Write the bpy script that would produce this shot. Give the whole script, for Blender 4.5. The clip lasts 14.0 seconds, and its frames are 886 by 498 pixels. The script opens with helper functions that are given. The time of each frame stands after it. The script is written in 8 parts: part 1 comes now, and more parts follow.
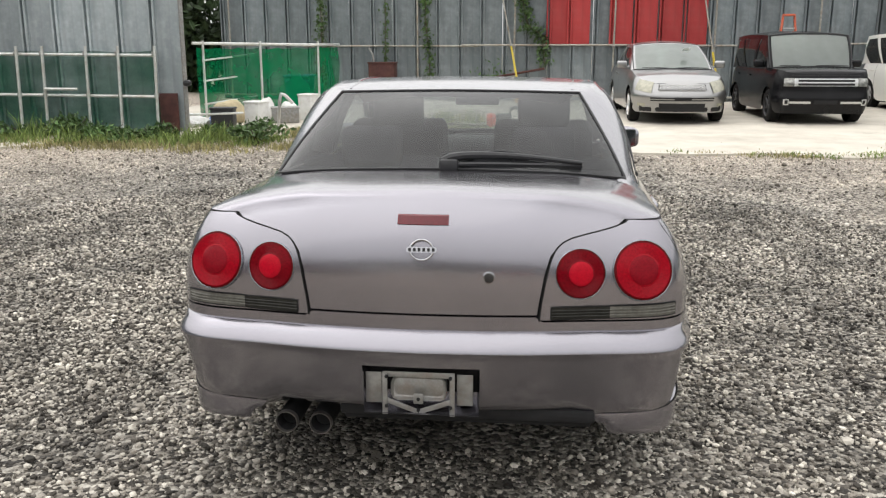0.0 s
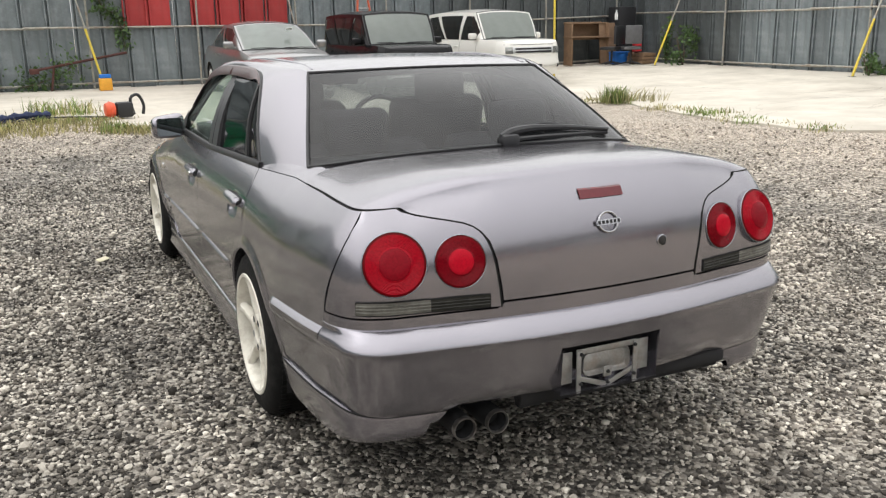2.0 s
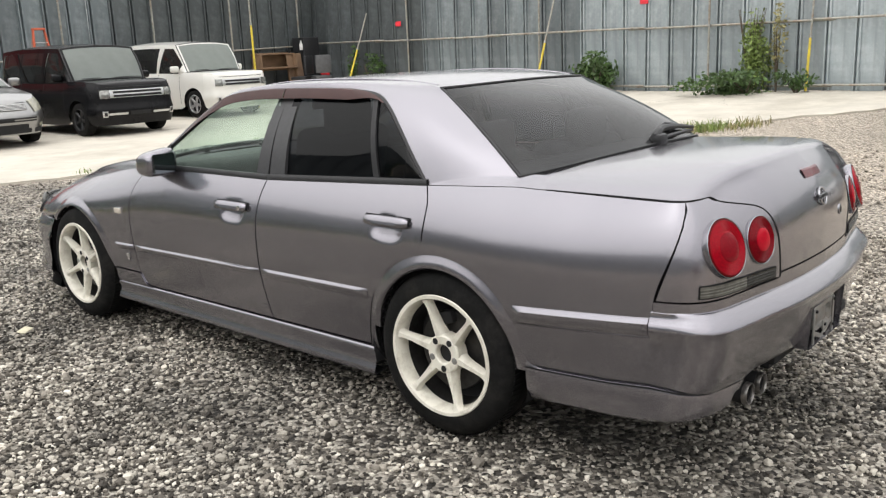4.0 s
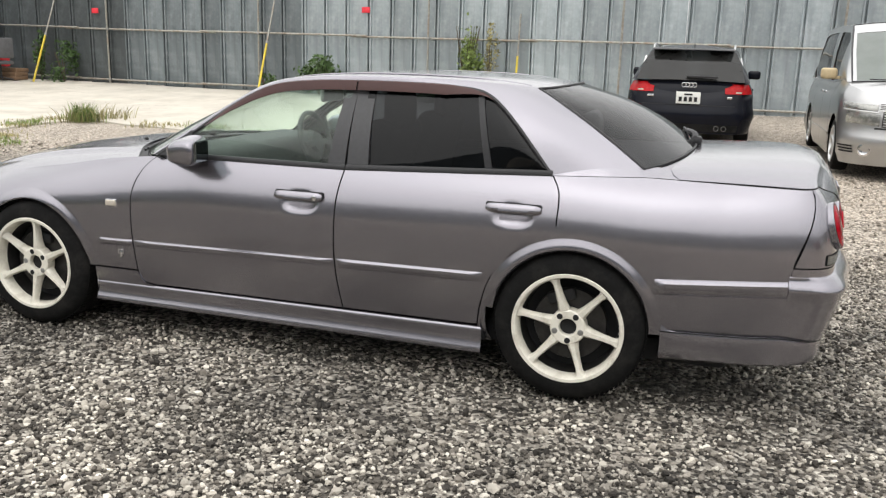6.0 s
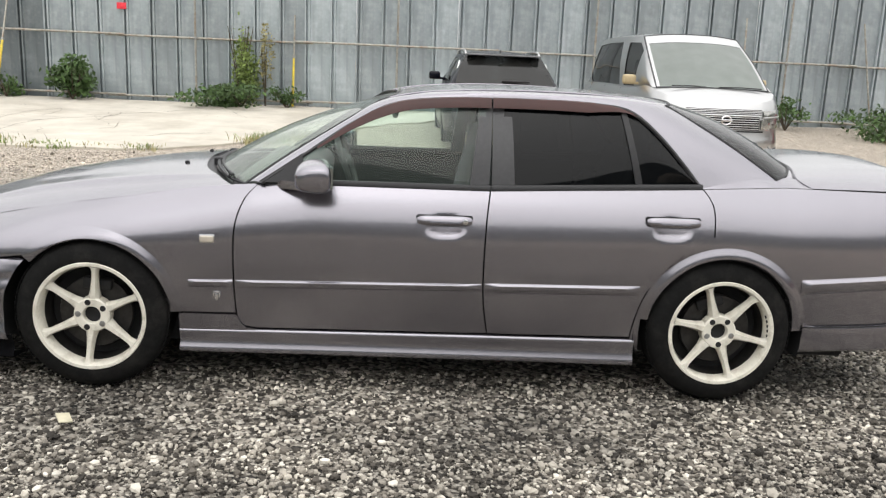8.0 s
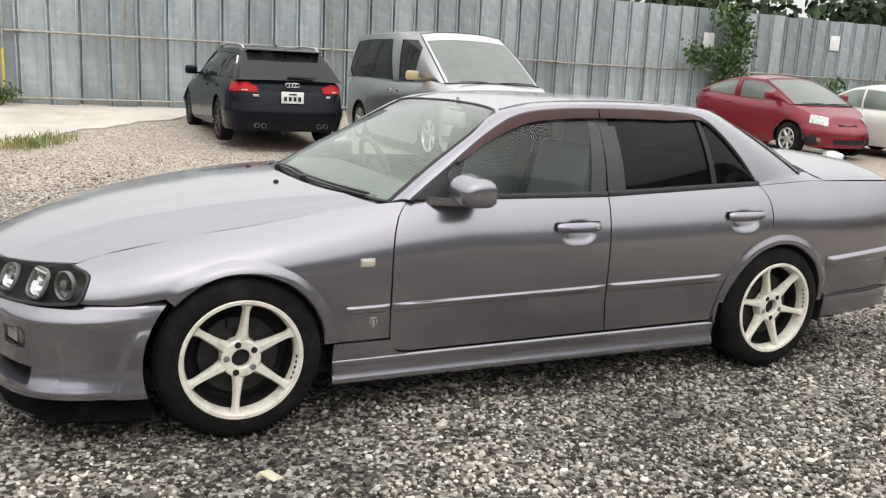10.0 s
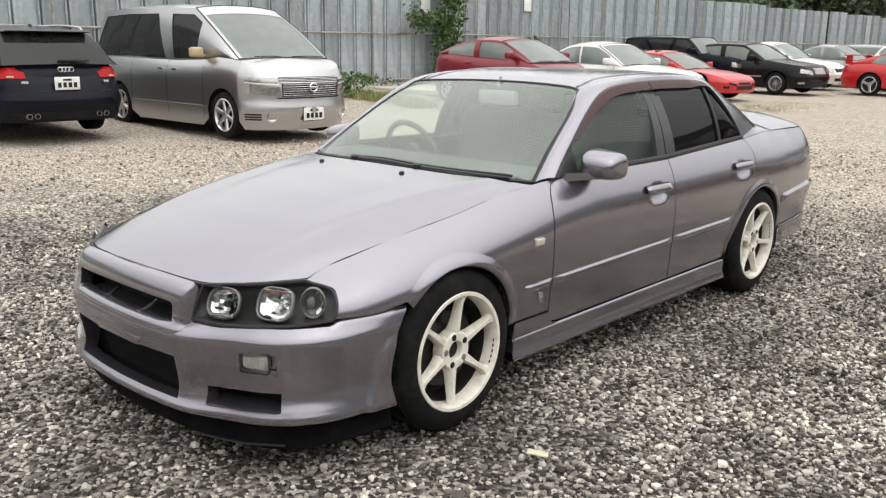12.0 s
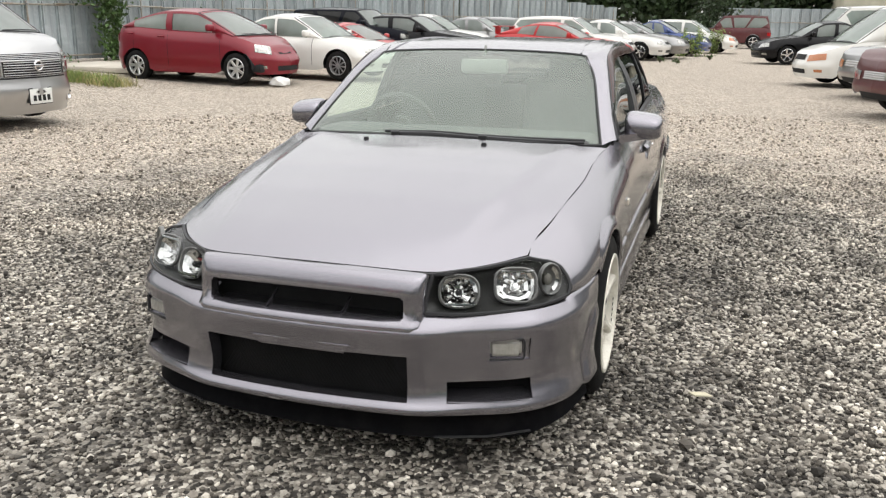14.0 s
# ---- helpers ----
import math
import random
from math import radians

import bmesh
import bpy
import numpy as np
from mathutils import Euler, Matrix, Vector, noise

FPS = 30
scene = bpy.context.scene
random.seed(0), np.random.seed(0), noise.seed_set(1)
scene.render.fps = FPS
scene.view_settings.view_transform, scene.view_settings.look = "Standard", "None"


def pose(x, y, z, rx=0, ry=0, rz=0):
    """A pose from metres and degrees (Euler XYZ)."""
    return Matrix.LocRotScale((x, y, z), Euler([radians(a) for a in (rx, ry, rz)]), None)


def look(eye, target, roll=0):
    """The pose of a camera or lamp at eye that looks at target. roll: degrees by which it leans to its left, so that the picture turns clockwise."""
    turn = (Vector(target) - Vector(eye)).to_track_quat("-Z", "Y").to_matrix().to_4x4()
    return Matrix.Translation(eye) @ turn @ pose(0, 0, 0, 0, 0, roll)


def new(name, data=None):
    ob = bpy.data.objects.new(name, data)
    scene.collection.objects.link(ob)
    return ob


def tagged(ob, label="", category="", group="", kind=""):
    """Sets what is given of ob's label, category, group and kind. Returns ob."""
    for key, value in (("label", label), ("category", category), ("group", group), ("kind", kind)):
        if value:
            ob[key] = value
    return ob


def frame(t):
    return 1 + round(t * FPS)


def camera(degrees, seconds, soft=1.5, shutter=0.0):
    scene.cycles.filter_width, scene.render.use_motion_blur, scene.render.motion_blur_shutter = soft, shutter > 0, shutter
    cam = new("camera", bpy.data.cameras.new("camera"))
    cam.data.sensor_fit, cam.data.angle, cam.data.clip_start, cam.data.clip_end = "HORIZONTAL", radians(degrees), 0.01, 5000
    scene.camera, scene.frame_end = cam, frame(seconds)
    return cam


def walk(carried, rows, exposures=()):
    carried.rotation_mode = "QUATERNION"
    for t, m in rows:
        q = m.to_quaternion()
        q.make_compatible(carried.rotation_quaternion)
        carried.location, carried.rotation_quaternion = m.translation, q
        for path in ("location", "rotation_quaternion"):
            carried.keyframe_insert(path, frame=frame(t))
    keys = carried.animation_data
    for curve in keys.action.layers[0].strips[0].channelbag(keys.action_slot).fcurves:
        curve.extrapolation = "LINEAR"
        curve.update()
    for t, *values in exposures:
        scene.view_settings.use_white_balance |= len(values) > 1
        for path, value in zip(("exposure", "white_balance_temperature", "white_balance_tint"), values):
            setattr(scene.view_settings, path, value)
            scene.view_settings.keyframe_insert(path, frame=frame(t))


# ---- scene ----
cam = camera(54.5, 14.0, 1.25)
PATH = [
    (0, (0.321, -4.835, 1.434), (0.118, -2.897, 0.982), -0.0),
    (0.5, (-0.154, -4.819, 1.437), (-0.118, -2.87, 0.989), -0.2),
    (1, (-0.578, -4.678, 1.414), (-0.283, -2.761, 0.927), -1.0),
    (1.5, (-1.032, -4.562, 1.425), (-0.455, -2.719, 0.905), -1.0),
    (2, (-1.489, -4.416, 1.419), (-0.669, -2.66, 0.92), -0.9),
    (2.5, (-1.924, -4.173, 1.423), (-0.901, -2.521, 0.947), -0.1),
    (3, (-2.336, -3.874, 1.42), (-1.125, -2.354, 0.946), -0.3),
    (3.2, (-2.495, -3.766, 1.416), (-1.232, -2.289, 0.945), -1.3),
    (5.3, (-3.903, -2.397, 1.385), (-2.126, -1.588, 0.953), 0.7),
    (5.5, (-4.016, -2.243, 1.417), (-2.206, -1.515, 0.976), 0.9),
    (6, (-4.199, -1.823, 1.397), (-2.335, -1.251, 0.95), 1.8),
    (6.5, (-4.347, -1.37, 1.389), (-2.443, -0.922, 0.974), 2.1),
    (7, (-4.402, -0.916, 1.4), (-2.456, -0.672, 1.012), 2.1),
    (7.5, (-4.363, -0.428, 1.413), (-2.408, -0.362, 0.997), 2.6),
    (8, (-4.333, 0.072, 1.403), (-2.382, -0.035, 0.979), 2.5),
    (8.5, (-4.254, 0.571, 1.381), (-2.323, 0.273, 0.957), 2.5),
    (9, (-4.183, 1.079, 1.376), (-2.286, 0.6, 0.958), 2.6),
    (9.2, (-4.129, 1.277, 1.382), (-2.25, 0.729, 0.971), 2.7),
    (11.3, (-3.3, 3.066, 1.419), (-1.835, 1.78, 0.972), 2.9),
    (11.5, (-3.178, 3.227, 1.407), (-1.753, 1.897, 0.958), 2.7),
    (12, (-2.854, 3.62, 1.432), (-1.539, 2.186, 0.968), 0.7),
    (12.5, (-2.455, 3.907, 1.403), (-1.31, 2.337, 0.932), 0.1),
    (13, (-2.071, 4.205, 1.399), (-1.117, 2.516, 0.912), 0.1),
    (13.5, (-1.632, 4.376, 1.367), (-0.863, 2.6, 0.864), 1.2),
    (14, (-1.193, 4.516, 1.39), (-0.605, 2.674, 0.878), 0.6),
]
walk(cam, [(t, look(eye, target, roll)) for t, eye, target, roll in PATH])

# ---- world, sun, exposure ----
world = bpy.data.worlds.new("sky")
scene.world = world
world.use_nodes = True
wn, wl = world.node_tree.nodes, world.node_tree.links
wn.clear()
w_out = wn.new("ShaderNodeOutputWorld")
w_bg = wn.new("ShaderNodeBackground")
w_sky = wn.new("ShaderNodeTexSky")
w_sky.sky_type = "NISHITA"
w_sky.sun_disc = False
w_sky.sun_elevation = radians(58)
w_sky.sun_rotation = radians(277)
w_sky.dust_density = 3.0
w_hsv = wn.new("ShaderNodeHueSaturation")
w_hsv.inputs["Saturation"].default_value = 0.15
w_bg.inputs["Strength"].default_value = 0.15
# the overcast dome: almost three times as bright overhead as at the horizon
w_co = wn.new("ShaderNodeTexCoord")
w_xyz = wn.new("ShaderNodeSeparateXYZ")
w_ramp = wn.new("ShaderNodeMapRange")
w_ramp.inputs["To Min"].default_value, w_ramp.inputs["To Max"].default_value = 4.1, 13.8
w_tint = wn.new("ShaderNodeVectorMath")
w_tint.operation = "MULTIPLY"
w_tint.inputs[1].default_value = (1.0, 0.995, 0.985)
w_mix = wn.new("ShaderNodeMix")
w_mix.data_type = "RGBA"
w_mix.inputs["Factor"].default_value = 0.75
wl.new(w_co.outputs["Generated"], w_xyz.inputs["Vector"])
wl.new(w_xyz.outputs["Z"], w_ramp.inputs["Value"])
wl.new(w_ramp.outputs["Result"], w_tint.inputs[0])
wl.new(w_tint.outputs["Vector"], w_mix.inputs[7])
wl.new(w_sky.outputs["Color"], w_hsv.inputs["Color"])
wl.new(w_hsv.outputs["Color"], w_mix.inputs[6])
wl.new(w_mix.outputs[2], w_bg.inputs["Color"])
wl.new(w_bg.outputs["Background"], w_out.inputs["Surface"])

sun = new("sun", bpy.data.lights.new("sun", "SUN"))
sun.data.energy = 0.5
sun.data.angle = radians(110)
sun.data.color = (1.0, 0.96, 0.9)
sun.matrix_world = look((-17, 2, 24), (0, 0, 0))
scene.view_settings.exposure = 0.385


# ---- materials ----
def mat(name, color=(0.5, 0.5, 0.5), rough=0.5, metal=0.0, coat=0.0, noise_scale=0.0, vary=0.0, bump=0.0, bump_scale=200.0,
        dirt=None, dirt_amount=0.0, dirt_scale=2.0, trans=0.0, ior=1.45, emit=0.0, alpha=1.0, rand=0.0, coat_rough=0.12):
    """A principled material with colour variation at two scales, bump, dirt and a random tone per piece."""
    m = bpy.data.materials.new(name)
    m.use_nodes = True
    n, l = m.node_tree.nodes, m.node_tree.links
    b = n["Principled BSDF"]
    b.inputs["Base Color"].default_value = (*color, 1)
    b.inputs["Roughness"].default_value = rough
    b.inputs["Metallic"].default_value = metal
    b.inputs["Coat Weight"].default_value = coat
    b.inputs["Coat Roughness"].default_value = coat_rough
    b.inputs["IOR"].default_value = ior
    b.inputs["Transmission Weight"].default_value = trans
    b.inputs["Alpha"].default_value = alpha
    if emit:
        b.inputs["Emission Color"].default_value = (*color, 1)
        b.inputs["Emission Strength"].default_value = emit
    co = n.new("ShaderNodeTexCoord").outputs["Object"]
    last = None
    if vary:
        t = n.new("ShaderNodeTexNoise")
        t.inputs["Scale"].default_value = noise_scale
        t.inputs["Detail"].default_value = 6
        t.inputs["Roughness"].default_value = 0.65
        l.new(co, t.inputs["Vector"])
        r = n.new("ShaderNodeValToRGB")
        r.color_ramp.elements[0].position, r.color_ramp.elements[1].position = 0.3, 0.7
        r.color_ramp.elements[0].color = (*[c * (1 - vary) for c in color], 1)
        r.color_ramp.elements[1].color = (*[min(1, c * (1 + vary)) for c in color], 1)
        l.new(t.outputs["Fac"], r.inputs["Fac"])
        last = r.outputs["Color"]
    if dirt:
        t = n.new("ShaderNodeTexNoise")
        t.inputs["Scale"].default_value = dirt_scale
        t.inputs["Detail"].default_value = 8
        t.inputs["Roughness"].default_value = 0.7
        l.new(co, t.inputs["Vector"])
        r = n.new("ShaderNodeMapRange")
        r.inputs["From Min"].default_value, r.inputs["From Max"].default_value = 0.48, 0.7
        r.inputs["To Max"].default_value = dirt_amount
        l.new(t.outputs["Fac"], r.inputs["Value"])
        x = n.new("ShaderNodeMix")
        x.data_type = "RGBA"
        l.new(r.outputs["Result"], x.inputs["Factor"])
        if last:
            l.new(last, x.inputs[6])
        else:
            x.inputs[6].default_value = (*color, 1)
        x.inputs[7].default_value = (*dirt, 1)
        last = x.outputs[2]
    if rand:
        o = n.new("ShaderNodeObjectInfo")
        r = n.new("ShaderNodeMapRange")
        r.inputs["To Min"].default_value, r.inputs["To Max"].default_value = 1 - rand, 1 + rand
        l.new(o.outputs["Random"], r.inputs["Value"])
        h = n.new("ShaderNodeHueSaturation")
        l.new(r.outputs["Result"], h.inputs["Value"])
        if last:
            l.new(last, h.inputs["Color"])
        else:
            h.inputs["Color"].default_value = (*color, 1)
        last = h.outputs["Color"]
    if last:
        l.new(last, b.inputs["Base Color"])
    if bump:
        t = n.new("ShaderNodeTexNoise")
        t.inputs["Scale"].default_value = bump_scale
        t.inputs["Detail"].default_value = 4
        l.new(co, t.inputs["Vector"])
        k = n.new("ShaderNodeBump")
        k.inputs["Strength"].default_value = bump
        k.inputs["Distance"].default_value = 0.01
        l.new(t.outputs["Fac"], k.inputs["Height"])
        l.new(k.outputs["Normal"], b.inputs["Normal"])
    return m


def paint(name, color, metal=0.0, rough=0.35, dust_veil=0.12, coat=1.0):
    """Car paint: clear coat over a base with faint flake and a film of dust."""
    return mat(name, color, rough, metal, coat=coat, noise_scale=900, vary=0.04,
               dirt=(0.42, 0.4, 0.37), dirt_amount=dust_veil, dirt_scale=1.7, coat_rough=0.11)


TIP = mat("exhaust_steel", (0.26, 0.25, 0.24), 0.3, 0.9, noise_scale=30, vary=0.2, dirt=(0.05, 0.04, 0.04), dirt_amount=0.5, dirt_scale=20)
BURNT = mat("burnt_dark_steel", (0.045, 0.043, 0.042), 0.45, 0.6, noise_scale=30, vary=0.3)
PAINT = paint("grey_metallic_paint", (0.258, 0.248, 0.277), 0.9, 0.25, 0.03)
DARK = mat("dark_inner", (0.012, 0.012, 0.013), 0.8, noise_scale=12, vary=0.3)
RUBBER = mat("black_rubber", (0.008, 0.008, 0.008), 0.8, ior=1.25, noise_scale=40, vary=0.3, bump=0.15, bump_scale=300, dirt=(0.12, 0.11, 0.10), dirt_amount=0.12, dirt_scale=9)
TRIM = mat("black_plastic", (0.022, 0.022, 0.024), 0.45, noise_scale=60, vary=0.2, bump=0.08, bump_scale=500)
PILLAR = mat("grey_black_pillar_film", (0.045, 0.045, 0.048), 0.35, noise_scale=40, vary=0.15)
VISOR = mat("brown_smoked_acrylic", (0.050, 0.019, 0.017), 0.2, ior=1.35, noise_scale=6, vary=0.15)
WHEEL = mat("cream_white_wheel_paint", (0.76, 0.73, 0.64), 0.35, coat=0.4, noise_scale=20, vary=0.04, dirt=(0.3, 0.25, 0.18), dirt_amount=0.5, dirt_scale=14)
CHROME = mat("chrome", (0.75, 0.75, 0.76), 0.12, 1.0, noise_scale=30, vary=0.05)
BADGE = mat("aged_chrome", (0.42, 0.42, 0.44), 0.22, 1.0, noise_scale=60, vary=0.1)
STEEL = mat("dull_steel", (0.33, 0.33, 0.32), 0.45, 0.7, noise_scale=25, vary=0.2, dirt=(0.2, 0.12, 0.07), dirt_amount=0.4, dirt_scale=18)
RED_LENS = mat("red_lamp_lens", (0.29, 0.002, 0.010), 0.2, ior=1.22, noise_scale=160, vary=0.25)
RED_DEEP = mat("deep_red_lens_edge", (0.10, 0.001, 0.003), 0.25, ior=1.22, noise_scale=120, vary=0.3)
RED_WINE = mat("wine_red_lamp_lens", (0.165, 0.002, 0.007), 0.2, ior=1.22, noise_scale=160, vary=0.3)
RED_CORE = mat("bright_red_lamp_lens", (0.40, 0.004, 0.016), 0.2, ior=1.22, noise_scale=160, vary=0.2)
BRAKE_RED = mat("dull_red_lens", (0.11, 0.006, 0.012), 0.25, coat=0.2, noise_scale=80, vary=0.15)
SMOKE = mat("smoked_lens", (0.022, 0.022, 0.019), 0.25, ior=1.3, noise_scale=30, vary=0.3)
SMOKE_LIGHT = mat("pale_smoked_lens", (0.125, 0.122, 0.108), 0.25, ior=1.3, noise_scale=30, vary=0.3)
REFLECTOR = mat("lamp_reflector", (0.58, 0.58, 0.57), 0.08, 1.0, noise_scale=90, vary=0.2)
BEZEL = mat("satin_lamp_bezel", (0.17, 0.17, 0.165), 0.42, 0.6, noise_scale=40, vary=0.2)
HOUSING = mat("dark_lamp_housing", (0.020, 0.020, 0.019), 0.4, ior=1.4, noise_scale=30, vary=0.2)
FOG_LENS = mat("ribbed_fog_lens", (0.42, 0.41, 0.38), 0.12, 0.3, coat=0.6, noise_scale=40, vary=0.15)
CLEAR_MARK = mat("pale_amber_lens", (0.5, 0.45, 0.38), 0.2, coat=0.6, noise_scale=60, vary=0.15)
SEAT = mat("grey_seat_cloth", (0.09, 0.09, 0.095), 0.9, noise_scale=9, vary=0.12)
MIRROR = mat("mirror_glass", (0.22, 0.25, 0.26), 0.03, 1.0)


# ---- mesh helpers ----
def mesh_of(name, bm, material, sharp=38):
    bm.normal_update()
    me = bpy.data.meshes.new(name)
    bm.to_mesh(me)
    bm.free()
    for m in material if isinstance(material, (list, tuple)) else [material]:
        me.materials.append(m)
    if me.polygons:
        me.polygons.foreach_set("use_smooth", [True] * len(me.polygons))
        me.set_sharp_from_angle(angle=radians(sharp))
    return me


def part(name, bm, material, parent=None, label="", sharp=38):
    ob = new(name, mesh_of(name, bm, material, sharp))
    if parent:
        ob.parent = parent
    return tagged(ob, label)


def thing(name, label, category, m=None, group="", kind=""):
    ob = new(name)
    ob.empty_display_size = 0.2
    if m:
        ob.matrix_world = m
    return tagged(ob, label, category, group, kind)


def lerp(a, b, t):
    return a + (b - a) * t


def interp(x, pts):
    """Piecewise smooth value from (x, value) pairs."""
    if x <= pts[0][0]:
        return pts[0][1]
    for (a, va), (b, vb) in zip(pts, pts[1:]):
        if x <= b:
            t = (x - a) / (b - a)
            return va + (vb - va) * t
    return pts[-1][1]


def curve(pts, n, smooth=True):
    """n + 1 points spread evenly along a Catmull-Rom curve through pts."""
    pts = [Vector(p) for p in pts]
    out = []
    k = len(pts)
    for i in range(k - 1):
        p0, p1, p2, p3 = pts[max(0, i - 1)], pts[i], pts[i + 1], pts[min(k - 1, i + 2)]
        for s in range(12):
            t = s / 12
            if smooth:
                out.append(0.5 * (2 * p1 + (p2 - p0) * t + (2 * p0 - 5 * p1 + 4 * p2 - p3) * t * t + (3 * p1 - p0 - 3 * p2 + p3) * t ** 3))
            else:
                out.append(p1.lerp(p2, t))
    out.append(pts[-1])
    cum = [0.0]
    for a, b in zip(out, out[1:]):
        cum.append(cum[-1] + (b - a).length)
    res, j = [], 0
    for i in range(n + 1):
        d = cum[-1] * i / n
        while j < len(out) - 2 and cum[j + 1] < d:
            j += 1
        seg = cum[j + 1] - cum[j]
        res.append(out[j].lerp(out[j + 1], (d - cum[j]) / seg if seg else 0))
    return res


def coons(bottom, top, left, right):
    """Grid rows (bottom to top) between four sampled curves: bottom and top run left to right, left and right run upward."""
    nu, nv = len(bottom) - 1, len(left) - 1
    rows = []
    for j in range(nv + 1):
        v = j / nv
        row = []
        for i in range(nu + 1):
            u = i / nu
            row.append(bottom[i] * (1 - v) + top[i] * v + left[j] * (1 - u) + right[j] * u
                       - (bottom[0] * (1 - u) * (1 - v) + bottom[nu] * u * (1 - v) + top[0] * (1 - u) * v + top[nu] * u * v))
        rows.append(row)
    return rows


def add_grid(bm, rows, flip=False, lip=0.0, skip=None):
    """Faces through rows of points; lip turns the border inward by that much to give the sheet an edge."""
    vs = [[bm.verts.new(p) for p in row] for row in rows]
    faces = []
    for j in range(len(vs) - 1):
        for i in range(len(vs[0]) - 1):
            if skip and skip(i, j):
                continue
            q = [vs[j][i], vs[j][i + 1], vs[j + 1][i + 1], vs[j + 1][i]]
            try:
                faces.append(bm.faces.new(q[::-1] if flip else q))
            except ValueError:
                pass
    if lip:
        bm.normal_update()
        nj, ni = len(vs), len(vs[0])
        loop = [vs[0][i] for i in range(ni)] + [vs[j][-1] for j in range(1, nj)] + [vs[-1][i] for i in range(ni - 2, -1, -1)] + [vs[j][0] for j in range(nj - 2, 0, -1)]
        inner = [bm.verts.new(v.co - v.normal * lip) for v in loop]
        for k in range(len(loop)):
            a, b, c, d = loop[k], loop[(k + 1) % len(loop)], inner[(k + 1) % len(loop)], inner[k]
            try:
                bm.faces.new((a, b, c, d) if flip else (b, a, d, c))
            except ValueError:
                pass
    return vs


def mirror_x(bm):
    """A copy of bm on the other side of the x = 0 plane."""
    other = bm.copy()
    for v in other.verts:
        v.co.x = -v.co.x
    bmesh.ops.reverse_faces(other, faces=other.faces)
    return other


def box(bm, size, at=(0, 0, 0), bevel=0.0, turn=None, seg=2):
    m = Matrix.Translation(at) @ (turn or Matrix()) @ Matrix.Diagonal((*size, 1))
    r = bmesh.ops.create_cube(bm, size=1, matrix=m)
    if bevel:
        es = {e for v in r["verts"] for e in v.link_edges}
        bmesh.ops.bevel(bm, geom=list(es), offset=bevel, segments=seg, profile=0.5, affect="EDGES")
    return bm


def lathe(bm, prof, seg=48, m=None):
    """Turns (radius, height) pairs round the z axis."""
    m = m or Matrix()
    rings = []
    for r, h in prof:
        if r < 1e-6:
            rings.append([bm.verts.new(m @ Vector((0, 0, h)))] * seg)
        else:
            rings.append([bm.verts.new(m @ Vector((r * math.cos(2 * math.pi * i / seg), r * math.sin(2 * math.pi * i / seg), h))) for i in range(seg)])
    for a, b in zip(rings, rings[1:]):
        for i in range(seg):
            q = [a[i], a[(i + 1) % seg], b[(i + 1) % seg], b[i]]
            q = [v for k, v in enumerate(q) if v not in q[:k]]
            if len(q) > 2:
                bm.faces.new(q)
    return bm


def tube(bm, pts, r, seg=8, cap=True):
    """A round rod along pts; r is one radius or one per point."""
    pts = [Vector(p) for p in pts]
    rr = r if isinstance(r, (list, tuple)) else [r] * len(pts)
    rings = []
    side = None
    for i, p in enumerate(pts):
        d = (pts[min(i + 1, len(pts) - 1)] - pts[max(i - 1, 0)]).normalized()
        if side is None:
            side = d.orthogonal().normalized()
        side = (side - d * side.dot(d)).normalized()
        up = d.cross(side)
        rings.append([bm.verts.new(p + (side * math.cos(2 * math.pi * k / seg) + up * math.sin(2 * math.pi * k / seg)) * rr[i]) for k in range(seg)])
    for a, b in zip(rings, rings[1:]):
        for k in range(seg):
            bm.faces.new((a[k], a[(k + 1) % seg], b[(k + 1) % seg], b[k]))
    if cap:
        bm.faces.new(rings[0][::-1])
        bm.faces.new(rings[-1])
    return bm


def ribbon(bm, a, b, bulge=None, n=3, lip=0.0, flip=False):
    """A strip between two curves with as many points each, bulged outward by bulge vectors."""
    rows = []
    for j in range(n + 1):
        t = j / n
        rows.append([p.lerp(q, t) + (bulge(i / (len(a) - 1)) * math.sin(math.pi * t) if bulge else Vector((0, 0, 0))) for i, (p, q) in enumerate(zip(a, b))])
    return add_grid(bm, rows, flip, lip)


def V(*a):
    return Vector(a)


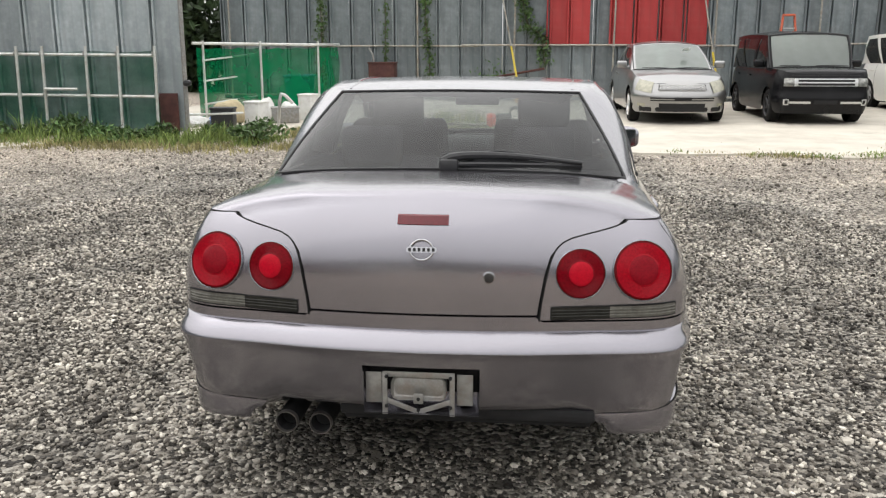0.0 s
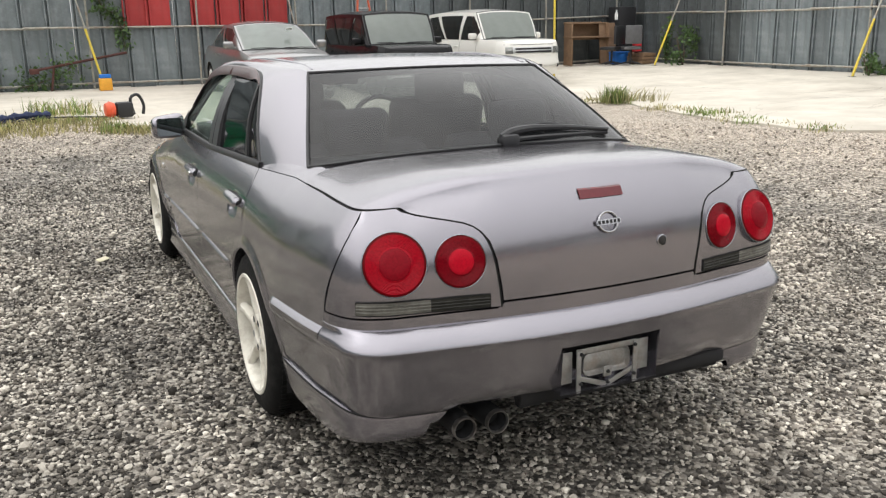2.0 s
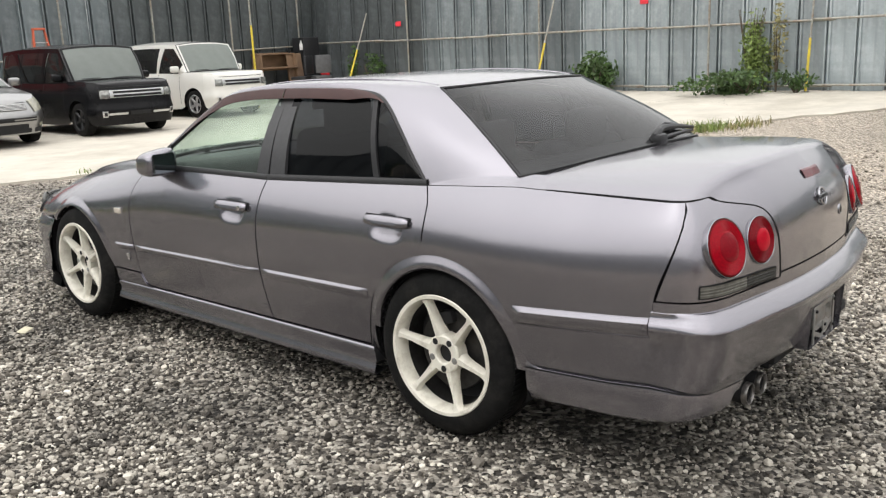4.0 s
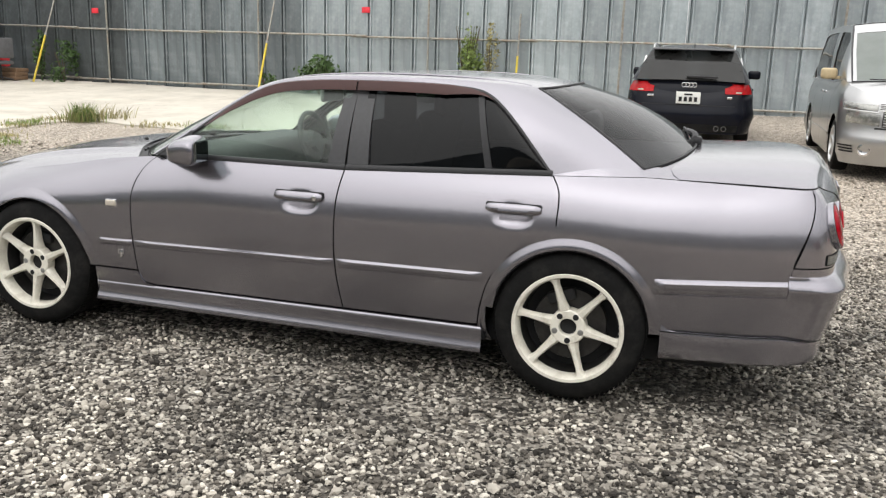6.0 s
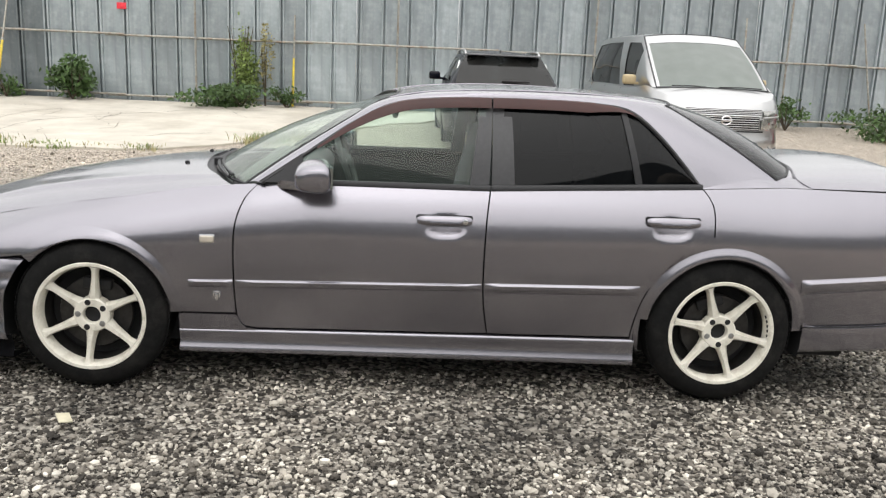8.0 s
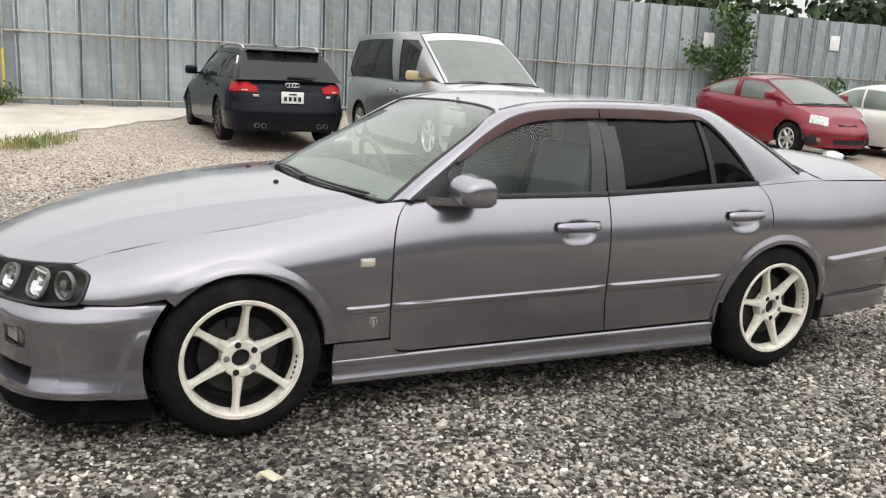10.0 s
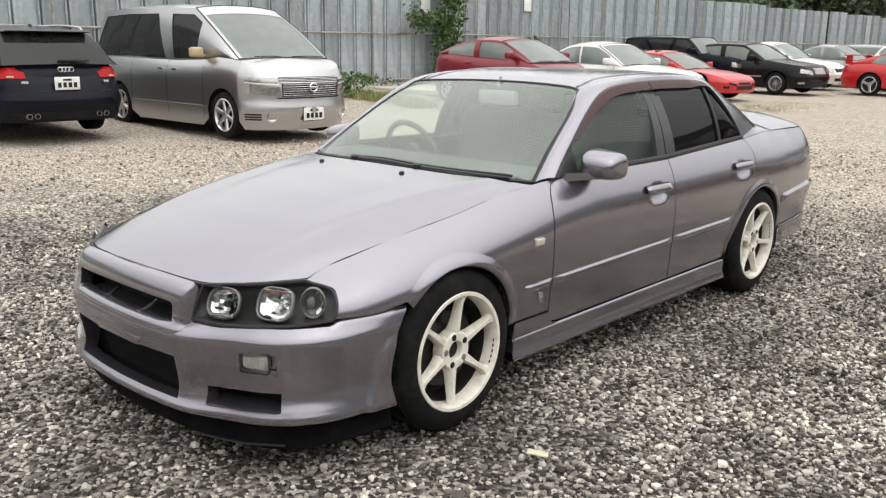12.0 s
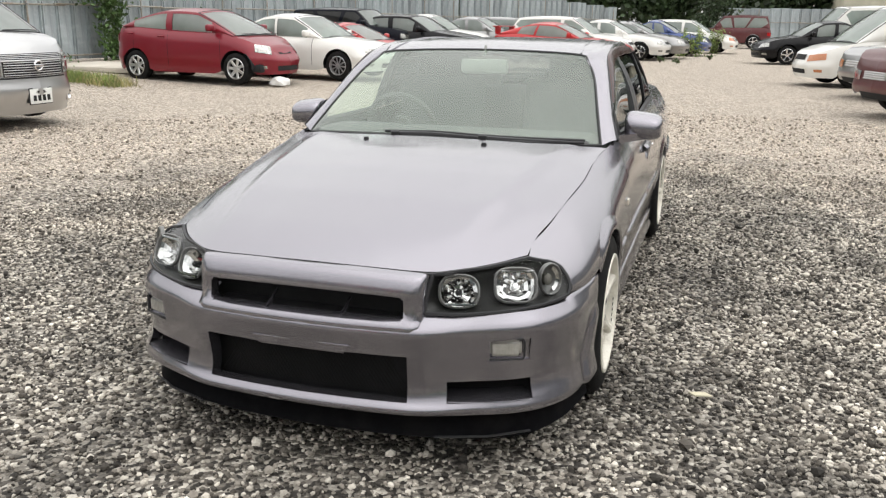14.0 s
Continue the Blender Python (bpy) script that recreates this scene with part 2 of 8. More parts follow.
def glass(name, tint, dust_veil=0.05, veil_color=(0.5, 0.5, 0.48), ior=1.5):
    """Thin sheet glass: tinted see-through, gloss by Fresnel, and a pale film for dust and painted-in sky reflection.
    """
    m = bpy.data.materials.new(name)
    m.use_nodes = True
    n, l = m.node_tree.nodes, m.node_tree.links
    n.clear()
    out = n.new("ShaderNodeOutputMaterial")
    tr, gl, df = n.new("ShaderNodeBsdfTransparent"), n.new("ShaderNodeBsdfGlossy"), n.new("ShaderNodeBsdfDiffuse")
    tr.inputs["Color"].default_value = (*tint, 1)
    gl.inputs["Roughness"].default_value = 0.03
    df.inputs["Color"].default_value = (*veil_color, 1)
    co = n.new("ShaderNodeTexCoord")
    nz = n.new("ShaderNodeTexNoise")
    nz.inputs["Scale"].default_value = 5
    nz.inputs["Detail"].default_value = 6
    l.new(co.outputs["Object"], nz.inputs["Vector"])
    mr = n.new("ShaderNodeMapRange")
    mr.inputs["To Min"].default_value, mr.inputs["To Max"].default_value = dust_veil * 0.85, dust_veil * 1.15
    l.new(nz.outputs["Fac"], mr.inputs["Value"])
    tl, film_ = n.new("ShaderNodeBsdfTranslucent"), n.new("ShaderNodeMixShader")
    tl.inputs["Color"].default_value = (*veil_color, 1)
    film_.inputs["Fac"].default_value = 0.45
    l.new(df.outputs["BSDF"], film_.inputs[1])
    l.new(tl.outputs["BSDF"], film_.inputs[2])
    # gloss of a thin pane, the same from both of its sides
    m1, m2, lw = n.new("ShaderNodeMixShader"), n.new("ShaderNodeMixShader"), n.new("ShaderNodeLayerWeight")
    pw, fr = n.new("ShaderNodeMath"), n.new("ShaderNodeMath")
    pw.operation, fr.operation = "POWER", "MULTIPLY_ADD"
    pw.inputs[1].default_value = 5.0
    r0 = ((ior - 1) / (ior + 1)) ** 2
    fr.inputs[1].default_value, fr.inputs[2].default_value = 1 - r0, r0
    l.new(lw.outputs["Facing"], pw.inputs[0])
    l.new(pw.outputs[0], fr.inputs[0])
    l.new(mr.outputs["Result"], m1.inputs["Fac"])
    l.new(tr.outputs["BSDF"], m1.inputs[1])
    l.new(film_.outputs["Shader"], m1.inputs[2])
    l.new(fr.outputs[0], m2.inputs["Fac"])
    l.new(m1.outputs["Shader"], m2.inputs[1])
    l.new(gl.outputs["BSDF"], m2.inputs[2])
    l.new(m2.outputs["Shader"], out.inputs["Surface"])
    return m


# the stronger pale films, on screens and parked cars, imitate reflected sky
GLASS_TINT = glass("dark_tinted_glass", (0.045, 0.048, 0.060), 0.012, (0.40, 0.43, 0.5), 1.38)
GLASS_REAR = glass("smoked_rear_glass", (0.36, 0.365, 0.38), 0.085, (0.36, 0.36, 0.37))
GLASS_SCREEN = glass("sky_veiled_green_screen", (0.90, 0.99, 0.92), 0.20, (0.86, 1.0, 0.86), 1.75)
GLASS_CLEAR = glass("greenish_clear_glass", (0.88, 0.99, 0.94), 0.06, (0.74, 0.85, 0.77))
LAMP_GLASS = glass("clear_lamp_cover", (0.97, 0.98, 0.98), 0.0, ior=1.12)
CAR_GLASS = glass("parked_car_glass", (0.42, 0.50, 0.46), 0.42, (0.62, 0.69, 0.64), 1.7)
CAR_GLASS_DARK = glass("parked_car_dark_glass", (0.05, 0.05, 0.055), 0.06)

# ---- the grey sedan: body surface ----
PLAN_PTS = [(0, -2.392), (.18, -2.386), (.34, -2.371), (.48, -2.349), (.61, -2.330), (.695, -2.312), (.762, -2.274), (.802, -2.205), (.822, -2.09), (.835, -1.90), (.846, -1.6), (.846, -1.0), (.843, -.3), (.843, .4),
            (.846, .9), (.848, 1.3), (.838, 1.58), (.812, 1.76), (.765, 1.91), (.68, 2.03), (.55, 2.105), (.37, 2.155), (.18, 2.178), (0, 2.185)]
PLAN = curve([(x, y, 0) for x, y in PLAN_PTS], 400)


def plan(p):
    """Point and outward normal of the plan outline at p (0 rear centre, 1 front centre)."""
    f = max(0.0, min(1.0, p)) * 400
    i = min(399, int(f))
    a, b = PLAN[i], PLAN[i + 1]
    d = (PLAN[min(400, i + 3)] - PLAN[max(0, i - 2)]).normalized()
    if i < 3 or i > 396:
        d = V(1, 0, 0) if i < 3 else V(-1, 0, 0)
    return a.lerp(b, f - i), V(d.y, -d.x, 0)


def py(y):
    for i in range(400):
        if PLAN[i + 1].y >= y:
            return (i + (y - PLAN[i].y) / max(1e-9, PLAN[i + 1].y - PLAN[i].y)) / 400
    return 1.0


def px(x, front=False):
    rng = range(399, -1, -1) if front else range(400)
    for i in rng:
        a, b = (PLAN[i + 1], PLAN[i]) if front else (PLAN[i], PLAN[i + 1])
        if b.x >= x:
            t = (x - a.x) / max(1e-9, b.x - a.x)
            return (i + 1 - t) / 400 if front else (i + t) / 400
    return 0.5


# p, top height, inset at the top, depth of the shoulder
STATIONS = [(0, .998, .10, .26), (px(.35), .984, .10, .26), (px(.52), .958, .10, .25), (px(.62), .934, .095, .24), (py(-2.2), .930, .09, .26), (py(-1.9), .932, .118, .28), (py(-1.6), .936, .13, .28), (py(-1.24), .922, .095, .26),
            (py(-.3), .885, .075, .25), (py(.42), .884, .077, .24), (py(.68), .876, .100, .24), (py(.95), .845, .132, .23), (py(1.2), .80, .134, .2), (py(1.5), .752, .15, .2), (py(1.8), .686, .14, .16), (py(1.88), .655, .10, .12), (1, .65, .03, .08)]


def station(p, k):
    return interp(p, [(s[0], s[k]) for s in STATIONS])


def ztop(p):
    return station(p, 1)


def skin(p, z, off=0.0):
    c, n = plan(p)
    zt, e, d = station(p, 1), station(p, 2), station(p, 3)
    inset = e * max(0.0, min(1.0, 1 - (zt - z) / d)) ** 2.4 + max(0.0, .56 - z) ** 1.3 * .17
    if z < .26:
        inset += .9 * (.26 - z) ** 2 / .1
    for hy, hz in ((-.127, .737), (-1.083, .759)):
        r = ((c.y - hy) / .082) ** 4 + ((z - hz) / .040) ** 2
        if r < 1:
            inset += .02 * (1 - r) ** .6
    q = c - n * (inset - off)
    return V(q.x, q.y, z)


def dom(*yz):
    return [V(py(y), z, 0) for y, z in yz]


def outward(bm):
    """Turns the faces so that most of them look away from the car's middle."""
    bm.normal_update()
    s = 0.0
    for f in bm.faces:
        c = f.calc_center_median()
        s += f.normal.dot(c - V(0, max(-1.5, min(1.3, c.y)), .5)) * f.calc_area()
    if s < 0:
        bmesh.ops.reverse_faces(bm, faces=bm.faces)
    return bm


def sheet(rows, gap=0.0032, lip=0.014, bm=None):
    """A body panel from rows of points: pulled in by the shut gap, with its border turned inward."""
    rows = [list(r) for r in rows]
    nj, ni = len(rows), len(rows[0])
    old = [list(r) for r in rows]
    for i in range(ni):
        for j, k in ((0, 1), (nj - 1, nj - 2)):
            d = old[k][i] - old[j][i]
            rows[j][i] = rows[j][i] + d.normalized() * min(gap, d.length * .4)
    for j in range(nj):
        for i, k in ((0, 1), (ni - 1, ni - 2)):
            d = old[j][k] - old[j][i]
            rows[j][i] = rows[j][i] + d.normalized() * min(gap, d.length * .4)
    bm = bm or bmesh.new()
    vs = add_grid(bm, rows)
    if lip:
        bm.normal_update()
        loop = [vs[0][i] for i in range(ni)] + [vs[j][-1] for j in range(1, nj)] + [vs[-1][i] for i in range(ni - 2, -1, -1)] + [vs[j][0] for j in range(nj - 2, 0, -1)]
        inner = []
        for v in loop:
            n = v.normal.copy()
            if n.dot(v.co - V(0, max(-1.5, min(1.3, v.co.y)), .5)) < 0:
                n = -n
            inner.append(bm.verts.new(v.co - n * lip))
        for k in range(len(loop)):
            k2 = (k + 1) % len(loop)
            try:
                bm.faces.new((loop[k2], loop[k], inner[k], inner[k2]))
            except ValueError:
                pass
    return outward(bm)


def skin_patch(bottom, top, left, right, nu=28, nv=22, off=0.0):
    rows = coons(curve(bottom, nu), curve(top, nu), curve(left, nv), curve(right, nv))
    return [[skin(q.x, q.y, off) for q in r] for r in rows]


car = thing("sedan_car", "silver-grey metallic four-door sedan with cream white six-spoke wheels, parked on gravel", "car")


def both(name, bm, material, label=""):
    """The part and its mirror image on the car's other side."""
    m = mirror_x(bm)
    a = part(name, bm, material, car, label)
    b = part(name, m, material, car, label)
    return a, b


def arc_dom(cy, cz, r, a0, a1, n):
    """Points of a wheel opening in the surface's own coordinates; angles from +y, degrees."""
    return [V(py(cy + r * math.cos(radians(a))), cz + r * math.sin(radians(a)), 0) for a in [a0 + (a1 - a0) * i / n for i in range(n + 1)]]


FY, RY, HUBZ = 1.3325, -1.3325, .312
AR = .345
# front door
F_FRONT = [(.655, .272), (.712, .284), (.736, .335), (.744, .483), (.741, .70), (.705, .82), (.65, .8805)]
MIDGAP = [(-.325, .27), (-.302, .40), (-.293, .54), (-.297, .75), (-.312, .885)]
R_REAR = [(-.945, .272), (-.957, .36), (-1.0, .49), (-1.10, .60), (-1.245, .664), (-1.262, .76), (-1.258, .86), (-1.222, .921)]


def top_line(y0, y1, n=6):
    return [V(py(lerp(y0, y1, i / n)), ztop(py(lerp(y0, y1, i / n))), 0) for i in range(n + 1)]


rows = skin_patch(dom((.655, .272), (-.325, .27)), top_line(.65, -.312), dom(*F_FRONT), dom(*MIDGAP), 70, 44)
front_doors = both("front_door", sheet(rows), PAINT)
rows = skin_patch(dom((-.325, .27), (-.945, .272)), top_line(-.312, -1.222), dom(*MIDGAP), dom(*R_REAR), 70, 44)
rear_doors = both("rear_door", sheet(rows), PAINT)

BONNET_W = [(.85, 0), (1.1, .06), (1.3, .17), (1.5, .36), (1.7, .68), (1.855, 1)]
C_OLD = skin(py(1.855), ztop(py(1.855)))
C_SHIFT = (V(.56, 1.99, .657) - C_OLD) * .34


def bonnet_side(y):
    return skin(py(y), ztop(py(y))) + C_SHIFT * interp(y, BONNET_W)


# front fender, with the wheel opening as its lower border
nu, nv = 60, 18
low = curve(dom((.737, .335), (.972, .335)), 8, False)[:-1] + curve(arc_dom(FY, HUBZ, AR + .012, 180 - 4, 44, 30), 40)[:-1] + curve(dom((FY + (AR + .012) * math.cos(radians(44)), HUBZ + (AR + .012) * math.sin(radians(44))), (1.73, .540), (1.882, .547)), 12, False)
nu = len(low) - 1
topc = curve(top_line(.648, 1.868, 14), nu, False)
left = curve(dom((.737, .335), (.744, .483), (.741, .70), (.705, .82), (.648, .8805)), nv)
right = curve([V(py(1.882), .547, 0), V(py(1.868), .568, 0), V(py(1.858), .605, 0), V(py(1.858), .640, 0), V(py(1.868), ztop(py(1.868)), 0)], nv)
rows = [[skin(q.x, q.y) for q in r] for r in coons(low, topc, left, right)]
for j, r in enumerate(rows):
    f = max(0.0, j / nv - .74) / .26
    for i, q in enumerate(r):
        r[i] = q + C_SHIFT * (f ** 1.8 * interp(plan(lerp(low[i].x, topc[i].x, j / nv))[0].y, BONNET_W))
fender_edge = [r[-1].copy() for r in rows]
both("front_fender", sheet(rows), PAINT)

# rear quarter panel
low = curve(arc_dom(RY, HUBZ, AR + .012, 8, 176, 40), 46)[:-1] + curve(dom((RY - (AR + .012), .335), (-2.155, .335)), 14, False)
nu = len(low) - 1
topc = curve(top_line(-1.222, -2.262, 14), nu, False)
left = curve([low[0]] + dom(*R_REAR[2:]), nv)
right = curve(dom((-2.155, .335), (-2.158, .62), (-2.212, .79), (-2.262, ztop(py(-2.262)))), nv)
topc[0], topc[-1], left[-1], right[-1] = topc[0], topc[-1], topc[0], topc[-1]
rows = [[skin(q.x, q.y) for q in r] for r in coons(low, topc, left, right)]
both("quarter_panel", sheet(rows), PAINT)


def flare(cy, a0, a1):
    """The raised lip round a wheel opening."""
    bm = bmesh.new()
    rows = []
    n = 44
    for r, off in ((AR - .022, -.05), (AR - .021, .005), (AR - .015, .0120), (AR - .004, .0128), (AR + .008, .0090), (AR + .020, .0038), (AR + .030, .0006)):
        row = []
        for i in range(n + 1):
            a = radians(a0 + (a1 - a0) * i / n)
            row.append(skin(py(cy + r * math.cos(a)), max(.2, HUBZ + r * math.sin(a)), off if off < 0 else off * min(1, .1 + (n - i) / 9, .1 + i / 5)))
        rows.append(row)
    add_grid(bm, rows)
    return outward(bm)


both("wheel_arch_flare", flare(FY, 176, 43), PAINT)
both("wheel_arch_flare", flare(RY, 8, 178), PAINT)


def band(prof, y0, y1, zf, n=40, p0=None, p1=None, ends=1):
    """A moulding on the body: prof gives (height above zf(y), outward offset)."""
    bm = bmesh.new()
    rows = []
    pa, pb = p0 if p0 is not None else py(y0), p1 if p1 is not None else py(y1)
    for h, off in prof:
        row = []
        for i in range(n + 1):
            t = i / n
            p = lerp(pa, pb, t)
            taper = min(1, t * 14, (1 - t) * 14 if ends else 1)
            row.append(skin(p, zf(plan(p)[0].y) + h, off * (0.15 + .85 * taper)))
        rows.append(row)
    add_grid(bm, rows)
    return outward(bm)


MOLD = [(-.022, -.002), (-.016, .006), (-.004, .0115), (.006, .0105), (.012, .004), (.015, -.002)]
zs = lambda y: .480 - .012 * y if y > -1.2 else .518 - .018 * (y + 1.7)
both("side_moulding", band(MOLD, .93, .748, zs, 10), PAINT)
both("side_moulding", band(MOLD, .735, -.288, zs), PAINT)
both("side_moulding", band([(h * 1.25, o) for h, o in MOLD], -.302, -.965, zs), PAINT)
both("side_moulding", band([(h * 1.9, o * 1.7) for h, o in MOLD], -1.662, -2.147, lambda y: .531 - .068 * (y + 1.66), 44, ends=0), PAINT)

# side skirt
bm = bmesh.new()
rows = []
for z, off in ((.172, -.05), (.165, .014), (.169, .0205), (.177, .0225), (.188, .019), (.200, .013), (.214, .010), (.232, .0115), (.247, .0145), (.255, .0145), (.261, .010), (.264, .003), (.266, -.02)):
    row = []
    for i in range(41):
        y = lerp(.974, -.965, i / 40)
        drop = (.002 + .016 * i / 40) * max(0, min(1, (.262 - z) / .1))
        row.append(skin(py(y), .26, off - .006) + V(0, 0, z - drop - .26))
    rows.append(row)
add_grid(bm, rows)
def skirt_top(y):
    return interp(y, [(.655, .266), (.70, .272), (.722, .295), (.735, .330), (.98, .331)])


rows = [[skin(py(y), lerp(.262, skirt_top(y), t), .006) for y in [lerp(.974, .657, i / 16) for i in range(17)]] for t in (0, .35, .7, .97, 1)]
rows.append([skin(py(y), skirt_top(y), -.02) for y in [lerp(.974, .657, i / 16) for i in range(17)]])
add_grid(bm, rows)
rows = []
for z in (.19, .25, .30, .35, .40, .44, .475):
    y0 = interp(z, [(.19, -.944), (.272, -.946), (.36, -.959), (.49, -1.003)])
    y1 = RY + math.sqrt((AR + .008) ** 2 - (z - HUBZ) ** 2)
    rows.append([skin(py(lerp(y0, min(y1, y0 - .004), t)), z, .001) for t in (0, .5, 1)])
add_grid(bm, rows)
both("side_skirt", outward(bm), PAINT)

# ---- greenhouse ----
RAIL = [(.703, .715, .868), (.655, .53, 1.0), (.60, .31, 1.14), (.535, .165, 1.229), (.562, -.03, 1.266), (.578, -.35, 1.284), (.575, -.7, 1.285), (.552, -.93, 1.275), (.510, -1.10, 1.256), (.565, -1.27, 1.163), (.62, -1.43, 1.063), (.667, -1.575, .963)]
WLINE = [(.768, .64, .884), (.715, .47, 1.0), (.668, .27, 1.138), (.638, .10, 1.220), (.626, -.10, 1.248), (.622, -.35, 1.256), (.624, -.6, 1.256), (.632, -.78, 1.250), (.645, -.89, 1.235), (.668, -.965, 1.192), (.70, -1.045, 1.118), (.728, -1.125, 1.03), (.748, -1.215, .922)]
rail, wline = curve(RAIL, 77), curve(WLINE, 77)
bm = bmesh.new()
ribbon(bm, rail, wline, lambda t: V(.012, 0, .012), 4)
both("roof_frame", outward(bm), PAINT)
rw_base = [(.667, -1.575, .963), (.60, -1.645, .978), (.44, -1.712, .998), (.2, -1.748, 1.010), (0, -1.755, 1.013)]
ws_base = [(.70, .715, .868), (.62, .79, .876), (.42, .885, .890), (.2, .925, .897), (0, .937, .899)]
full = lambda pts: [(-x, y, z) for x, y, z in pts] + [q for q in pts[::-1][1:]]
roof_f = curve(full([(.535, .165, 1.229), (.46, .135, 1.239), (.25, .10, 1.247), (0, .088, 1.250)]), 32)
roof_r = curve(full([(.510, -1.10, 1.256), (.43, -1.140, 1.259), (.25, -1.175, 1.264), (0, -1.188, 1.267)]), 32)
rl = curve([(x, y, z) for x, y, z in RAIL[3:9]], 30)
rows = coons(roof_f, roof_r, [V(-p.x, p.y, p.z) for p in rl], rl)
for j, r in enumerate(rows):
    for i, p in enumerate(r):
        u, v = i / 16 - 1, j / 30
        p.z += .002 * (1 - abs(u) ** 2.6) * math.sin(math.pi * v) ** .8
roof = part("roof", sheet(rows, 0, .01), PAINT, car)
for sx in (-1, 1):
    bm = bmesh.new()
    a = [V(sx * (p.x - .045 * min(1, i / 5, (30 - i) / 4) - .03), p.y, p.z + .003 + .005 * math.sin(math.pi * i / 30)) for i, p in enumerate(rl)]
    tube(bm, a[1:-1], .005, 6)
    part("roof_drip_seam", bm, PAINT, roof)


def pane(rows, material, name, bulge=V(0, 0, 0), label="", lip=.004):
    nj, ni = len(rows) - 1, len(rows[0]) - 1
    for j, r in enumerate(rows):
        for i, p in enumerate(r):
            p += bulge * math.sin(math.pi * i / ni) * math.sin(math.pi * j / nj)
    bm = bmesh.new()
    add_grid(bm, rows)
    return part(name, outward(bm), material, car, label)


wsb = curve(full(ws_base), 32)
wl_ = curve(RAIL[0:4], 18)
wside = [V(p.x, p.y, p.z) for p in wl_]
rows = coons(wsb, roof_f, [V(-p.x, p.y, p.z) for p in wside], wside)
ws_rows = rows
windshield = pane(rows, GLASS_SCREEN, "windshield", V(0, .03, .02))
rwb = curve(full(rw_base), 32)
rs_ = curve(RAIL[8:12][::-1], 18)
rows = coons(rwb, roof_r, [V(-p.x, p.y, p.z) for p in rs_], rs_)
rw_rows = rows
rear_window = pane(rows, GLASS_REAR, "rear_window", V(0, -.03, .02), "smoked rear window with a wiper")


def border(name, loop, w, off, parent, material=TRIM):
    """A thin black seal along a closed line of points, flat against the glass."""
    bm = bmesh.new()
    tube(bm, loop, w, 6, False)
    return part(name, bm, material, parent)


seal = [*wsb[::1], *[p for p in wside[1:]], *roof_f[::-1][1:], *[V(-p.x, p.y, p.z) for p in wside[::-1][1:]]]
border("windshield_seal", seal, .006, 0, windshield)
seal = [*rwb, *[p for p in rs_[1:]], *roof_r[::-1][1:], *[V(-p.x, p.y, p.z) for p in rs_[::-1][1:]]]
border("rear_window_seal", seal, .006, 0, rear_window)
# black print along the edges of the screens
for grid, holder in ((ws_rows, windshield), (rw_rows, rear_window)):
    bm = bmesh.new()
    lift = V(0, .002, .003) if holder is windshield else V(0, -.002, .003)
    cols = [[r[k] for r in grid] for k in (0, 1, -1, -2)]
    w = .20 if holder is windshield else .16
    for outer_, inner_ in ((cols[0], cols[1]), (cols[2], cols[3]), (grid[0], grid[1]), (grid[-1], grid[-2])):
        add_grid(bm, [[p + lift for p in outer_], [p.lerp(q, w) + lift for p, q in zip(outer_, inner_)]])
    part("black_edge_print", outward(bm), DARK, holder)

# side windows, pillars and rain visors
belt = lambda y: V(*(lambda q: (q.x - .012, q.y, q.z + .012))(skin(py(y), ztop(py(y)))))


def wtop(y):
    """Point on the window line's upper branch at y."""
    best = min(wline, key=lambda p: abs(p.y - y))
    return best.copy()


def side_pane(name, quad, material, label=""):
    """A side window between a lower and an upper run of points, set in a little from the frame."""
    lo, hi = quad
    n = 14
    a, b = curve(lo, n, False), curve(hi, n, False)
    made = []
    for k in (1, -1):
        bm = bmesh.new()
        rows = []
        for j in range(7):
            t = j / 6
            rows.append([V(k * (lerp(p.x, q.x, t) - .012 + .02 * math.sin(math.pi * t)), lerp(p.y, q.y, t), lerp(p.z, q.z, t)) for p, q in zip(a, b)])
        add_grid(bm, rows)
        made.append(part(name, outward(bm), material, (front_doors if name == "front_door_window" else rear_doors)[0 if k > 0 else 1], label))
    return made


up_f = [p for p in wline if p.y <= .56 and p.y >= -.30 and p.z > .9]
up_r = [p for p in wline if p.y <= -.35 and p.y >= -.885 and p.z > 1.1]
up_q = [p for p in wline if p.y <= -.885 and p.z > .93]
side_pane("front_door_window", ([belt(.60), belt(-.29)], up_f), GLASS_CLEAR)
side_pane("rear_door_window", ([belt(-.34), belt(-.955)], up_r), GLASS_TINT)
side_pane("quarter_window", ([belt(-.955), belt(-1.205)], up_q), GLASS_TINT)


def flat_strip(name, pts_lo, pts_hi, material, off, holders):
    for k, holder in zip((1, -1), holders):
        bm = bmesh.new()
        a = [V(k * (p.x + off), p.y, p.z) for p in pts_lo]
        b = [V(k * (p.x + off), p.y, p.z) for p in pts_hi]
        rows = []
        for j in range(7):
            t = j / 6
            rows.append([p.lerp(q, t) + V(k * .02 * math.sin(math.pi * t), 0, 0) for p, q in zip(a, b)])
        rows = [[r[0] - V(k * .015, 0, 0)] + r + [r[-1] - V(k * .015, 0, 0)] for r in rows]
        add_grid(bm, rows)
        part(name, outward(bm), material, holder)


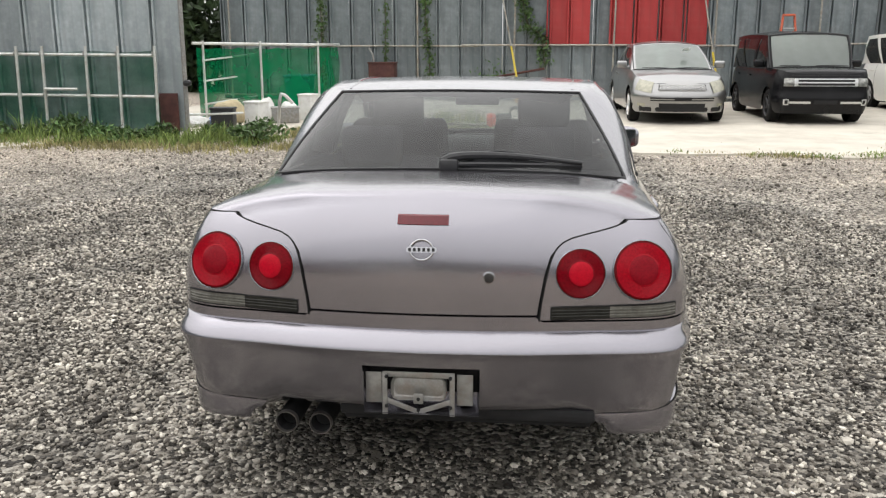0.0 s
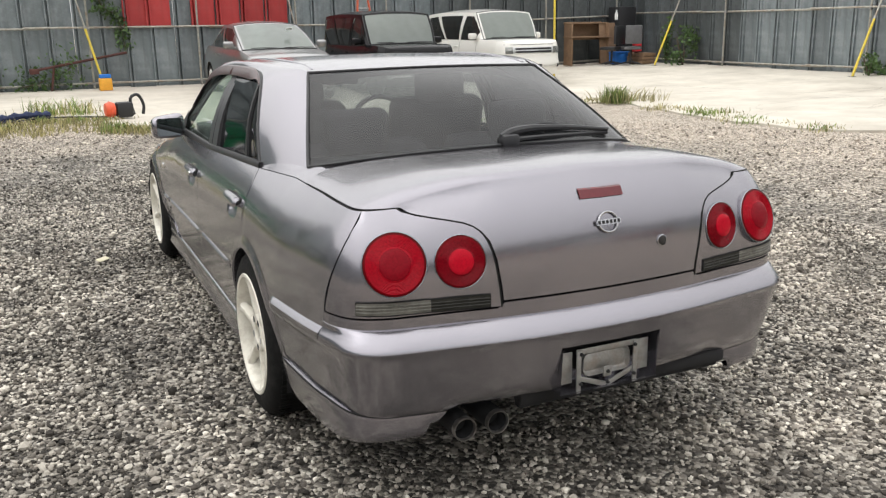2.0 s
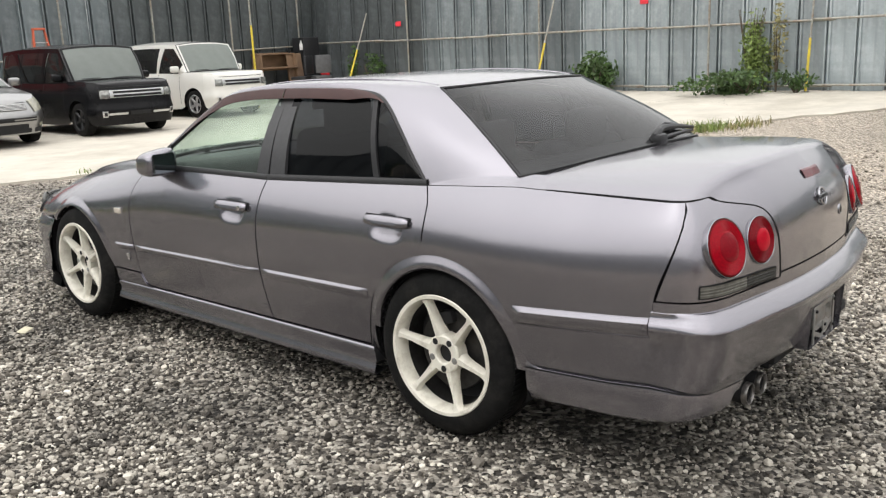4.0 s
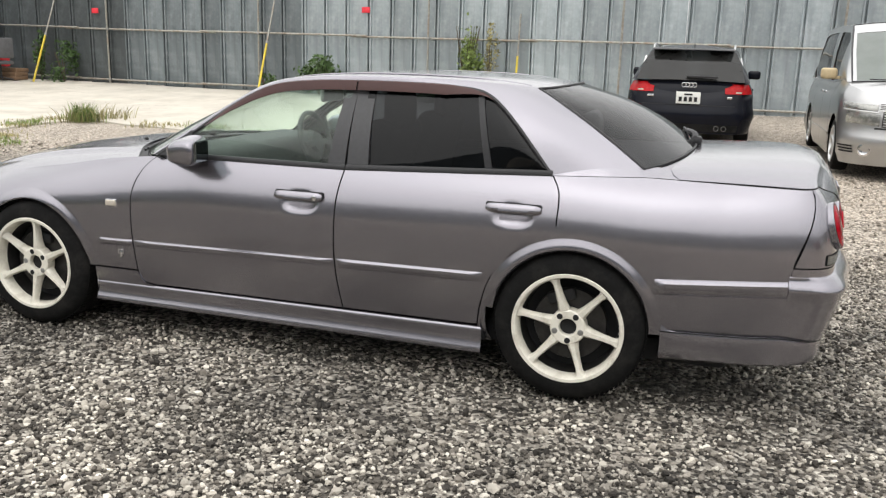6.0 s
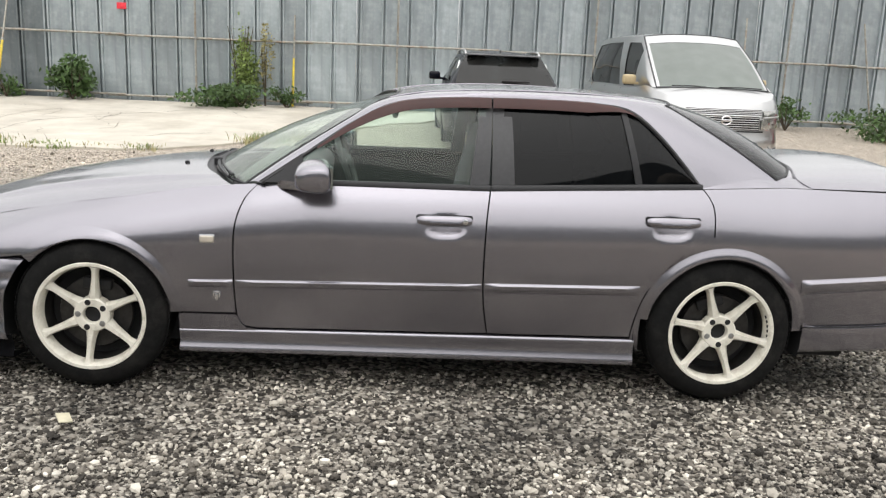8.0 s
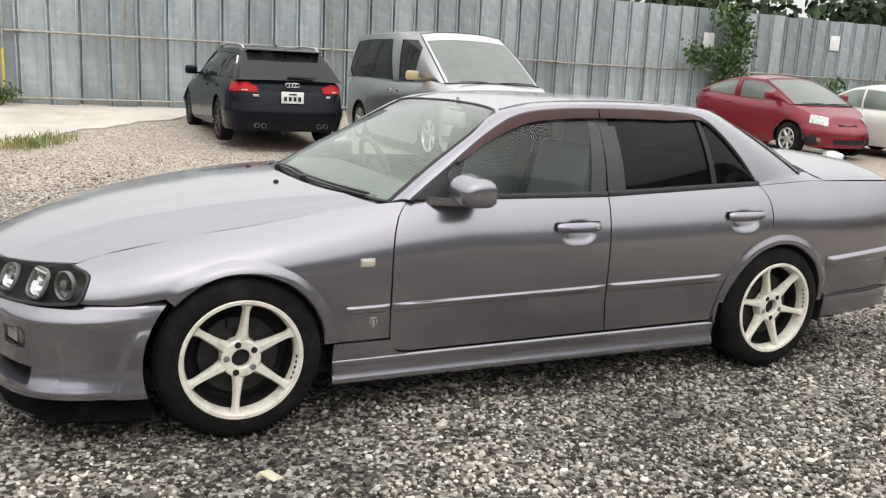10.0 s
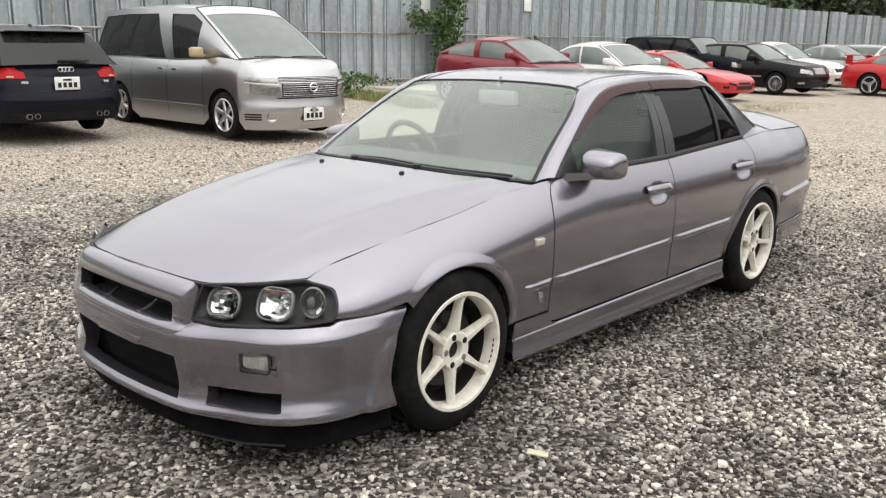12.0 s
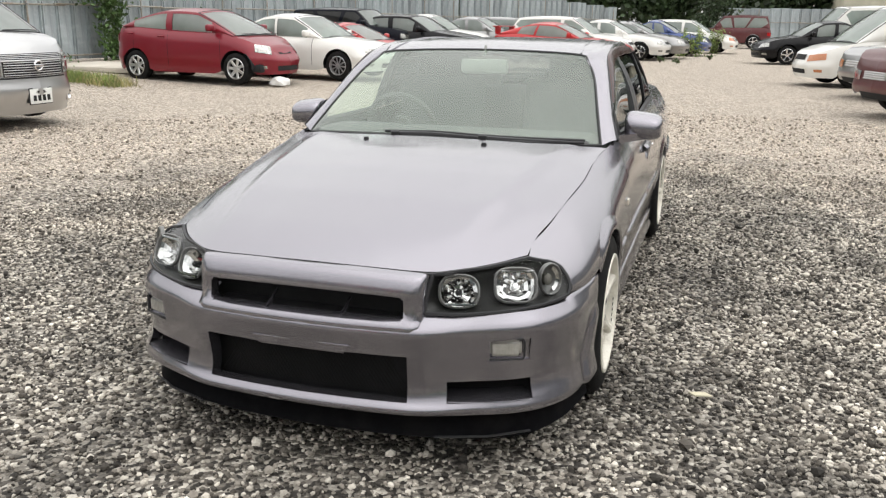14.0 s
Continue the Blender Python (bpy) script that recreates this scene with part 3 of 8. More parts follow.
flat_strip("b_pillar_cover", [belt(-.225), belt(-.306)], [wtop(-.252) - V(0, 0, .034), wtop(-.312) - V(0, 0, .034)], PILLAR, .004, front_doors)
flat_strip("b_pillar_cover", [belt(-.318), belt(-.415)], [wtop(-.322) - V(0, 0, .034), wtop(-.412) - V(0, 0, .034)], PILLAR, .004, rear_doors)
flat_strip("window_divider", [belt(-.935), belt(-.965)], [wtop(-.870), wtop(-.893)], TRIM, -.003, rear_doors)
for name, y0, y1, holders in (("front_belt_trim", .63, -.312, front_doors), ("rear_belt_trim", -.316, -1.22, rear_doors)):
    for k, holder in zip((1, -1), holders):
        bm = bmesh.new()
        pts = [belt(lerp(y0, y1, i / 20)) for i in range(21)]
        rows = [[V(k * (p.x + dx), p.y, p.z + dz) for p in pts] for dx, dz in ((.016, -.014), (.016, .0), (.010, .008), (-.004, .008))]
        add_grid(bm, rows)
        part(name, outward(bm), TRIM, holder)
for k in (1, -1):
    bm = bmesh.new()
    tube(bm, [V(k * (p.x - .004), p.y, p.z) for p in wline], .009, 6)
    part("window_frame_seal", bm, TRIM, front_doors[0 if k > 0 else 1])
for name, y0, y1, holders in (("rain_visor", .43, -.314, front_doors), ("rain_visor", -.314, -.955, rear_doors)):
    pts = [p for p in wline if y1 <= p.y <= y0 and p.z > .95]
    join = V(interp(-.314, [(-.35, .622), (-.10, .626)]), -.314, pts[-1].z if y0 > 0 else pts[0].z)
    pts = pts + [join + V(0, .003, 0)] if y0 > 0 else [join - V(0, .003, 0)] + pts
    for k, holder in zip((1, -1), holders):
        bm = bmesh.new()
        rows = []
        n = len(pts) - 1
        for dz, dx in ((.010, -.004), (.006, .008), (-.014, .017), (-.034, .019), (-.035, .016)):
            row = []
            for i, p in enumerate(pts):
                d = (pts[min(n, i + 1)] - pts[max(0, i - 1)]).normalized()
                up = V(0, -d.z, d.y) * (-1 if d.y < 0 else 1)
                w = min(1, .25 + i / 16 if y0 > 0 else 1, .1 + (n - i) / 9 if y0 < 0 else 1)
                row.append(V(k * (p.x + dx * w + (0 if dz > 0 else -dz * .28)), p.y + up.y * dz * w, p.z + up.z * dz * w))
            rows.append(row)
        add_grid(bm, rows)
        part(name, outward(bm), VISOR, holder, "brown smoked acrylic rain visor")

# shoulder between rear door glass and boot lid
bm = bmesh.new()
a = [skin(py(lerp(-1.215, -1.73, i / 10)), ztop(py(lerp(-1.215, -1.73, i / 10)))) for i in range(11)]
b = [V(.748, -1.215, .922).lerp(V(.667, -1.575, .963), i / 7) + V(.012, 0, .014) * math.sin(math.pi * i / 7) for i in range(8)] + [V(.645, -1.61, .970), V(.63, -1.65, .968), V(.645, -1.715, .958)]
ribbon(bm, a, b, n=3)
both("rear_shoulder", outward(bm), PAINT)

# painted sill between the rear screen and the boot lid
bm = bmesh.new()
sill = curve(full([(x, y + .012, z - .006) for x, y, z in rw_base]), 40)
add_grid(bm, [sill, [q + V(0, -.022, -.001) for q in sill], [V(q.x * 1.005, q.y - .055, q.z - .012) for q in sill], [V(q.x * 1.01, q.y - .09, q.z - .035) for q in sill]])
part("rear_screen_sill", outward(bm), PAINT, car)

# ---- boot lid ----
NB = 32
front_edge = curve(full([(.70, -1.72, .937), (.625, -1.68, .968), (.44, -1.732, .998), (.2, -1.766, 1.009), (0, -1.773, 1.012)]), NB)


def lid_half(z):
    return interp(z, [(.64, .344), (.70, .352), (.785, .367), (.835, .384), (.864, .408), (.882, .44), (.895, .50), (.908, .565), (.920, .61), (.93, .62)])


rear_rows = []
for j in range(21):
    v = j / 20
    row = []
    for i in range(NB + 1):
        u = i / (NB / 2) - 1
        zt = ztop(px(abs(u) * .62))
        z = .660 + v * (zt - .660)
        x = abs(u) * lid_half(.660 + v * (.93 - .660))
        q = skin(px(x), z)
        row.append(V(math.copysign(q.x, u) if u else 0, q.y, q.z))
    rear_rows.append(row)
rear_edge = rear_rows[-1]
le = [skin(p, ztop(p)) for p in [lerp(py(-1.72), px(.615), i / 20) for i in range(20)]] + [rear_edge[-1]]
rows = coons(front_edge, rear_edge, [V(-p.x, p.y, p.z) for p in le], le)
for j, r in enumerate(rows):
    for i, p in enumerate(r):
        u, v = i / (NB / 2) - 1, j / 20
        p.z += .022 * (1 - abs(u) ** 4) * math.sin(math.pi * v ** 1.3) + .003 * math.sin(math.pi * v)
bm = sheet(rows[:-1] + rear_rows[::-1], .0035, .014)
trunk_lid = part("trunk_lid", bm, PAINT, car)
trunk_lid.data.set_sharp_from_angle(angle=radians(60))

# lamp panels each side of the lid
inner = curve([V(px(x - .0012), z + .0008, 0) for x, z in ((.351, .643), (.357, .70), (.372, .785), (.389, .838), (.412, .868), (.445, .886), (.503, .899), (.57, .912), (.618, .925), (.63, .936))], 26)
outer = curve(dom((-2.162, .643), (-2.188, .72), (-2.226, .83), (-2.262, ztop(py(-2.262)))), 26)
nu = 20
rows = coons([inner[0].lerp(outer[0], i / nu) for i in range(nu + 1)], [inner[-1].lerp(outer[-1], i / nu) for i in range(nu + 1)], inner, outer)
rows = [[skin(q.x, min(q.y, ztop(q.x))) for q in r] for r in rows]
# near-black for lens gaskets and for tubes that paint shade into the shut lines
SEAM = mat("seam_shade_and_gasket_black", (.006, .006, .006), .9)
for k in (1, -1):
    part("lid_seal", tube(bmesh.new(), [V(k * p.x, p.y, p.z - .0005) for p in le[:-1]], .0018, 6), SEAM, trunk_lid)
    part("lid_seal", tube(bmesh.new(), [(lambda q: V(k * q.x, q.y, q.z))(skin(c.x, min(c.y, ztop(c.x)), -.0005)) for c in inner], .0026, 6), SEAM, trunk_lid)
lamp_panels = both("tail_lamp_panel", sheet(rows), PAINT)


def on_rear(x, z, off=0.0):
    """A pose on the rear face at x, z: local z outward."""
    q = skin(px(abs(x)), z, off)
    e = 0.01
    a, b = skin(px(abs(x) + e), z), skin(px(abs(x)), z + e)
    n = ((a - q + plan(px(abs(x)))[1] * off).cross(b - q + plan(px(abs(x)))[1] * off)).normalized()
    if n.y > 0:
        n = -n
    if x < 0:
        q.x, n.x = -q.x, -n.x
    zax, xax = n, V(0, 0, 1).cross(n).normalized()
    yax = zax.cross(xax)
    return Matrix.Translation(q) @ Matrix((xax, yax, zax)).transposed().to_4x4()


for sx, panel in ((1, lamp_panels[0]), (-1, lamp_panels[1])):
    for x, z, r in ((.656, .795, .0885), (.470, .788, .0735)):
        m = on_rear(sx * x, z, .004 if x > .6 else .001)
        bm = bmesh.new()
        lathe(bm, [(r + .0025, -.03), (r + .0025, .001), (r + .0012, .0025), (r, .0015), (r - .001, -.008)], 64, m)
        ring = part("lamp_bezel", bm, PAINT, panel)
        bm = bmesh.new()
        prof = [(r, -.006), (r * .99, .000), (r * .93, .003)]
        k = 10
        for i in range(k):
            f = .93 - (.93 - .52) * i / k
            prof += [(r * f, .0035 + .0035 * i / k), (r * (f - .02), .0048 + .0035 * i / k)]
        prof += [(r * .50, .009), (r * .49, .006)]
        lathe(bm, prof, 56, m)
        part("lamp_lens", bm, RED_LENS if x > .6 else RED_WINE, panel)
        part("lens_edge", lathe(bmesh.new(), [(r * 1.0, -.004), (r * .985, .0025), (r * .93, .0042)], 56, m), RED_DEEP, panel)
        bm = bmesh.new()
        lathe(bm, [(r * .505, .006), (r * .49, .010), (r * .44, .0122), (r * .3, .0135), (0, .0142)], 40, m)
        part("lamp_core", bm, mat("dull_red_lamp_core", (.19, .002, .008), .25, ior=1.22, noise_scale=160, vary=.25) if x > .6 else RED_CORE, panel)
    for x0, x1, z, mt, nm in ((.386, .558, .671, SMOKE, "smoked_lens_strip"), (.559, .757, .672, SMOKE_LIGHT, "reverse_lens_strip")):
        bm = bmesh.new()
        rows = []
        for h, off in ((-.021, .0), (-.0205, .004), (-.011, .006), (-.009, .004), (-.001, .006), (.001, .004), (.009, .006), (.011, .004), (.019, .004), (.0195, .0)):
            row = []
            for i in range(11):
                q = skin(px(lerp(x0, x1, i / 10)), z + h * .88 + .012 * (lerp(x0, x1, i / 10) - .55), off)
                row.append(V(sx * q.x, q.y, q.z))
            rows.append(row)
        add_grid(bm, rows)
        strip = part(nm, outward(bm), mt, panel)
        loop = [(lambda q: V(sx * q.x, q.y, q.z))(skin(px(x), z + h * .88 + .012 * (x - .55), .002)) for x, h in [(lerp(x0, x1, i / 10), -.022) for i in range(11)] + [(lerp(x1, x0, i / 10), .0205) for i in range(11)] + [(x0, -.022)]]
        part("lens_gasket", tube(bmesh.new(), loop, .0026, 6, False), SEAM, strip)

# body strip under the lid and the lamp panels
bm = bmesh.new()
rows = []
for dz, off in ((0, -.016), (0, -.001), (.012, 0), (1, -.0005), (1, -.016)):
    row = []
    for i in range(-40, 41):
        p = abs(i) / 40 * py(-2.158)
        x = abs(skin(p, .64).x)
        zt_ = .6565 if x < .349 else .6405
        q = skin(p, .604 if dz == 0 else lerp(.604, zt_, dz), off)
        row.append(V(math.copysign(q.x, i) if i else 0, q.y, q.z))
    rows.append(row)
add_grid(bm, rows)
part("rear_panel_strip", outward(bm), PAINT, car)

# high brake lamp, emblem and lock on the lid
bm = bmesh.new()
rows = [[(lambda q: V(math.copysign(q.x, lerp(-.078, .078, i / 12)), q.y, q.z))(skin(px(abs(lerp(-.078, .078, i / 12)) + 1e-4), z, off)) for i in range(13)] for z, off in ((.926, -.002), (.927, .004), (.951, .006), (.955, -.002))]
add_grid(bm, rows)
part("high_brake_lamp", outward(bm), BRAKE_RED, trunk_lid, "dull red brake lamp strip")
m = on_rear(0, .856)
bm = bmesh.new()
ring_pts = [m @ V(.034 * math.cos(a), .030 * math.sin(a), .004) for a in [2 * math.pi * i / 40 for i in range(41)]]
tube(bm, ring_pts, .0036, 8, False)
bm2 = bmesh.new()
bmesh.ops.create_cube(bm2, size=1, matrix=m @ Matrix.Translation((0, 0, .006)) @ Matrix.Diagonal((.090, .017, .007, 1)))
bmesh.ops.bevel(bm2, geom=bm2.edges[:], offset=.0025, segments=2, affect="EDGES")
emblem = part("emblem_ring", bm, BADGE, trunk_lid, "chrome ring emblem with a crossbar")
part("emblem_bar", bm2, BADGE, trunk_lid)
bm = bmesh.new()
for i in range(6):
    bmesh.ops.create_cube(bm, size=1, matrix=m @ Matrix.Translation((-.035 + .014 * i, 0, .0098)) @ Matrix.Diagonal((.008, .010, .001, 1)))
part("emblem_mark", bm, DARK, trunk_lid)
m = on_rear(.200, .778)
bm = bmesh.new()
lathe(bm, [(.019, -.004), (.019, .003), (.016, .004), (.0145, .001), (.0135, .001)], 32, m)
part("lock_ring", bm, BADGE, trunk_lid)
bm = bmesh.new()
lathe(bm, [(.0135, -.002), (.0135, .004), (.008, .006), (0, .006)], 24, m)
part("lock_cylinder", bm, BURNT, trunk_lid)

# ---- rear bumper ----
P1 = py(-2.15)
XREC = .176
PROF_R = [(.615, -.014), (.613, .001), (.609, .010), (.600, .021), (.590, .032), (.578, .0425), (.567, .0505), (.561, .0535), (.557, .0545), (.553, .0530), (.545, .048), (.530, .0435), (.505, .040), (.47, .034), (.44, .029), (.41, .0235), (.385, .017), (.362, .009), (.347, -.006), (.333, -.03)]
SIDE_R = [(.338, -.012), (.350, -.006), (.362, .0), (.385, .0008), (.520, .0012), (.528, .006), (.545, .0165), (.556, .0195), (.573, .0175), (.585, .008), (.592, .0015), (.609, .0008), (.613, -.002), (.615, -.014)]


def smooth(t):
    t = max(0.0, min(1.0, t))
    return t * t * (3 - 2 * t)


us = sorted({0.0, px(XREC), px(XREC - .012), *[P1 * i / 44 for i in range(45)]})
bm = bmesh.new()
rows = []
for z, off in PROF_R:
    row = []
    for sx in (-1, 1):
        for p in (us[::-1] if sx < 0 else us[1:]):
            f = smooth((-2.20 - plan(p)[0].y) / .115)
            drop = .024 * min(1, max(0, (p - px(.46)) / .012)) * min(1, max(0, (.43 - z) / .05))
            q = skin(p, z - drop, lerp(interp(z, SIDE_R), off, f) if z > .34 else off)
            row.append(V(sx * q.x, q.y, q.z))
            if p == P1:
                q = skin(p, z - drop, -.016)
                row.insert(len(row) - 1 if sx < 0 else len(row), V(sx * q.x, q.y, q.z))
    rows.append(row)
add_grid(bm, rows, skip=lambda i, j: abs((rows[j][i].x + rows[j][i + 1].x) / 2) < XREC and PROF_R[j][0] < .506)
rear_bumper = part("rear_bumper", outward(bm), PAINT, car, sharp=30)
bm = bmesh.new()
yb = -2.423
prof = [(XREC, yb + .004, .505), (XREC, yb + .05, .495), (XREC, yb + .05, .36), (XREC, yb + .004, .352)]
rows = [[V(-XREC, y, z), V(-XREC + .01, y + .03 * (0 < k < 3), z), V(0, y + .03 * (0 < k < 3), z), V(XREC - .01, y + .03 * (0 < k < 3), z), V(XREC, y, z)] for k, (_, y, z) in enumerate(prof)]
add_grid(bm, rows)
for k in (-1, 1):
    bm.faces.new([bm.verts.new(p) for p in (V(k * XREC, yb - .002, .505), V(k * XREC, yb + .06, .505), V(k * XREC, yb + .06, .35), V(k * XREC, yb + .01, .35))])
part("plate_recess", bm, PAINT, rear_bumper)
# steel plate bracket
for k in (-1, 1):
    part("bracket_arm", box(bmesh.new(), (.016, .006, .135), (-.008 + k * .103, yb + .012, .413), .002), STEEL, rear_bumper)
    part("bracket_tab", box(bmesh.new(), (.05, .004, .1), (-.008 + k * .14, yb + .03, .425), .002), STEEL, rear_bumper)
    part("bracket_brace", box(bmesh.new(), (.105, .006, .016), (-.008 + k * .05, yb + .016, .373), .002, Matrix.Rotation(radians(-k * 20), 4, "Y")), STEEL, rear_bumper)
part("bracket_bar", box(bmesh.new(), (.22, .006, .018), (-.008, yb + .016, .475), .002), STEEL, rear_bumper, "bare steel number plate bracket")
part("bracket_latch", box(bmesh.new(), (.03, .006, .034), (-.008, yb + .01, .40), .003), STEEL, rear_bumper)
bm = bmesh.new()
box(bm, (.17, .008, .075), (-.008, yb + .03, .43), .02)
part("bracket_backing", bm, STEEL, rear_bumper)
for x, z in ((-.105, .47), (.09, .47), (-.105, .375), (.09, .375), (-.008, .40), (-.008, .365)):
    part("bracket_bolt", lathe(bmesh.new(), [(.006, 0), (.005, .006), (0, .007)], 10, Matrix.Translation((x, yb + .008, z)) @ pose(0, 0, 0, 90)), DARK, rear_bumper)
# underside and diffuser bar
bm = bmesh.new()
box(bm, (1.1, .5, .03), (0, -2.04, .345), .008)
box(bm, (.80, .05, .045), (.13, -2.315, .328), .012)
box(bm, (.78, .035, .022), (.13, -2.30, .296), .008)
part("lower_valance", bm, DARK, rear_bumper)
# corner spats
bm = bmesh.new()
rows = []
pe = px(.512)
ps = py(-1.70)
for z, off in ((.378, -.040), (.343, -.010), (.340, .004), (.332, .008), (.30, .010), (.26, .013), (.232, .015), (.222, .006), (.222, -.05)):
    row = []
    for i in range(41):
        p = lerp(ps, pe, i / 40)
        y = plan(p)[0].y
        lift = interp(y, [(-2.42, .035), (-2.34, .033), (-2.2, .026), (-2.0, .010), (-1.7, .0)])
        f = min(1, i / 3, (40 - i) / 2)
        back = max(0, min(1, (-2.15 - y) / .2))
        zz = z + lift + .012 * back if z < .3 else z + lift * .9 - .020 * back
        p = lerp(p, p + .012, max(0, (.34 - z) / .12) * max(0, (i - 34) / 6))
        row.append(skin(p, zz - .013 * back * (z > .3), off * (.3 + .7 * f) * .8 + .008 - .003 * back))
    rows.append(row)
add_grid(bm, rows)
seam_run = [q.copy() for q in rows[2]]
for k, spat in zip((1, -1), both("rear_spat", outward(bm), PAINT)):
    # black tube draws the shaded seam above the spat
    part("seam_line", tube(bmesh.new(), [V(k * q.x, q.y, q.z + .003) for q in seam_run], .0028, 6), SEAM, spat)
for x in (-.338, -.449):
    at_ = Matrix.Translation((x, -2.325, .264)) @ pose(0, 0, 0, -90)
    tip = part("exhaust_tip", lathe(bmesh.new(), [(.0325, .012), (.0325, .0), (.034, -.003), (.036, -.003), (.0372, .0), (.0372, .016)], 40, at_), TIP, car, "steel exhaust tip with a bright lip")
    part("tip_sleeve", lathe(bmesh.new(), [(.0365, .016), (.0365, .20), (.03, .24)], 32, at_), DARK, tip)
    part("tip_inside", lathe(bmesh.new(), [(.0322, .010), (.030, .06), (0, .07)], 24, at_), DARK, tip)
bm = bmesh.new()
lathe(bm, [(0, 0), (.09, .01), (.1, .05), (.1, .45), (.09, .5), (0, .5)], 24, Matrix.Translation((-.40, -1.75, .30)) @ pose(0, 0, 0, -90))
part("muffler", bm, DARK, car)
# rear wiper
bm = bmesh.new()
tube(bm, curve([(0, -1.735, 1.02), (.01, -1.75, 1.05), (.11, -1.72, 1.060), (.28, -1.70, 1.054), (.50, -1.672, 1.03)], 20), [.017 - .010 * i / 20 for i in range(21)], 8)
tube(bm, curve([(0, -1.76, 1.03), (.18, -1.735, 1.03), (.50, -1.668, 1.018)], 16), .008, 6)
tube(bm, curve([(.08, -1.72, 1.05), (.19, -1.69, 1.072), (.33, -1.69, 1.052)], 10), .006, 6)
box(bm, (.07, .05, .045), (.02, -1.755, 1.028), .014)
part("rear_wiper", bm, TRIM, car, "black rear window wiper")

# ---- bonnet ----
side_e = curve([bonnet_side(y) for y in (.765, .9, 1.05, 1.2, 1.4, 1.6, 1.75, 1.855)], 26)
c_end = side_e[-1]
hood_rear = curve(full([tuple(side_e[0]), (.62, .835, .879), (.42, .932, .894), (.2, .974, .903), (0, .985, .906)]), 80)
hood_front = curve(full([tuple(c_end), (.54, 2.006, .654), (.40, 2.112, .646), (.2, 2.158, .656), (0, 2.17, .66)]), 80)
rows = coons(hood_rear, hood_front, [V(-p.x, p.y, p.z) for p in side_e], side_e)
for j, r in enumerate(rows):
    yc = r[40].y
    zc = interp(yc, [(.985, .907), (1.25, .885), (1.5, .850), (1.76, .800), (2.0, .732), (2.1, .694), (2.17, .66)])
    up = zc - r[40].z
    for i, p in enumerate(r):
        u = i / 40 - 1
        p.z += up * (1 - abs(u) ** 2.8)
        xr = lerp(.585, .40, j / 26)
        p.z += .013 * max(0, 1 - abs(abs(p.x) - xr) / (.17 if abs(p.x) < xr else .06)) ** 1.4 * math.sin(math.pi * min(1, j / 26 + .06)) ** .6
hood = part("hood", sheet(rows, .002, .02), PAINT, car)
# black tube stands in for the dark shaded gap at the bonnet's front edge
part("hood_seal", tube(bmesh.new(), [p + V(0, .004, -.007) for p in hood_front if abs(p.x) < .46], .0065, 6), TRIM, hood)
for x in (-.264, .264):
    bm = bmesh.new()
    lathe(bm, [(.012, -.005), (.012, .004), (.008, .010), (0, .011)], 16, Matrix.Translation((x, 1.062, min(hood.data.vertices, key=lambda v: (v.co.x - x) ** 2 + (v.co.y - 1.062) ** 2 - v.co.z * .01).co.z - .001)))
    part("washer_jet", bm, DARK, hood)
# cowl and front wipers
bm = bmesh.new()
ribbon(bm, [p + V(0, .004, -.014) for p in hood_rear], [p + V(0, -.02, -.014) for p in curve(full(ws_base), 80)], n=2)
cowl = part("cowl_panel", bm, TRIM, car, "black plastic cowl")
for x0, x1 in ((.18, -.40), (-.22, -.64)):
    bm = bmesh.new()
    yb_ = lambda x: .936 - .40 * max(0, abs(x) - .12) ** 1.7
    tube(bm, [(x, yb_(x) - .008, .911 - .036 * abs(x)) for x in [lerp(x0, x1, i / 14) for i in range(15)]], [.012 - .006 * i / 14 for i in range(15)], 6)
    tube(bm, [(x, yb_(x) - .025, .920 - .036 * abs(x)) for x in [lerp(x0 + .06, x1, i / 14) for i in range(15)]], .006, 6)
    lathe(bm, [(.02, -.02), (.02, .015), (.012, .022), (0, .023)], 14, Matrix.Translation((x0, yb_(x0), .90)))
    part("front_wiper", bm, TRIM, car)


# ---- front bumper ----
def bsk(p, z, off):
    zz = max(z, .30)
    q = skin(p, zz, max(0, .56 - zz) ** 1.3 * .17 - max(0, .55 - zz) * .05)
    n = plan(p)[1]
    return V(q.x + n.x * off, q.y + n.y * off, z)


BX = sorted({0, .06, .12, .18, .24, .29, .325, .337, .36, .385, .41, .44, .452, .48, .52, .56, .572, .60, .64, .676, .684, .692, .705, .725, .75})
BZ = [(.548, -.02), (.538, -.004), (.528, .006), (.515, .024), (.502, .046), (.49, .062), (.478, .069), (.464, .071), (.456, .070), (.447, .069), (.43, .068), (.41, .066), (.40, .066), (.388, .065), (.378, .064), (.35, .060), (.32, .057),
      (.312, .056), (.29, .056), (.268, .060), (.255, .064), (.247, .068), (.24, .073), (.234, .079), (.226, .083), (.217, .083), (.209, .076), (.203, .055), (.200, .02)]
HOLES = [(-1, .337, .502, .56), (-1, .337, .247, .40), (.452, .684, .247, .312), (.572, .676, .378, .447)]


def p_start(z):
    return py(FY + math.sqrt(max(.01, (AR + .006) ** 2 - (max(z, .2) - HUBZ) ** 2)) - .002)


def off_scale(p):
    c = plan(p)[0]
    ease = lambda t: max(0.0, min(1.0, t)) ** 2 * (3 - 2 * max(0.0, min(1.0, t)))
    return .5 + .5 * ease((.56 - abs(c.x)) / .22) if c.y > 2.02 else .12 + .38 * ease((c.y - 1.52) / .46)


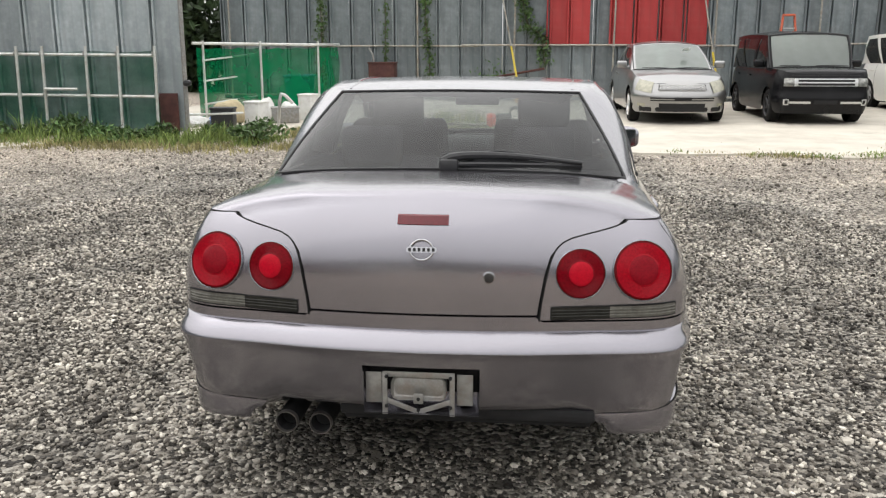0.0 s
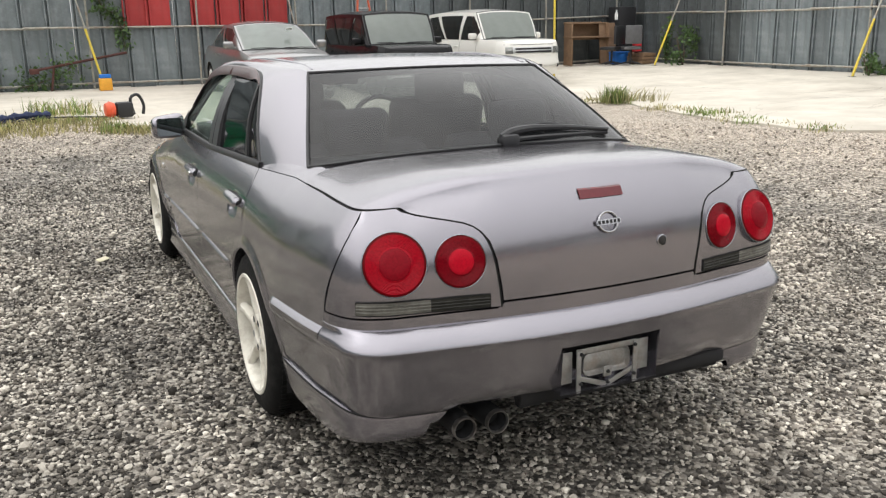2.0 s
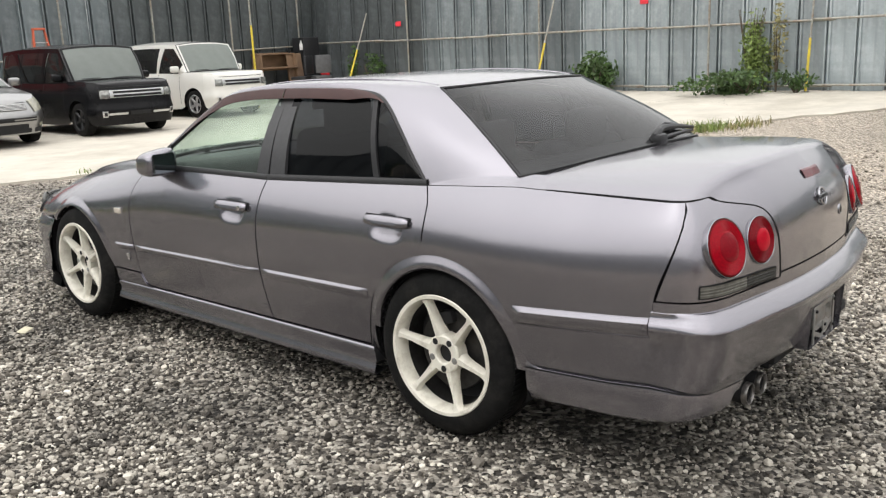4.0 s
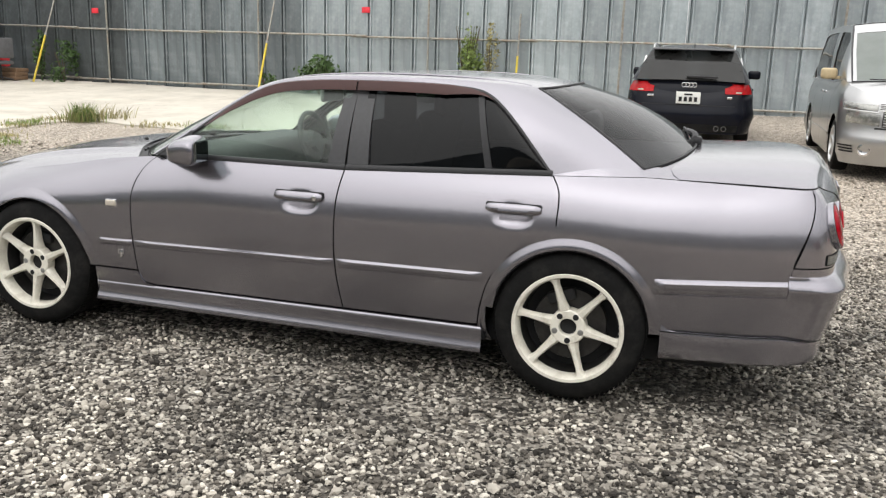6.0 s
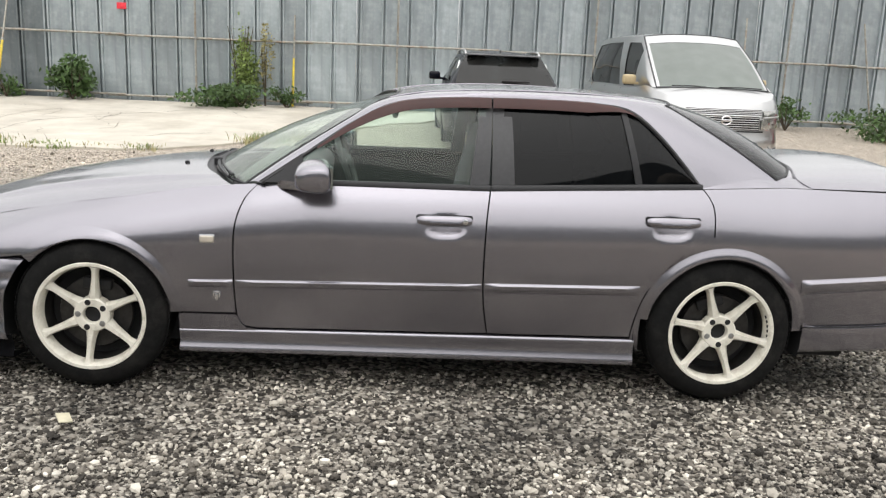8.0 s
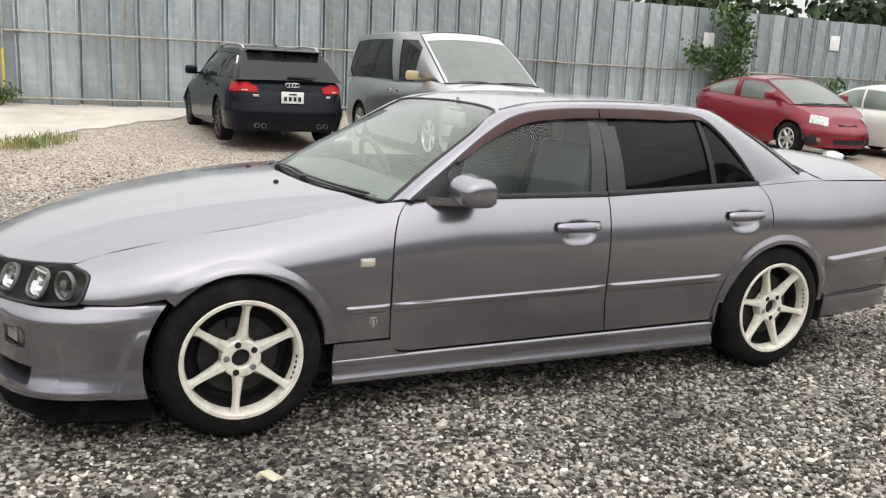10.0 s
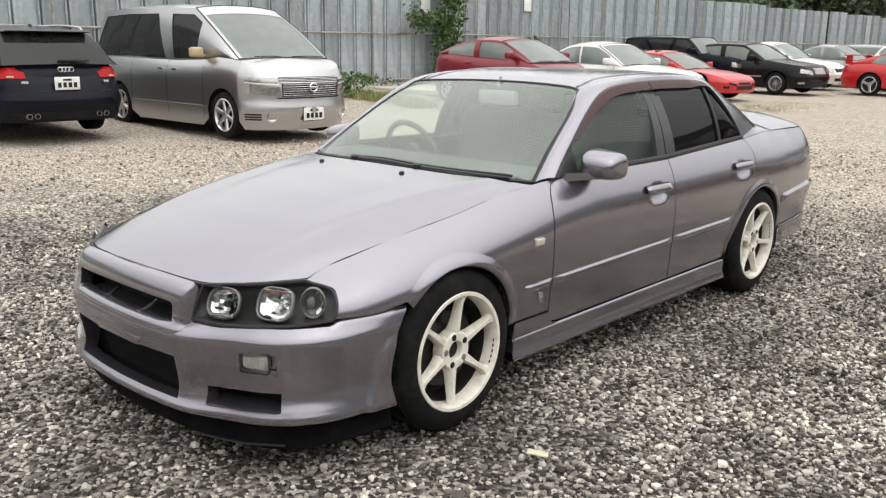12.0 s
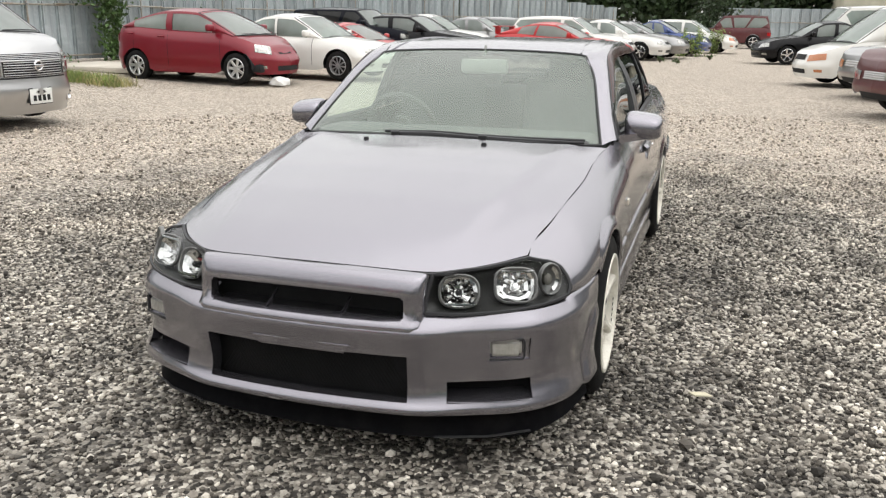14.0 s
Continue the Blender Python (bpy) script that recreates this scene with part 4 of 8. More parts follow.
NOUT = 28
bm = bmesh.new()
rows, cen = [], []
for z, off in BZ:
    half = [px(x, True) for x in BX] + [lerp(px(.75, True), p_start(z), (i + 1) / NOUT) for i in range(NOUT)]
    pts = []
    for k, p in enumerate(half):
        o = off * off_scale(p) if off > 0 else off
        if z > .53 and .39 < plan(p)[0].x:
            o -= .05 * min(1, max(0, (plan(p)[0].y - 1.86) / .09))
        if z < .30:
            o += (.010 + .020 * min(1, max(0, (plan(p)[0].y - 1.78) / .16))) * (1 - off_scale(p)) * min(1, (.30 - z) / .05)
        if z < .462:
            crest = (k - len(half) + 1) / 2 + 2.4 + 15 * (.45 - z)
            crest = min(1, max(0, crest / 1.2))
            o += .016 * crest * crest * (3 - 2 * crest) * min(1, (.462 - z) / .04)
        pts.append(bsk(p, z, o))
    rows.append([V(-q.x, q.y, q.z) for q in pts[::-1]] + pts[1:])
NH = len(BX) + NOUT


def cell_x(i):
    k = abs(i - (NH - 1)) if i >= NH - 1 else abs(i + 1 - (NH - 1))
    return (BX[k] + BX[k + 1]) / 2 if k + 1 < len(BX) else 9


def in_hole(i, j):
    x, z = cell_x(i), (BZ[j][0] + BZ[j + 1][0]) / 2
    return any(a < x < b and c < z < d for a, b, c, d in HOLES)


vs = add_grid(bm, rows, skip=in_hole)
edges = []
for e in bm.edges:
    if len(e.link_faces) == 1:
        m = (e.verts[0].co + e.verts[1].co) / 2
        if abs(m.x) < .70 and .235 < m.z < .46 and m.y > 1.9:
            edges.append(e)
r = bmesh.ops.extrude_edge_only(bm, edges=edges)
for v in [g for g in r["geom"] if isinstance(g, bmesh.types.BMVert)]:
    v.co += V(-.015 * math.copysign(1, v.co.x) if abs(v.co.x) > .4 else 0, -.055, -.004)
front_bumper = part("front_bumper", bm, PAINT, car, sharp=32)
for k in (-1, 1):
    bm = bmesh.new()
    xs_ = [lerp(.44, .692, i / 8) for i in range(9)]
    rows = [[bsk(px(x, True), z, o * .5 + .013 + d) for x in xs_] for z, o, d in ((.240, .073, .0), (.247, .069, -.004), (.254, .06, -.035), (.262, .05, -.075))]
    add_grid(bm, [[V(k * q.x, q.y, q.z) for q in r_] for r_ in rows])
    part("intake_floor", bm, PAINT, front_bumper)
# nose bar round the upper opening
def nose_open(x, z):
    if not .508 < z < .579 or abs(x) > .325:
        return False
    return abs(x) < .318 or .514 < z < .572


NX = [-.392, -.384, -.37, -.345, -.325, -.318, -.25, -.15, -.05, .05, .15, .25, .318, .325, .345, .37, .384, .392]
NZ = [(.476, .066), (.490, .067), (.500, .062), (.508, .054), (.514, .05), (.545, .046), (.572, .044), (.579, .044), (.588, .044), (.606, .040), (.624, .033), (.637, .024), (.644, .010), (.647, -.012)]
rows = []
for z, off in NZ:
    row = []
    for x in NX:
        q = bsk(px(abs(x), True), .5, off * (1 if abs(x) < .346 else .86 if abs(x) < .371 else .4 if abs(x) < .385 else -.4))
        row.append(V(math.copysign(q.x, x), q.y, z + (.012 * (1 - (x / .39) ** 2) if z > .54 else 0)))
    rows.append(row)
bm = bmesh.new()
add_grid(bm, rows, skip=lambda i, j: nose_open((NX[i] + NX[i + 1]) / 2, (NZ[j][0] + NZ[j + 1][0]) / 2))
edges = [e for e in bm.edges if len(e.link_faces) == 1 and all(abs(v.co.x) < .34 and .495 < v.co.z < .60 for v in e.verts)]
r = bmesh.ops.extrude_edge_only(bm, edges=edges)
for v in [g for g in r["geom"] if isinstance(g, bmesh.types.BMVert)]:
    v.co += V(0, -.042, .004 if v.co.z < .545 else -.006)
part("nose_surround", bm, PAINT, front_bumper, sharp=75)
for x in (-.13, .13):
    bm = bmesh.new()
    tube(bm, [(x, 2.222, .508), (x, 2.19, .516), (x, 2.14, .545)], [.007, .008, .006], 8)
    part("grille_fin", bm, PAINT, front_bumper)
bm = bmesh.new()
box(bm, (.74, .02, .16), (0, 2.09, .55), .004)
box(bm, (.68, .10, .01), (0, 2.15, .495), .002)
part("grille_backing", bm, DARK, front_bumper)
bm = bmesh.new()
box(bm, (.84, .02, .26), (0, 2.10, .31), .004)
part("intake_backing", bm, DARK, front_bumper)
for k in (-1, 1):
    bm = bmesh.new()
    box(bm, (.36, .02, .18), (k * .565, 1.975, .28), .004, Matrix.Rotation(radians(-k * 17), 4, "Z"))
    part("intake_backing", bm, DARK, front_bumper)
bm = bmesh.new()
for i in range(-26, 60):
    for s in (-1, 1):
        x0, x1, z0, z1 = i * .013, i * .013 + s * .11, .25, .414
        if max(abs(x0), abs(x1)) < .34:
            tube(bm, [(x0, 2.165 - .12 * x0 * x0, z0), (x1, 2.165 - .12 * x1 * x1, z1)], .0011, 4, False)
part("grille_mesh", bm, RUBBER, front_bumper, "black diamond mesh in the lower intake")
for k in (-1, 1):
    bm = bmesh.new()
    tn = pose(k * .622, 2.082, .417, 0, 0, -k * 20)
    bmesh.ops.create_cube(bm, size=1, matrix=tn @ Matrix.Translation((0, -.002, 0)) @ Matrix.Diagonal((.102, .03, .055, 1)))
    bmesh.ops.bevel(bm, geom=bm.edges[:], offset=.01, segments=3, affect="EDGES")
    fog = part("fog_lamp", bm, FOG_LENS, front_bumper, "clear rectangular fog lamp")
    bm = bmesh.new()
    for i in range(9):
        bmesh.ops.create_cube(bm, size=1, matrix=tn @ Matrix.Translation((-.036 + .009 * i, .0135, 0)) @ Matrix.Diagonal((.0030, .003, .036, 1)))
    part("lens_rib", bm, FOG_LENS, fog)
    bm = bmesh.new()
    bmesh.ops.create_cube(bm, size=1, matrix=tn @ Matrix.Translation((k * .005, -.022, 0)) @ Matrix.Diagonal((.142, .02, .085, 1)))
    part("fog_lamp_pocket", bm, PAINT, fog)
    loop = [tn @ V(x * .058, .012, z * .034) for x, z in ((-1, -.7), (-.9, -1), (.9, -1), (1, -.7), (1, .7), (.9, 1), (-.9, 1), (-1, .7), (-1, -.7))]
    part("fog_lamp_frame", tube(bmesh.new(), loop, .0035, 6, False), TRIM, fog)
# plate mount under the nose bar
bm = bmesh.new()
box(bm, (.300, .016, .026), (0, 2.234, .406), .005)
box(bm, (.330, .014, .010), (0, 2.238, .420), .003)
part("plate_mount", bm, PAINT, front_bumper)
LIP_BLACK = mat("black_lip_plastic", (.004, .004, .005), .75, ior=1.15, noise_scale=30, vary=.3, dirt=(.06, .055, .05), dirt_amount=.1, dirt_scale=7)
# black lip and splitter
bm = bmesh.new()
rows = []
for z, o in ((.214, .004), (.204, .010), (.190, -.006), (.160, -.016), (.124, -.004), (.108, .004), (.100, -.008), (.100, -.15)):
    half = [lerp(1, p_start(.2), i / 40) for i in range(41)]
    pts = [bsk(p, z + .045 * max(0, (2.0 - plan(p)[0].y)) * (z < .16), o * (off_scale(p) * .55 + .45) + .006) for p in half]
    rows.append([V(-q.x, q.y, q.z) for q in pts[::-1]] + pts[1:])
add_grid(bm, rows)
part("front_lip", bm, LIP_BLACK, front_bumper, "black plastic front lip")
for k in (-1, 1):
    bm = bmesh.new()
    tube(bm, [(k * .42, 2.165, .120), (k * .58, 2.11, .122), (k * .70, 2.035, .128)], .004, 6)
    part("lip_edge", bm, TRIM, front_bumper)

# ---- headlamps ----
for k in (1, -1):
    A, B, E_, D_ = V(.386, 2.165, .528), V(.398, 2.122, .641), skin(py(1.886), .549, .003), c_end + V(.004, .012, -.005)
    lo = curve([A, V(.50, 2.135, .528), V(.64, 2.06, .533), V(.735, 1.968, .541), E_], 24)
    hi = curve([B, V(.48, 2.062, .646), V(.545, 2.012, .650), D_], 24)
    lf = curve([A, V(.386, 2.150, .575), B], 18)
    rt = curve([E_] + [fender_edge[j] + V(.002, .006, -.002) for j in (4, 8, 11, 13, 15, 16, 17)] + [D_], 18)
    rows = coons(lo, hi, lf, rt)
    cover, back = [], []
    for j, r_ in enumerate(rows):
        cr, br = [], []
        for i, p in enumerate(r_):
            w = math.sin(math.pi * i / 24) ** .6 * math.sin(math.pi * j / 18) ** .6
            out = V(.45, .85, .25).normalized()
            q, b = p + out * .014 * w, p - V(.3, .9, 0) * (.010 + .095 * w)
            cr.append(V(k * q.x, q.y, q.z))
            br.append(V(k * b.x, b.y, b.z))
        cover.append(cr)
        back.append(br)
    bm = bmesh.new()
    add_grid(bm, back)
    lamp = part("headlamp", outward(bm), HOUSING, car, "black-backed headlamp with clear cover")
    bm = bmesh.new()
    add_grid(bm, cover)
    part("lamp_cover", outward(bm), LAMP_GLASS, lamp)
    bm = bmesh.new()
    loop = [V(k * p.x, p.y, p.z) for p in [*lo, *rt[1:], *hi[::-1][1:], *lf[::-1][1:]]]
    tube(bm, loop, .006, 6, False)
    part("lamp_seal", bm, TRIM, lamp)
    facet = random.Random(7)
    for x, y, z, rx_, ry_, sq in ((.475, 2.098, .588, .056, .047, 2.6), (.632, 2.006, .597, .060, .050, 3.2)):
        m = Matrix.Translation((k * x, y, z)) @ pose(0, 0, 0, 0, 0, -k * 20) @ pose(0, 0, 0, -66)

        def oval(f, h, seg=40):
            ring_ = []
            for i in range(seg):
                a_ = 2 * math.pi * i / seg
                c_, s_ = math.cos(a_), math.sin(a_)
                w_ = (abs(c_) ** sq + abs(s_) ** sq) ** (-1 / sq)
                ring_.append(m @ V(rx_ * f * c_ * w_, ry_ * f * s_ * w_, h))
            return ring_ + ring_[:1]
        bm = bmesh.new()
        add_grid(bm, [oval(f, h) for f, h in ((1.16, -.006), (1.15, .003), (1.08, .006), (1.02, .003), (.99, -.010))])
        part("lamp_bezel", bm, BEZEL, lamp)
        # reflector of flat facets, stepped towards its middle
        bm = bmesh.new()
        rings_ = [oval(f, h, 14) for f, h in ((1.0, -.006), (.84, -.014), (.66, -.022), (.46, -.030), (.24, -.036))]
        for ring_ in rings_:
            for i in range(14):
                ring_[i] = ring_[i] + V(facet.uniform(-.003, .003), facet.uniform(-.0045, .0045), facet.uniform(-.003, .003))
            ring_[14] = ring_[0].copy()
        add_grid(bm, rings_)
        bm.faces.new([bm.verts.new(q) for q in rings_[-1][:14]])
        part("reflector_bowl", bm, REFLECTOR, lamp, sharp=4)
        bm = bmesh.new()
        lathe(bm, [(.011, -.034), (.0105, -.014), (.008, -.009), (0, -.008)], 20, m)
        part("bulb_cap", bm, CHROME if x > .5 else DARK, lamp)
        bm = bmesh.new()
        tube(bm, [m @ V(-rx_ * .9, -ry_ * .86 if x > .5 else ry_ * .86, .004), m @ V(rx_ * .75, -ry_ * .86 if x > .5 else ry_ * .86, .004)], .005, 6)
        part("reflector_step", bm, REFLECTOR, lamp)
    m = Matrix.Translation((k * .724, 1.922, .603)) @ pose(0, 0, 0, 0, 0, -k * 44) @ pose(0, 0, 0, -84) @ Matrix.Diagonal((.95, 1.2, 1, 1))
    bm = bmesh.new()
    lathe(bm, [(.044, -.010), (.044, .003), (.041, .006), (.036, .0), (.034, -.010)], 32, m)
    part("lamp_bezel", bm, BEZEL, lamp)
    bm = bmesh.new()
    lathe(bm, [(.034, -.010), (.028, -.016), (.018, -.020), (0, -.021)], 28, m)
    part("indicator_bowl", bm, BEZEL, lamp)
    bm = bmesh.new()
    lathe(bm, [(.017, -.018), (.016, -.002), (.010, .004), (0, .005)], 24, m @ Matrix.Translation((-k * .008, 0, 0)))
    part("indicator_lens", bm, SMOKE_LIGHT, lamp)
    bm = bmesh.new()
    arc_ = [radians(a_) for a_ in range(-70, 71, 10)]
    add_grid(bm, [[m @ V(k * r_ * math.cos(a_), r_ * math.sin(a_), h_) for a_ in arc_] for r_, h_ in ((.035, -.002), (.025, -.008))])
    part("indicator_reflector", bm, REFLECTOR, lamp)

# ---- door details ----
for hy, hz, doors, key in ((-.122, .763, front_doors, True), (-1.083, .786, rear_doors, False)):
    for k, door in zip((1, -1), doors):
        q = skin(py(hy + .11), hz, .014)
        bm = bmesh.new()
        prof = ((-.014, .020), (.004, .0205), (.011, .015), (.0165, .003), (.018, -.008), (.013, -.0165), (-.014, -.018))
        rows = []
        for i in range(17):
            t = i / 8 - 1
            f = (1 - abs(t) ** 6) ** .5 if abs(t) < 1 else 0
            g = .55 + .45 * f
            rows.append([V(k * (q.x + dx * (.4 + .6 * f) - .004 * (1 - f)), hy + .114 * t, hz + dz * g) for dx, dz in prof])
        add_grid(bm, rows)
        bm = outward(bm)
        h = part("door_handle", bm, PAINT, door)
        bm = bmesh.new()
        bmesh.ops.create_cube(bm, size=1, matrix=Matrix.Translation((k * (q.x - .016), hy, hz)) @ Matrix.Diagonal((.012, .236, .044, 1)))
        bmesh.ops.bevel(bm, geom=bm.edges[:], offset=.005, segments=2, affect="EDGES")
        part("handle_gasket", bm, TRIM, h)
        if key:
            bm = bmesh.new()
            lathe(bm, [(.011, -.004), (.011, .002), (.008, .003), (0, .003)], 18, Matrix.Translation((k * (q.x + .016), hy - .085, hz)) @ pose(0, 0, 0, 0, k * 90))
            part("key_cylinder", bm, CHROME, h)
for k in (1, -1):
    q = skin(py(.85), .656, .004)
    bm = bmesh.new()
    box(bm, (.014, .056, .028), (k * q.x, .85, .656), .006, seg=3)
    mk = part("side_marker", bm, CLEAR_MARK, car, "pale amber side marker lamp")
    bm = bmesh.new()
    box(bm, (.008, .064, .036), (k * (q.x - .006), .85, .656), .003)
    part("marker_frame", bm, CHROME, mk)
    q = skin(py(.815), .414, .003)
    bm = bmesh.new()
    for dy, dz, sy, sz in ((0, .016, .030, .006), (0, -.006, .012, .03), (-.012, .002, .006, .016), (.012, .004, .006, .020)):
        box(bm, (.006, sy, sz), (k * q.x, .815 + dy, .414 + dz), .001)
    part("fender_badge", bm, CHROME, car, "small chrome shield badge")
    # door mirror
    bm = bmesh.new()
    rows = []
    for a in range(0, 33):
        th = math.pi * (a / 32 - .5)
        row = []
        for b in range(0, 33):
            ph = 2 * math.pi * b / 32
            sg = lambda w, e: math.copysign(abs(w) ** e, w)
            dx, dy, dz = sg(math.sin(th), .45), sg(math.cos(th), .5) * sg(math.cos(ph), .75), sg(math.cos(th), .5) * sg(math.sin(ph), .6)
            if dy < 0:
                dy *= .62
            x, y, z = .086 * dx, .074 * dy + (.030 * max(0, dy)), .062 * dz * (1 - .08 * dx) * (1 - .12 * max(0, dy) ** 2) - .006 * dx - .008 * max(0, dy) ** 2
            row.append(V(k * (.856 + x), .392 + y - .10 * x, .930 + z))
        rows.append(row)
    add_grid(bm, rows)
    bmesh.ops.remove_doubles(bm, verts=bm.verts[:], dist=.0004)
    bmesh.ops.recalc_face_normals(bm, faces=bm.faces[:])
    mir = part("door_mirror", bm, PAINT, car)
    bm = bmesh.new()
    bmesh.ops.create_cube(bm, size=1, matrix=pose(k * .856, .347, .930, 0, 0, k * -6) @ Matrix.Diagonal((.126, .012, .092, 1)))
    bmesh.ops.bevel(bm, geom=bm.edges[:], offset=.005, segments=2, affect="EDGES")
    part("mirror_glass", bm, MIRROR, mir)
    bm = bmesh.new()
    rows = [[V(k * x, y, z) for x, y, z in rr_] for rr_ in (
        [(.735, .60, .866), (.76, .575, .862), (.81, .52, .868), (.87, .46, .872)],
        [(.735, .60, .905), (.76, .575, .898), (.81, .52, .900), (.87, .46, .905)],
        [(.735, .50, .90), (.75, .48, .892), (.79, .43, .896), (.84, .40, .90)],
        [(.735, .50, .878), (.75, .48, .872), (.79, .43, .878), (.84, .40, .878)],
        [(.735, .60, .866), (.76, .575, .862), (.81, .52, .868), (.87, .46, .872)])]
    add_grid(bm, rows)
    part("mirror_arm", bm, PAINT, mir)
    bm = bmesh.new()
    a = [V(k * x, y, z) for x, y, z in ((.770, .65, .888), (.765, .56, .888), (.762, .47, .888))]
    b = [V(k * x, y, z) for x, y, z in ((.770, .65, .892), (.742, .57, .945), (.722, .475, 1.01))]
    ribbon(bm, a, b, n=2)
    part("mirror_triangle", bm, TRIM, mir)


# ---- wheels ----
def make_wheel(k, y):
    """One wheel with its axis along x; k is the car's side."""
    hub = thing("wheel", "", "")
    hub.matrix_world = Matrix.Translation((k * .74, y, HUBZ)) @ pose(0, 0, 0, 0, k * 90) @ pose(0, 0, 0, 0, 0, -6 if y > 0 else 18)
    R = .316
    bm = bmesh.new()
    lathe(bm, [(.218, .098), (.226, .108), (.232, .112), (.25, .112), (.275, .108), (.297, .096), (.309, .08), (.315, .05), (.316, .0), (.315, -.05), (.309, -.08), (.29, -.105), (.225, -.11)], 72)
    tyre = part("tyre", bm, RUBBER, hub, "black rubber tyre")
    bm = bmesh.new()
    for i in range(90):
        for h in (-.055, .055):
            bmesh.ops.create_cube(bm, size=1, matrix=pose(0, 0, 0, 0, 0, 4 * i) @ Matrix.Translation((.3155, 0, h)) @ Matrix.Diagonal((.004, .012, .05, 1)))
    tagged(part("tread_block", bm, RUBBER, tyre), kind="stuff")
    bm = bmesh.new()
    lathe(bm, [(.219, .10), (.229, .106), (.231, .112), (.228, .116), (.216, .115), (.212, .108), (.206, .085), (.2045, .055)], 72)
    rim = part("rim", bm, WHEEL, hub, "cream white alloy rim")
    bm = bmesh.new()
    lathe(bm, [(.2045, .055), (.200, .03), (.196, -.09)], 60)
    part("rim_barrel", bm, BURNT, hub)
    for s in range(6):
        bm = bmesh.new()
        prof = []
        for rr, w, z0, z1 in ((.045, .030, .05, .086), (.075, .0225, .046, .090), (.105, .0172, .055, .093), (.15, .0140, .063, .096), (.185, .0135, .071, .100), (.201, .018, .078, .104), (.210, .028, .083, .107)):
            prof.append((rr, w, z0, z1))
        rings = []
        for rr, w, z0, z1 in prof:
            rings.append([V(rr, -w, z0), V(rr, -w, z1 - .014), V(rr, -w * .5, z1), V(rr, w * .5, z1), V(rr, w, z1 - .014), V(rr, w, z0)])
        rot = pose(0, 0, 0, 0, 0, 60 * s)
        add_grid(bm, [[rot @ q for q in r_] for r_ in rings])
        part("spoke", bm, WHEEL, hub)
    bm = bmesh.new()
    lathe(bm, [(.076, .04), (.074, .086), (.068, .091), (.04, .090), (.036, .086), (.0345, .06)], 40)
    part("hub", bm, WHEEL, hub)
    bm = bmesh.new()
    lathe(bm, [(.035, .064), (0, .064)], 24)
    part("hub_bore", bm, DARK, hub)
    for i in range(5):
        a = 72 * i + 20
        bm = bmesh.new()
        lathe(bm, [(.0125, .088), (.0125, .0915), (.010, .092), (0, .092)], 14, pose(0, 0, 0, 0, 0, a) @ Matrix.Translation((.056, 0, 0)))
        part("lug_hole", bm, STEEL if i % 2 else DARK, hub)
    bm = bmesh.new()
    lathe(bm, [(.06, .03), (.15, .03), (.152, .025), (.152, .01), (.06, .01)], 48)
    part("brake_disc", bm, BURNT, hub)
    bm = bmesh.new()
    lathe(bm, [(.196, -.02), (.0, -.03)], 40)
    part("wheel_back", bm, DARK, hub)
    bm = bmesh.new()
    box(bm, (.05, .12, .05), (.125, 0, .03), .012, pose(0, 0, 0, 0, 0, 0))
    part("brake_caliper", bm, DARK, hub)
    bm = bmesh.new()
    for i in range(5):
        a = 250 + 6 * i
        bmesh.ops.create_cube(bm, size=1, matrix=pose(0, 0, 0, 0, 0, a) @ Matrix.Translation((.2085, 0, .1005)) @ Matrix.Diagonal((.009, .012, .002, 1)))
    part("rim_mark", bm, DARK, hub)
    return hub


for k in (1, -1):
    for y in (FY, RY):
        w = make_wheel(k, y)
        w.parent = car

# ---- inner shell, arches, cabin ----
bm = bmesh.new()
box(bm, (1.42, 3.9, .11), (0, -.02, .225), .03)
box(bm, (1.40, .7, .30), (0, 0, .42), .03)
part("underbody", bm, DARK, car)
for k in (1, -1):
    for y in (FY, RY):
        bm = bmesh.new()
        a = [V(k * .82, y + .375 * math.cos(t), HUBZ + .365 * math.sin(t)) for t in [-.3 + (math.pi + .6) * i / 20 for i in range(21)]]
        b = [V(k * .50, p.y, p.z) for p in a]
        ribbon(bm, a, b, n=1)
        bm.faces.new([bm.verts.new(p) for p in b])
        part("wheel_arch_liner", bm, DARK, car)
for y0, y1, z0, z1 in ((-2.18, -1.76, .38, .86), (.98, 1.9, .38, .68)):
    bm = bmesh.new()
    box(bm, (1.16 if y0 < 0 else 1.08, y1 - y0, z1 - z0), (0, (y0 + y1) / 2, (z0 + z1) / 2), .03)
    part("inner_bulk", bm, DARK, car)
# dark inner skins so that the shut gaps read black
bm = bmesh.new()
rows = [[skin(py(lerp(.96, -.97, i / 40)), min(z, ztop(py(lerp(.96, -.97, i / 40))) - .045), -.03) for i in range(41)] for z in (.24, .4, .6, .75, .86)]
add_grid(bm, rows)
rows = [[skin(lerp(px(0), py(-1.72), i / 40), lerp(.4, ztop(lerp(px(0), py(-1.72), i / 40)) - .006, j / 5), -.028) for i in range(41)] for j in range(6)]
add_grid(bm, rows)
both("inner_skin", bm, DARK)
INTERIOR = mat("grey_cabin_plastic", (0.07, 0.07, 0.072), 0.7, noise_scale=30, vary=0.2)


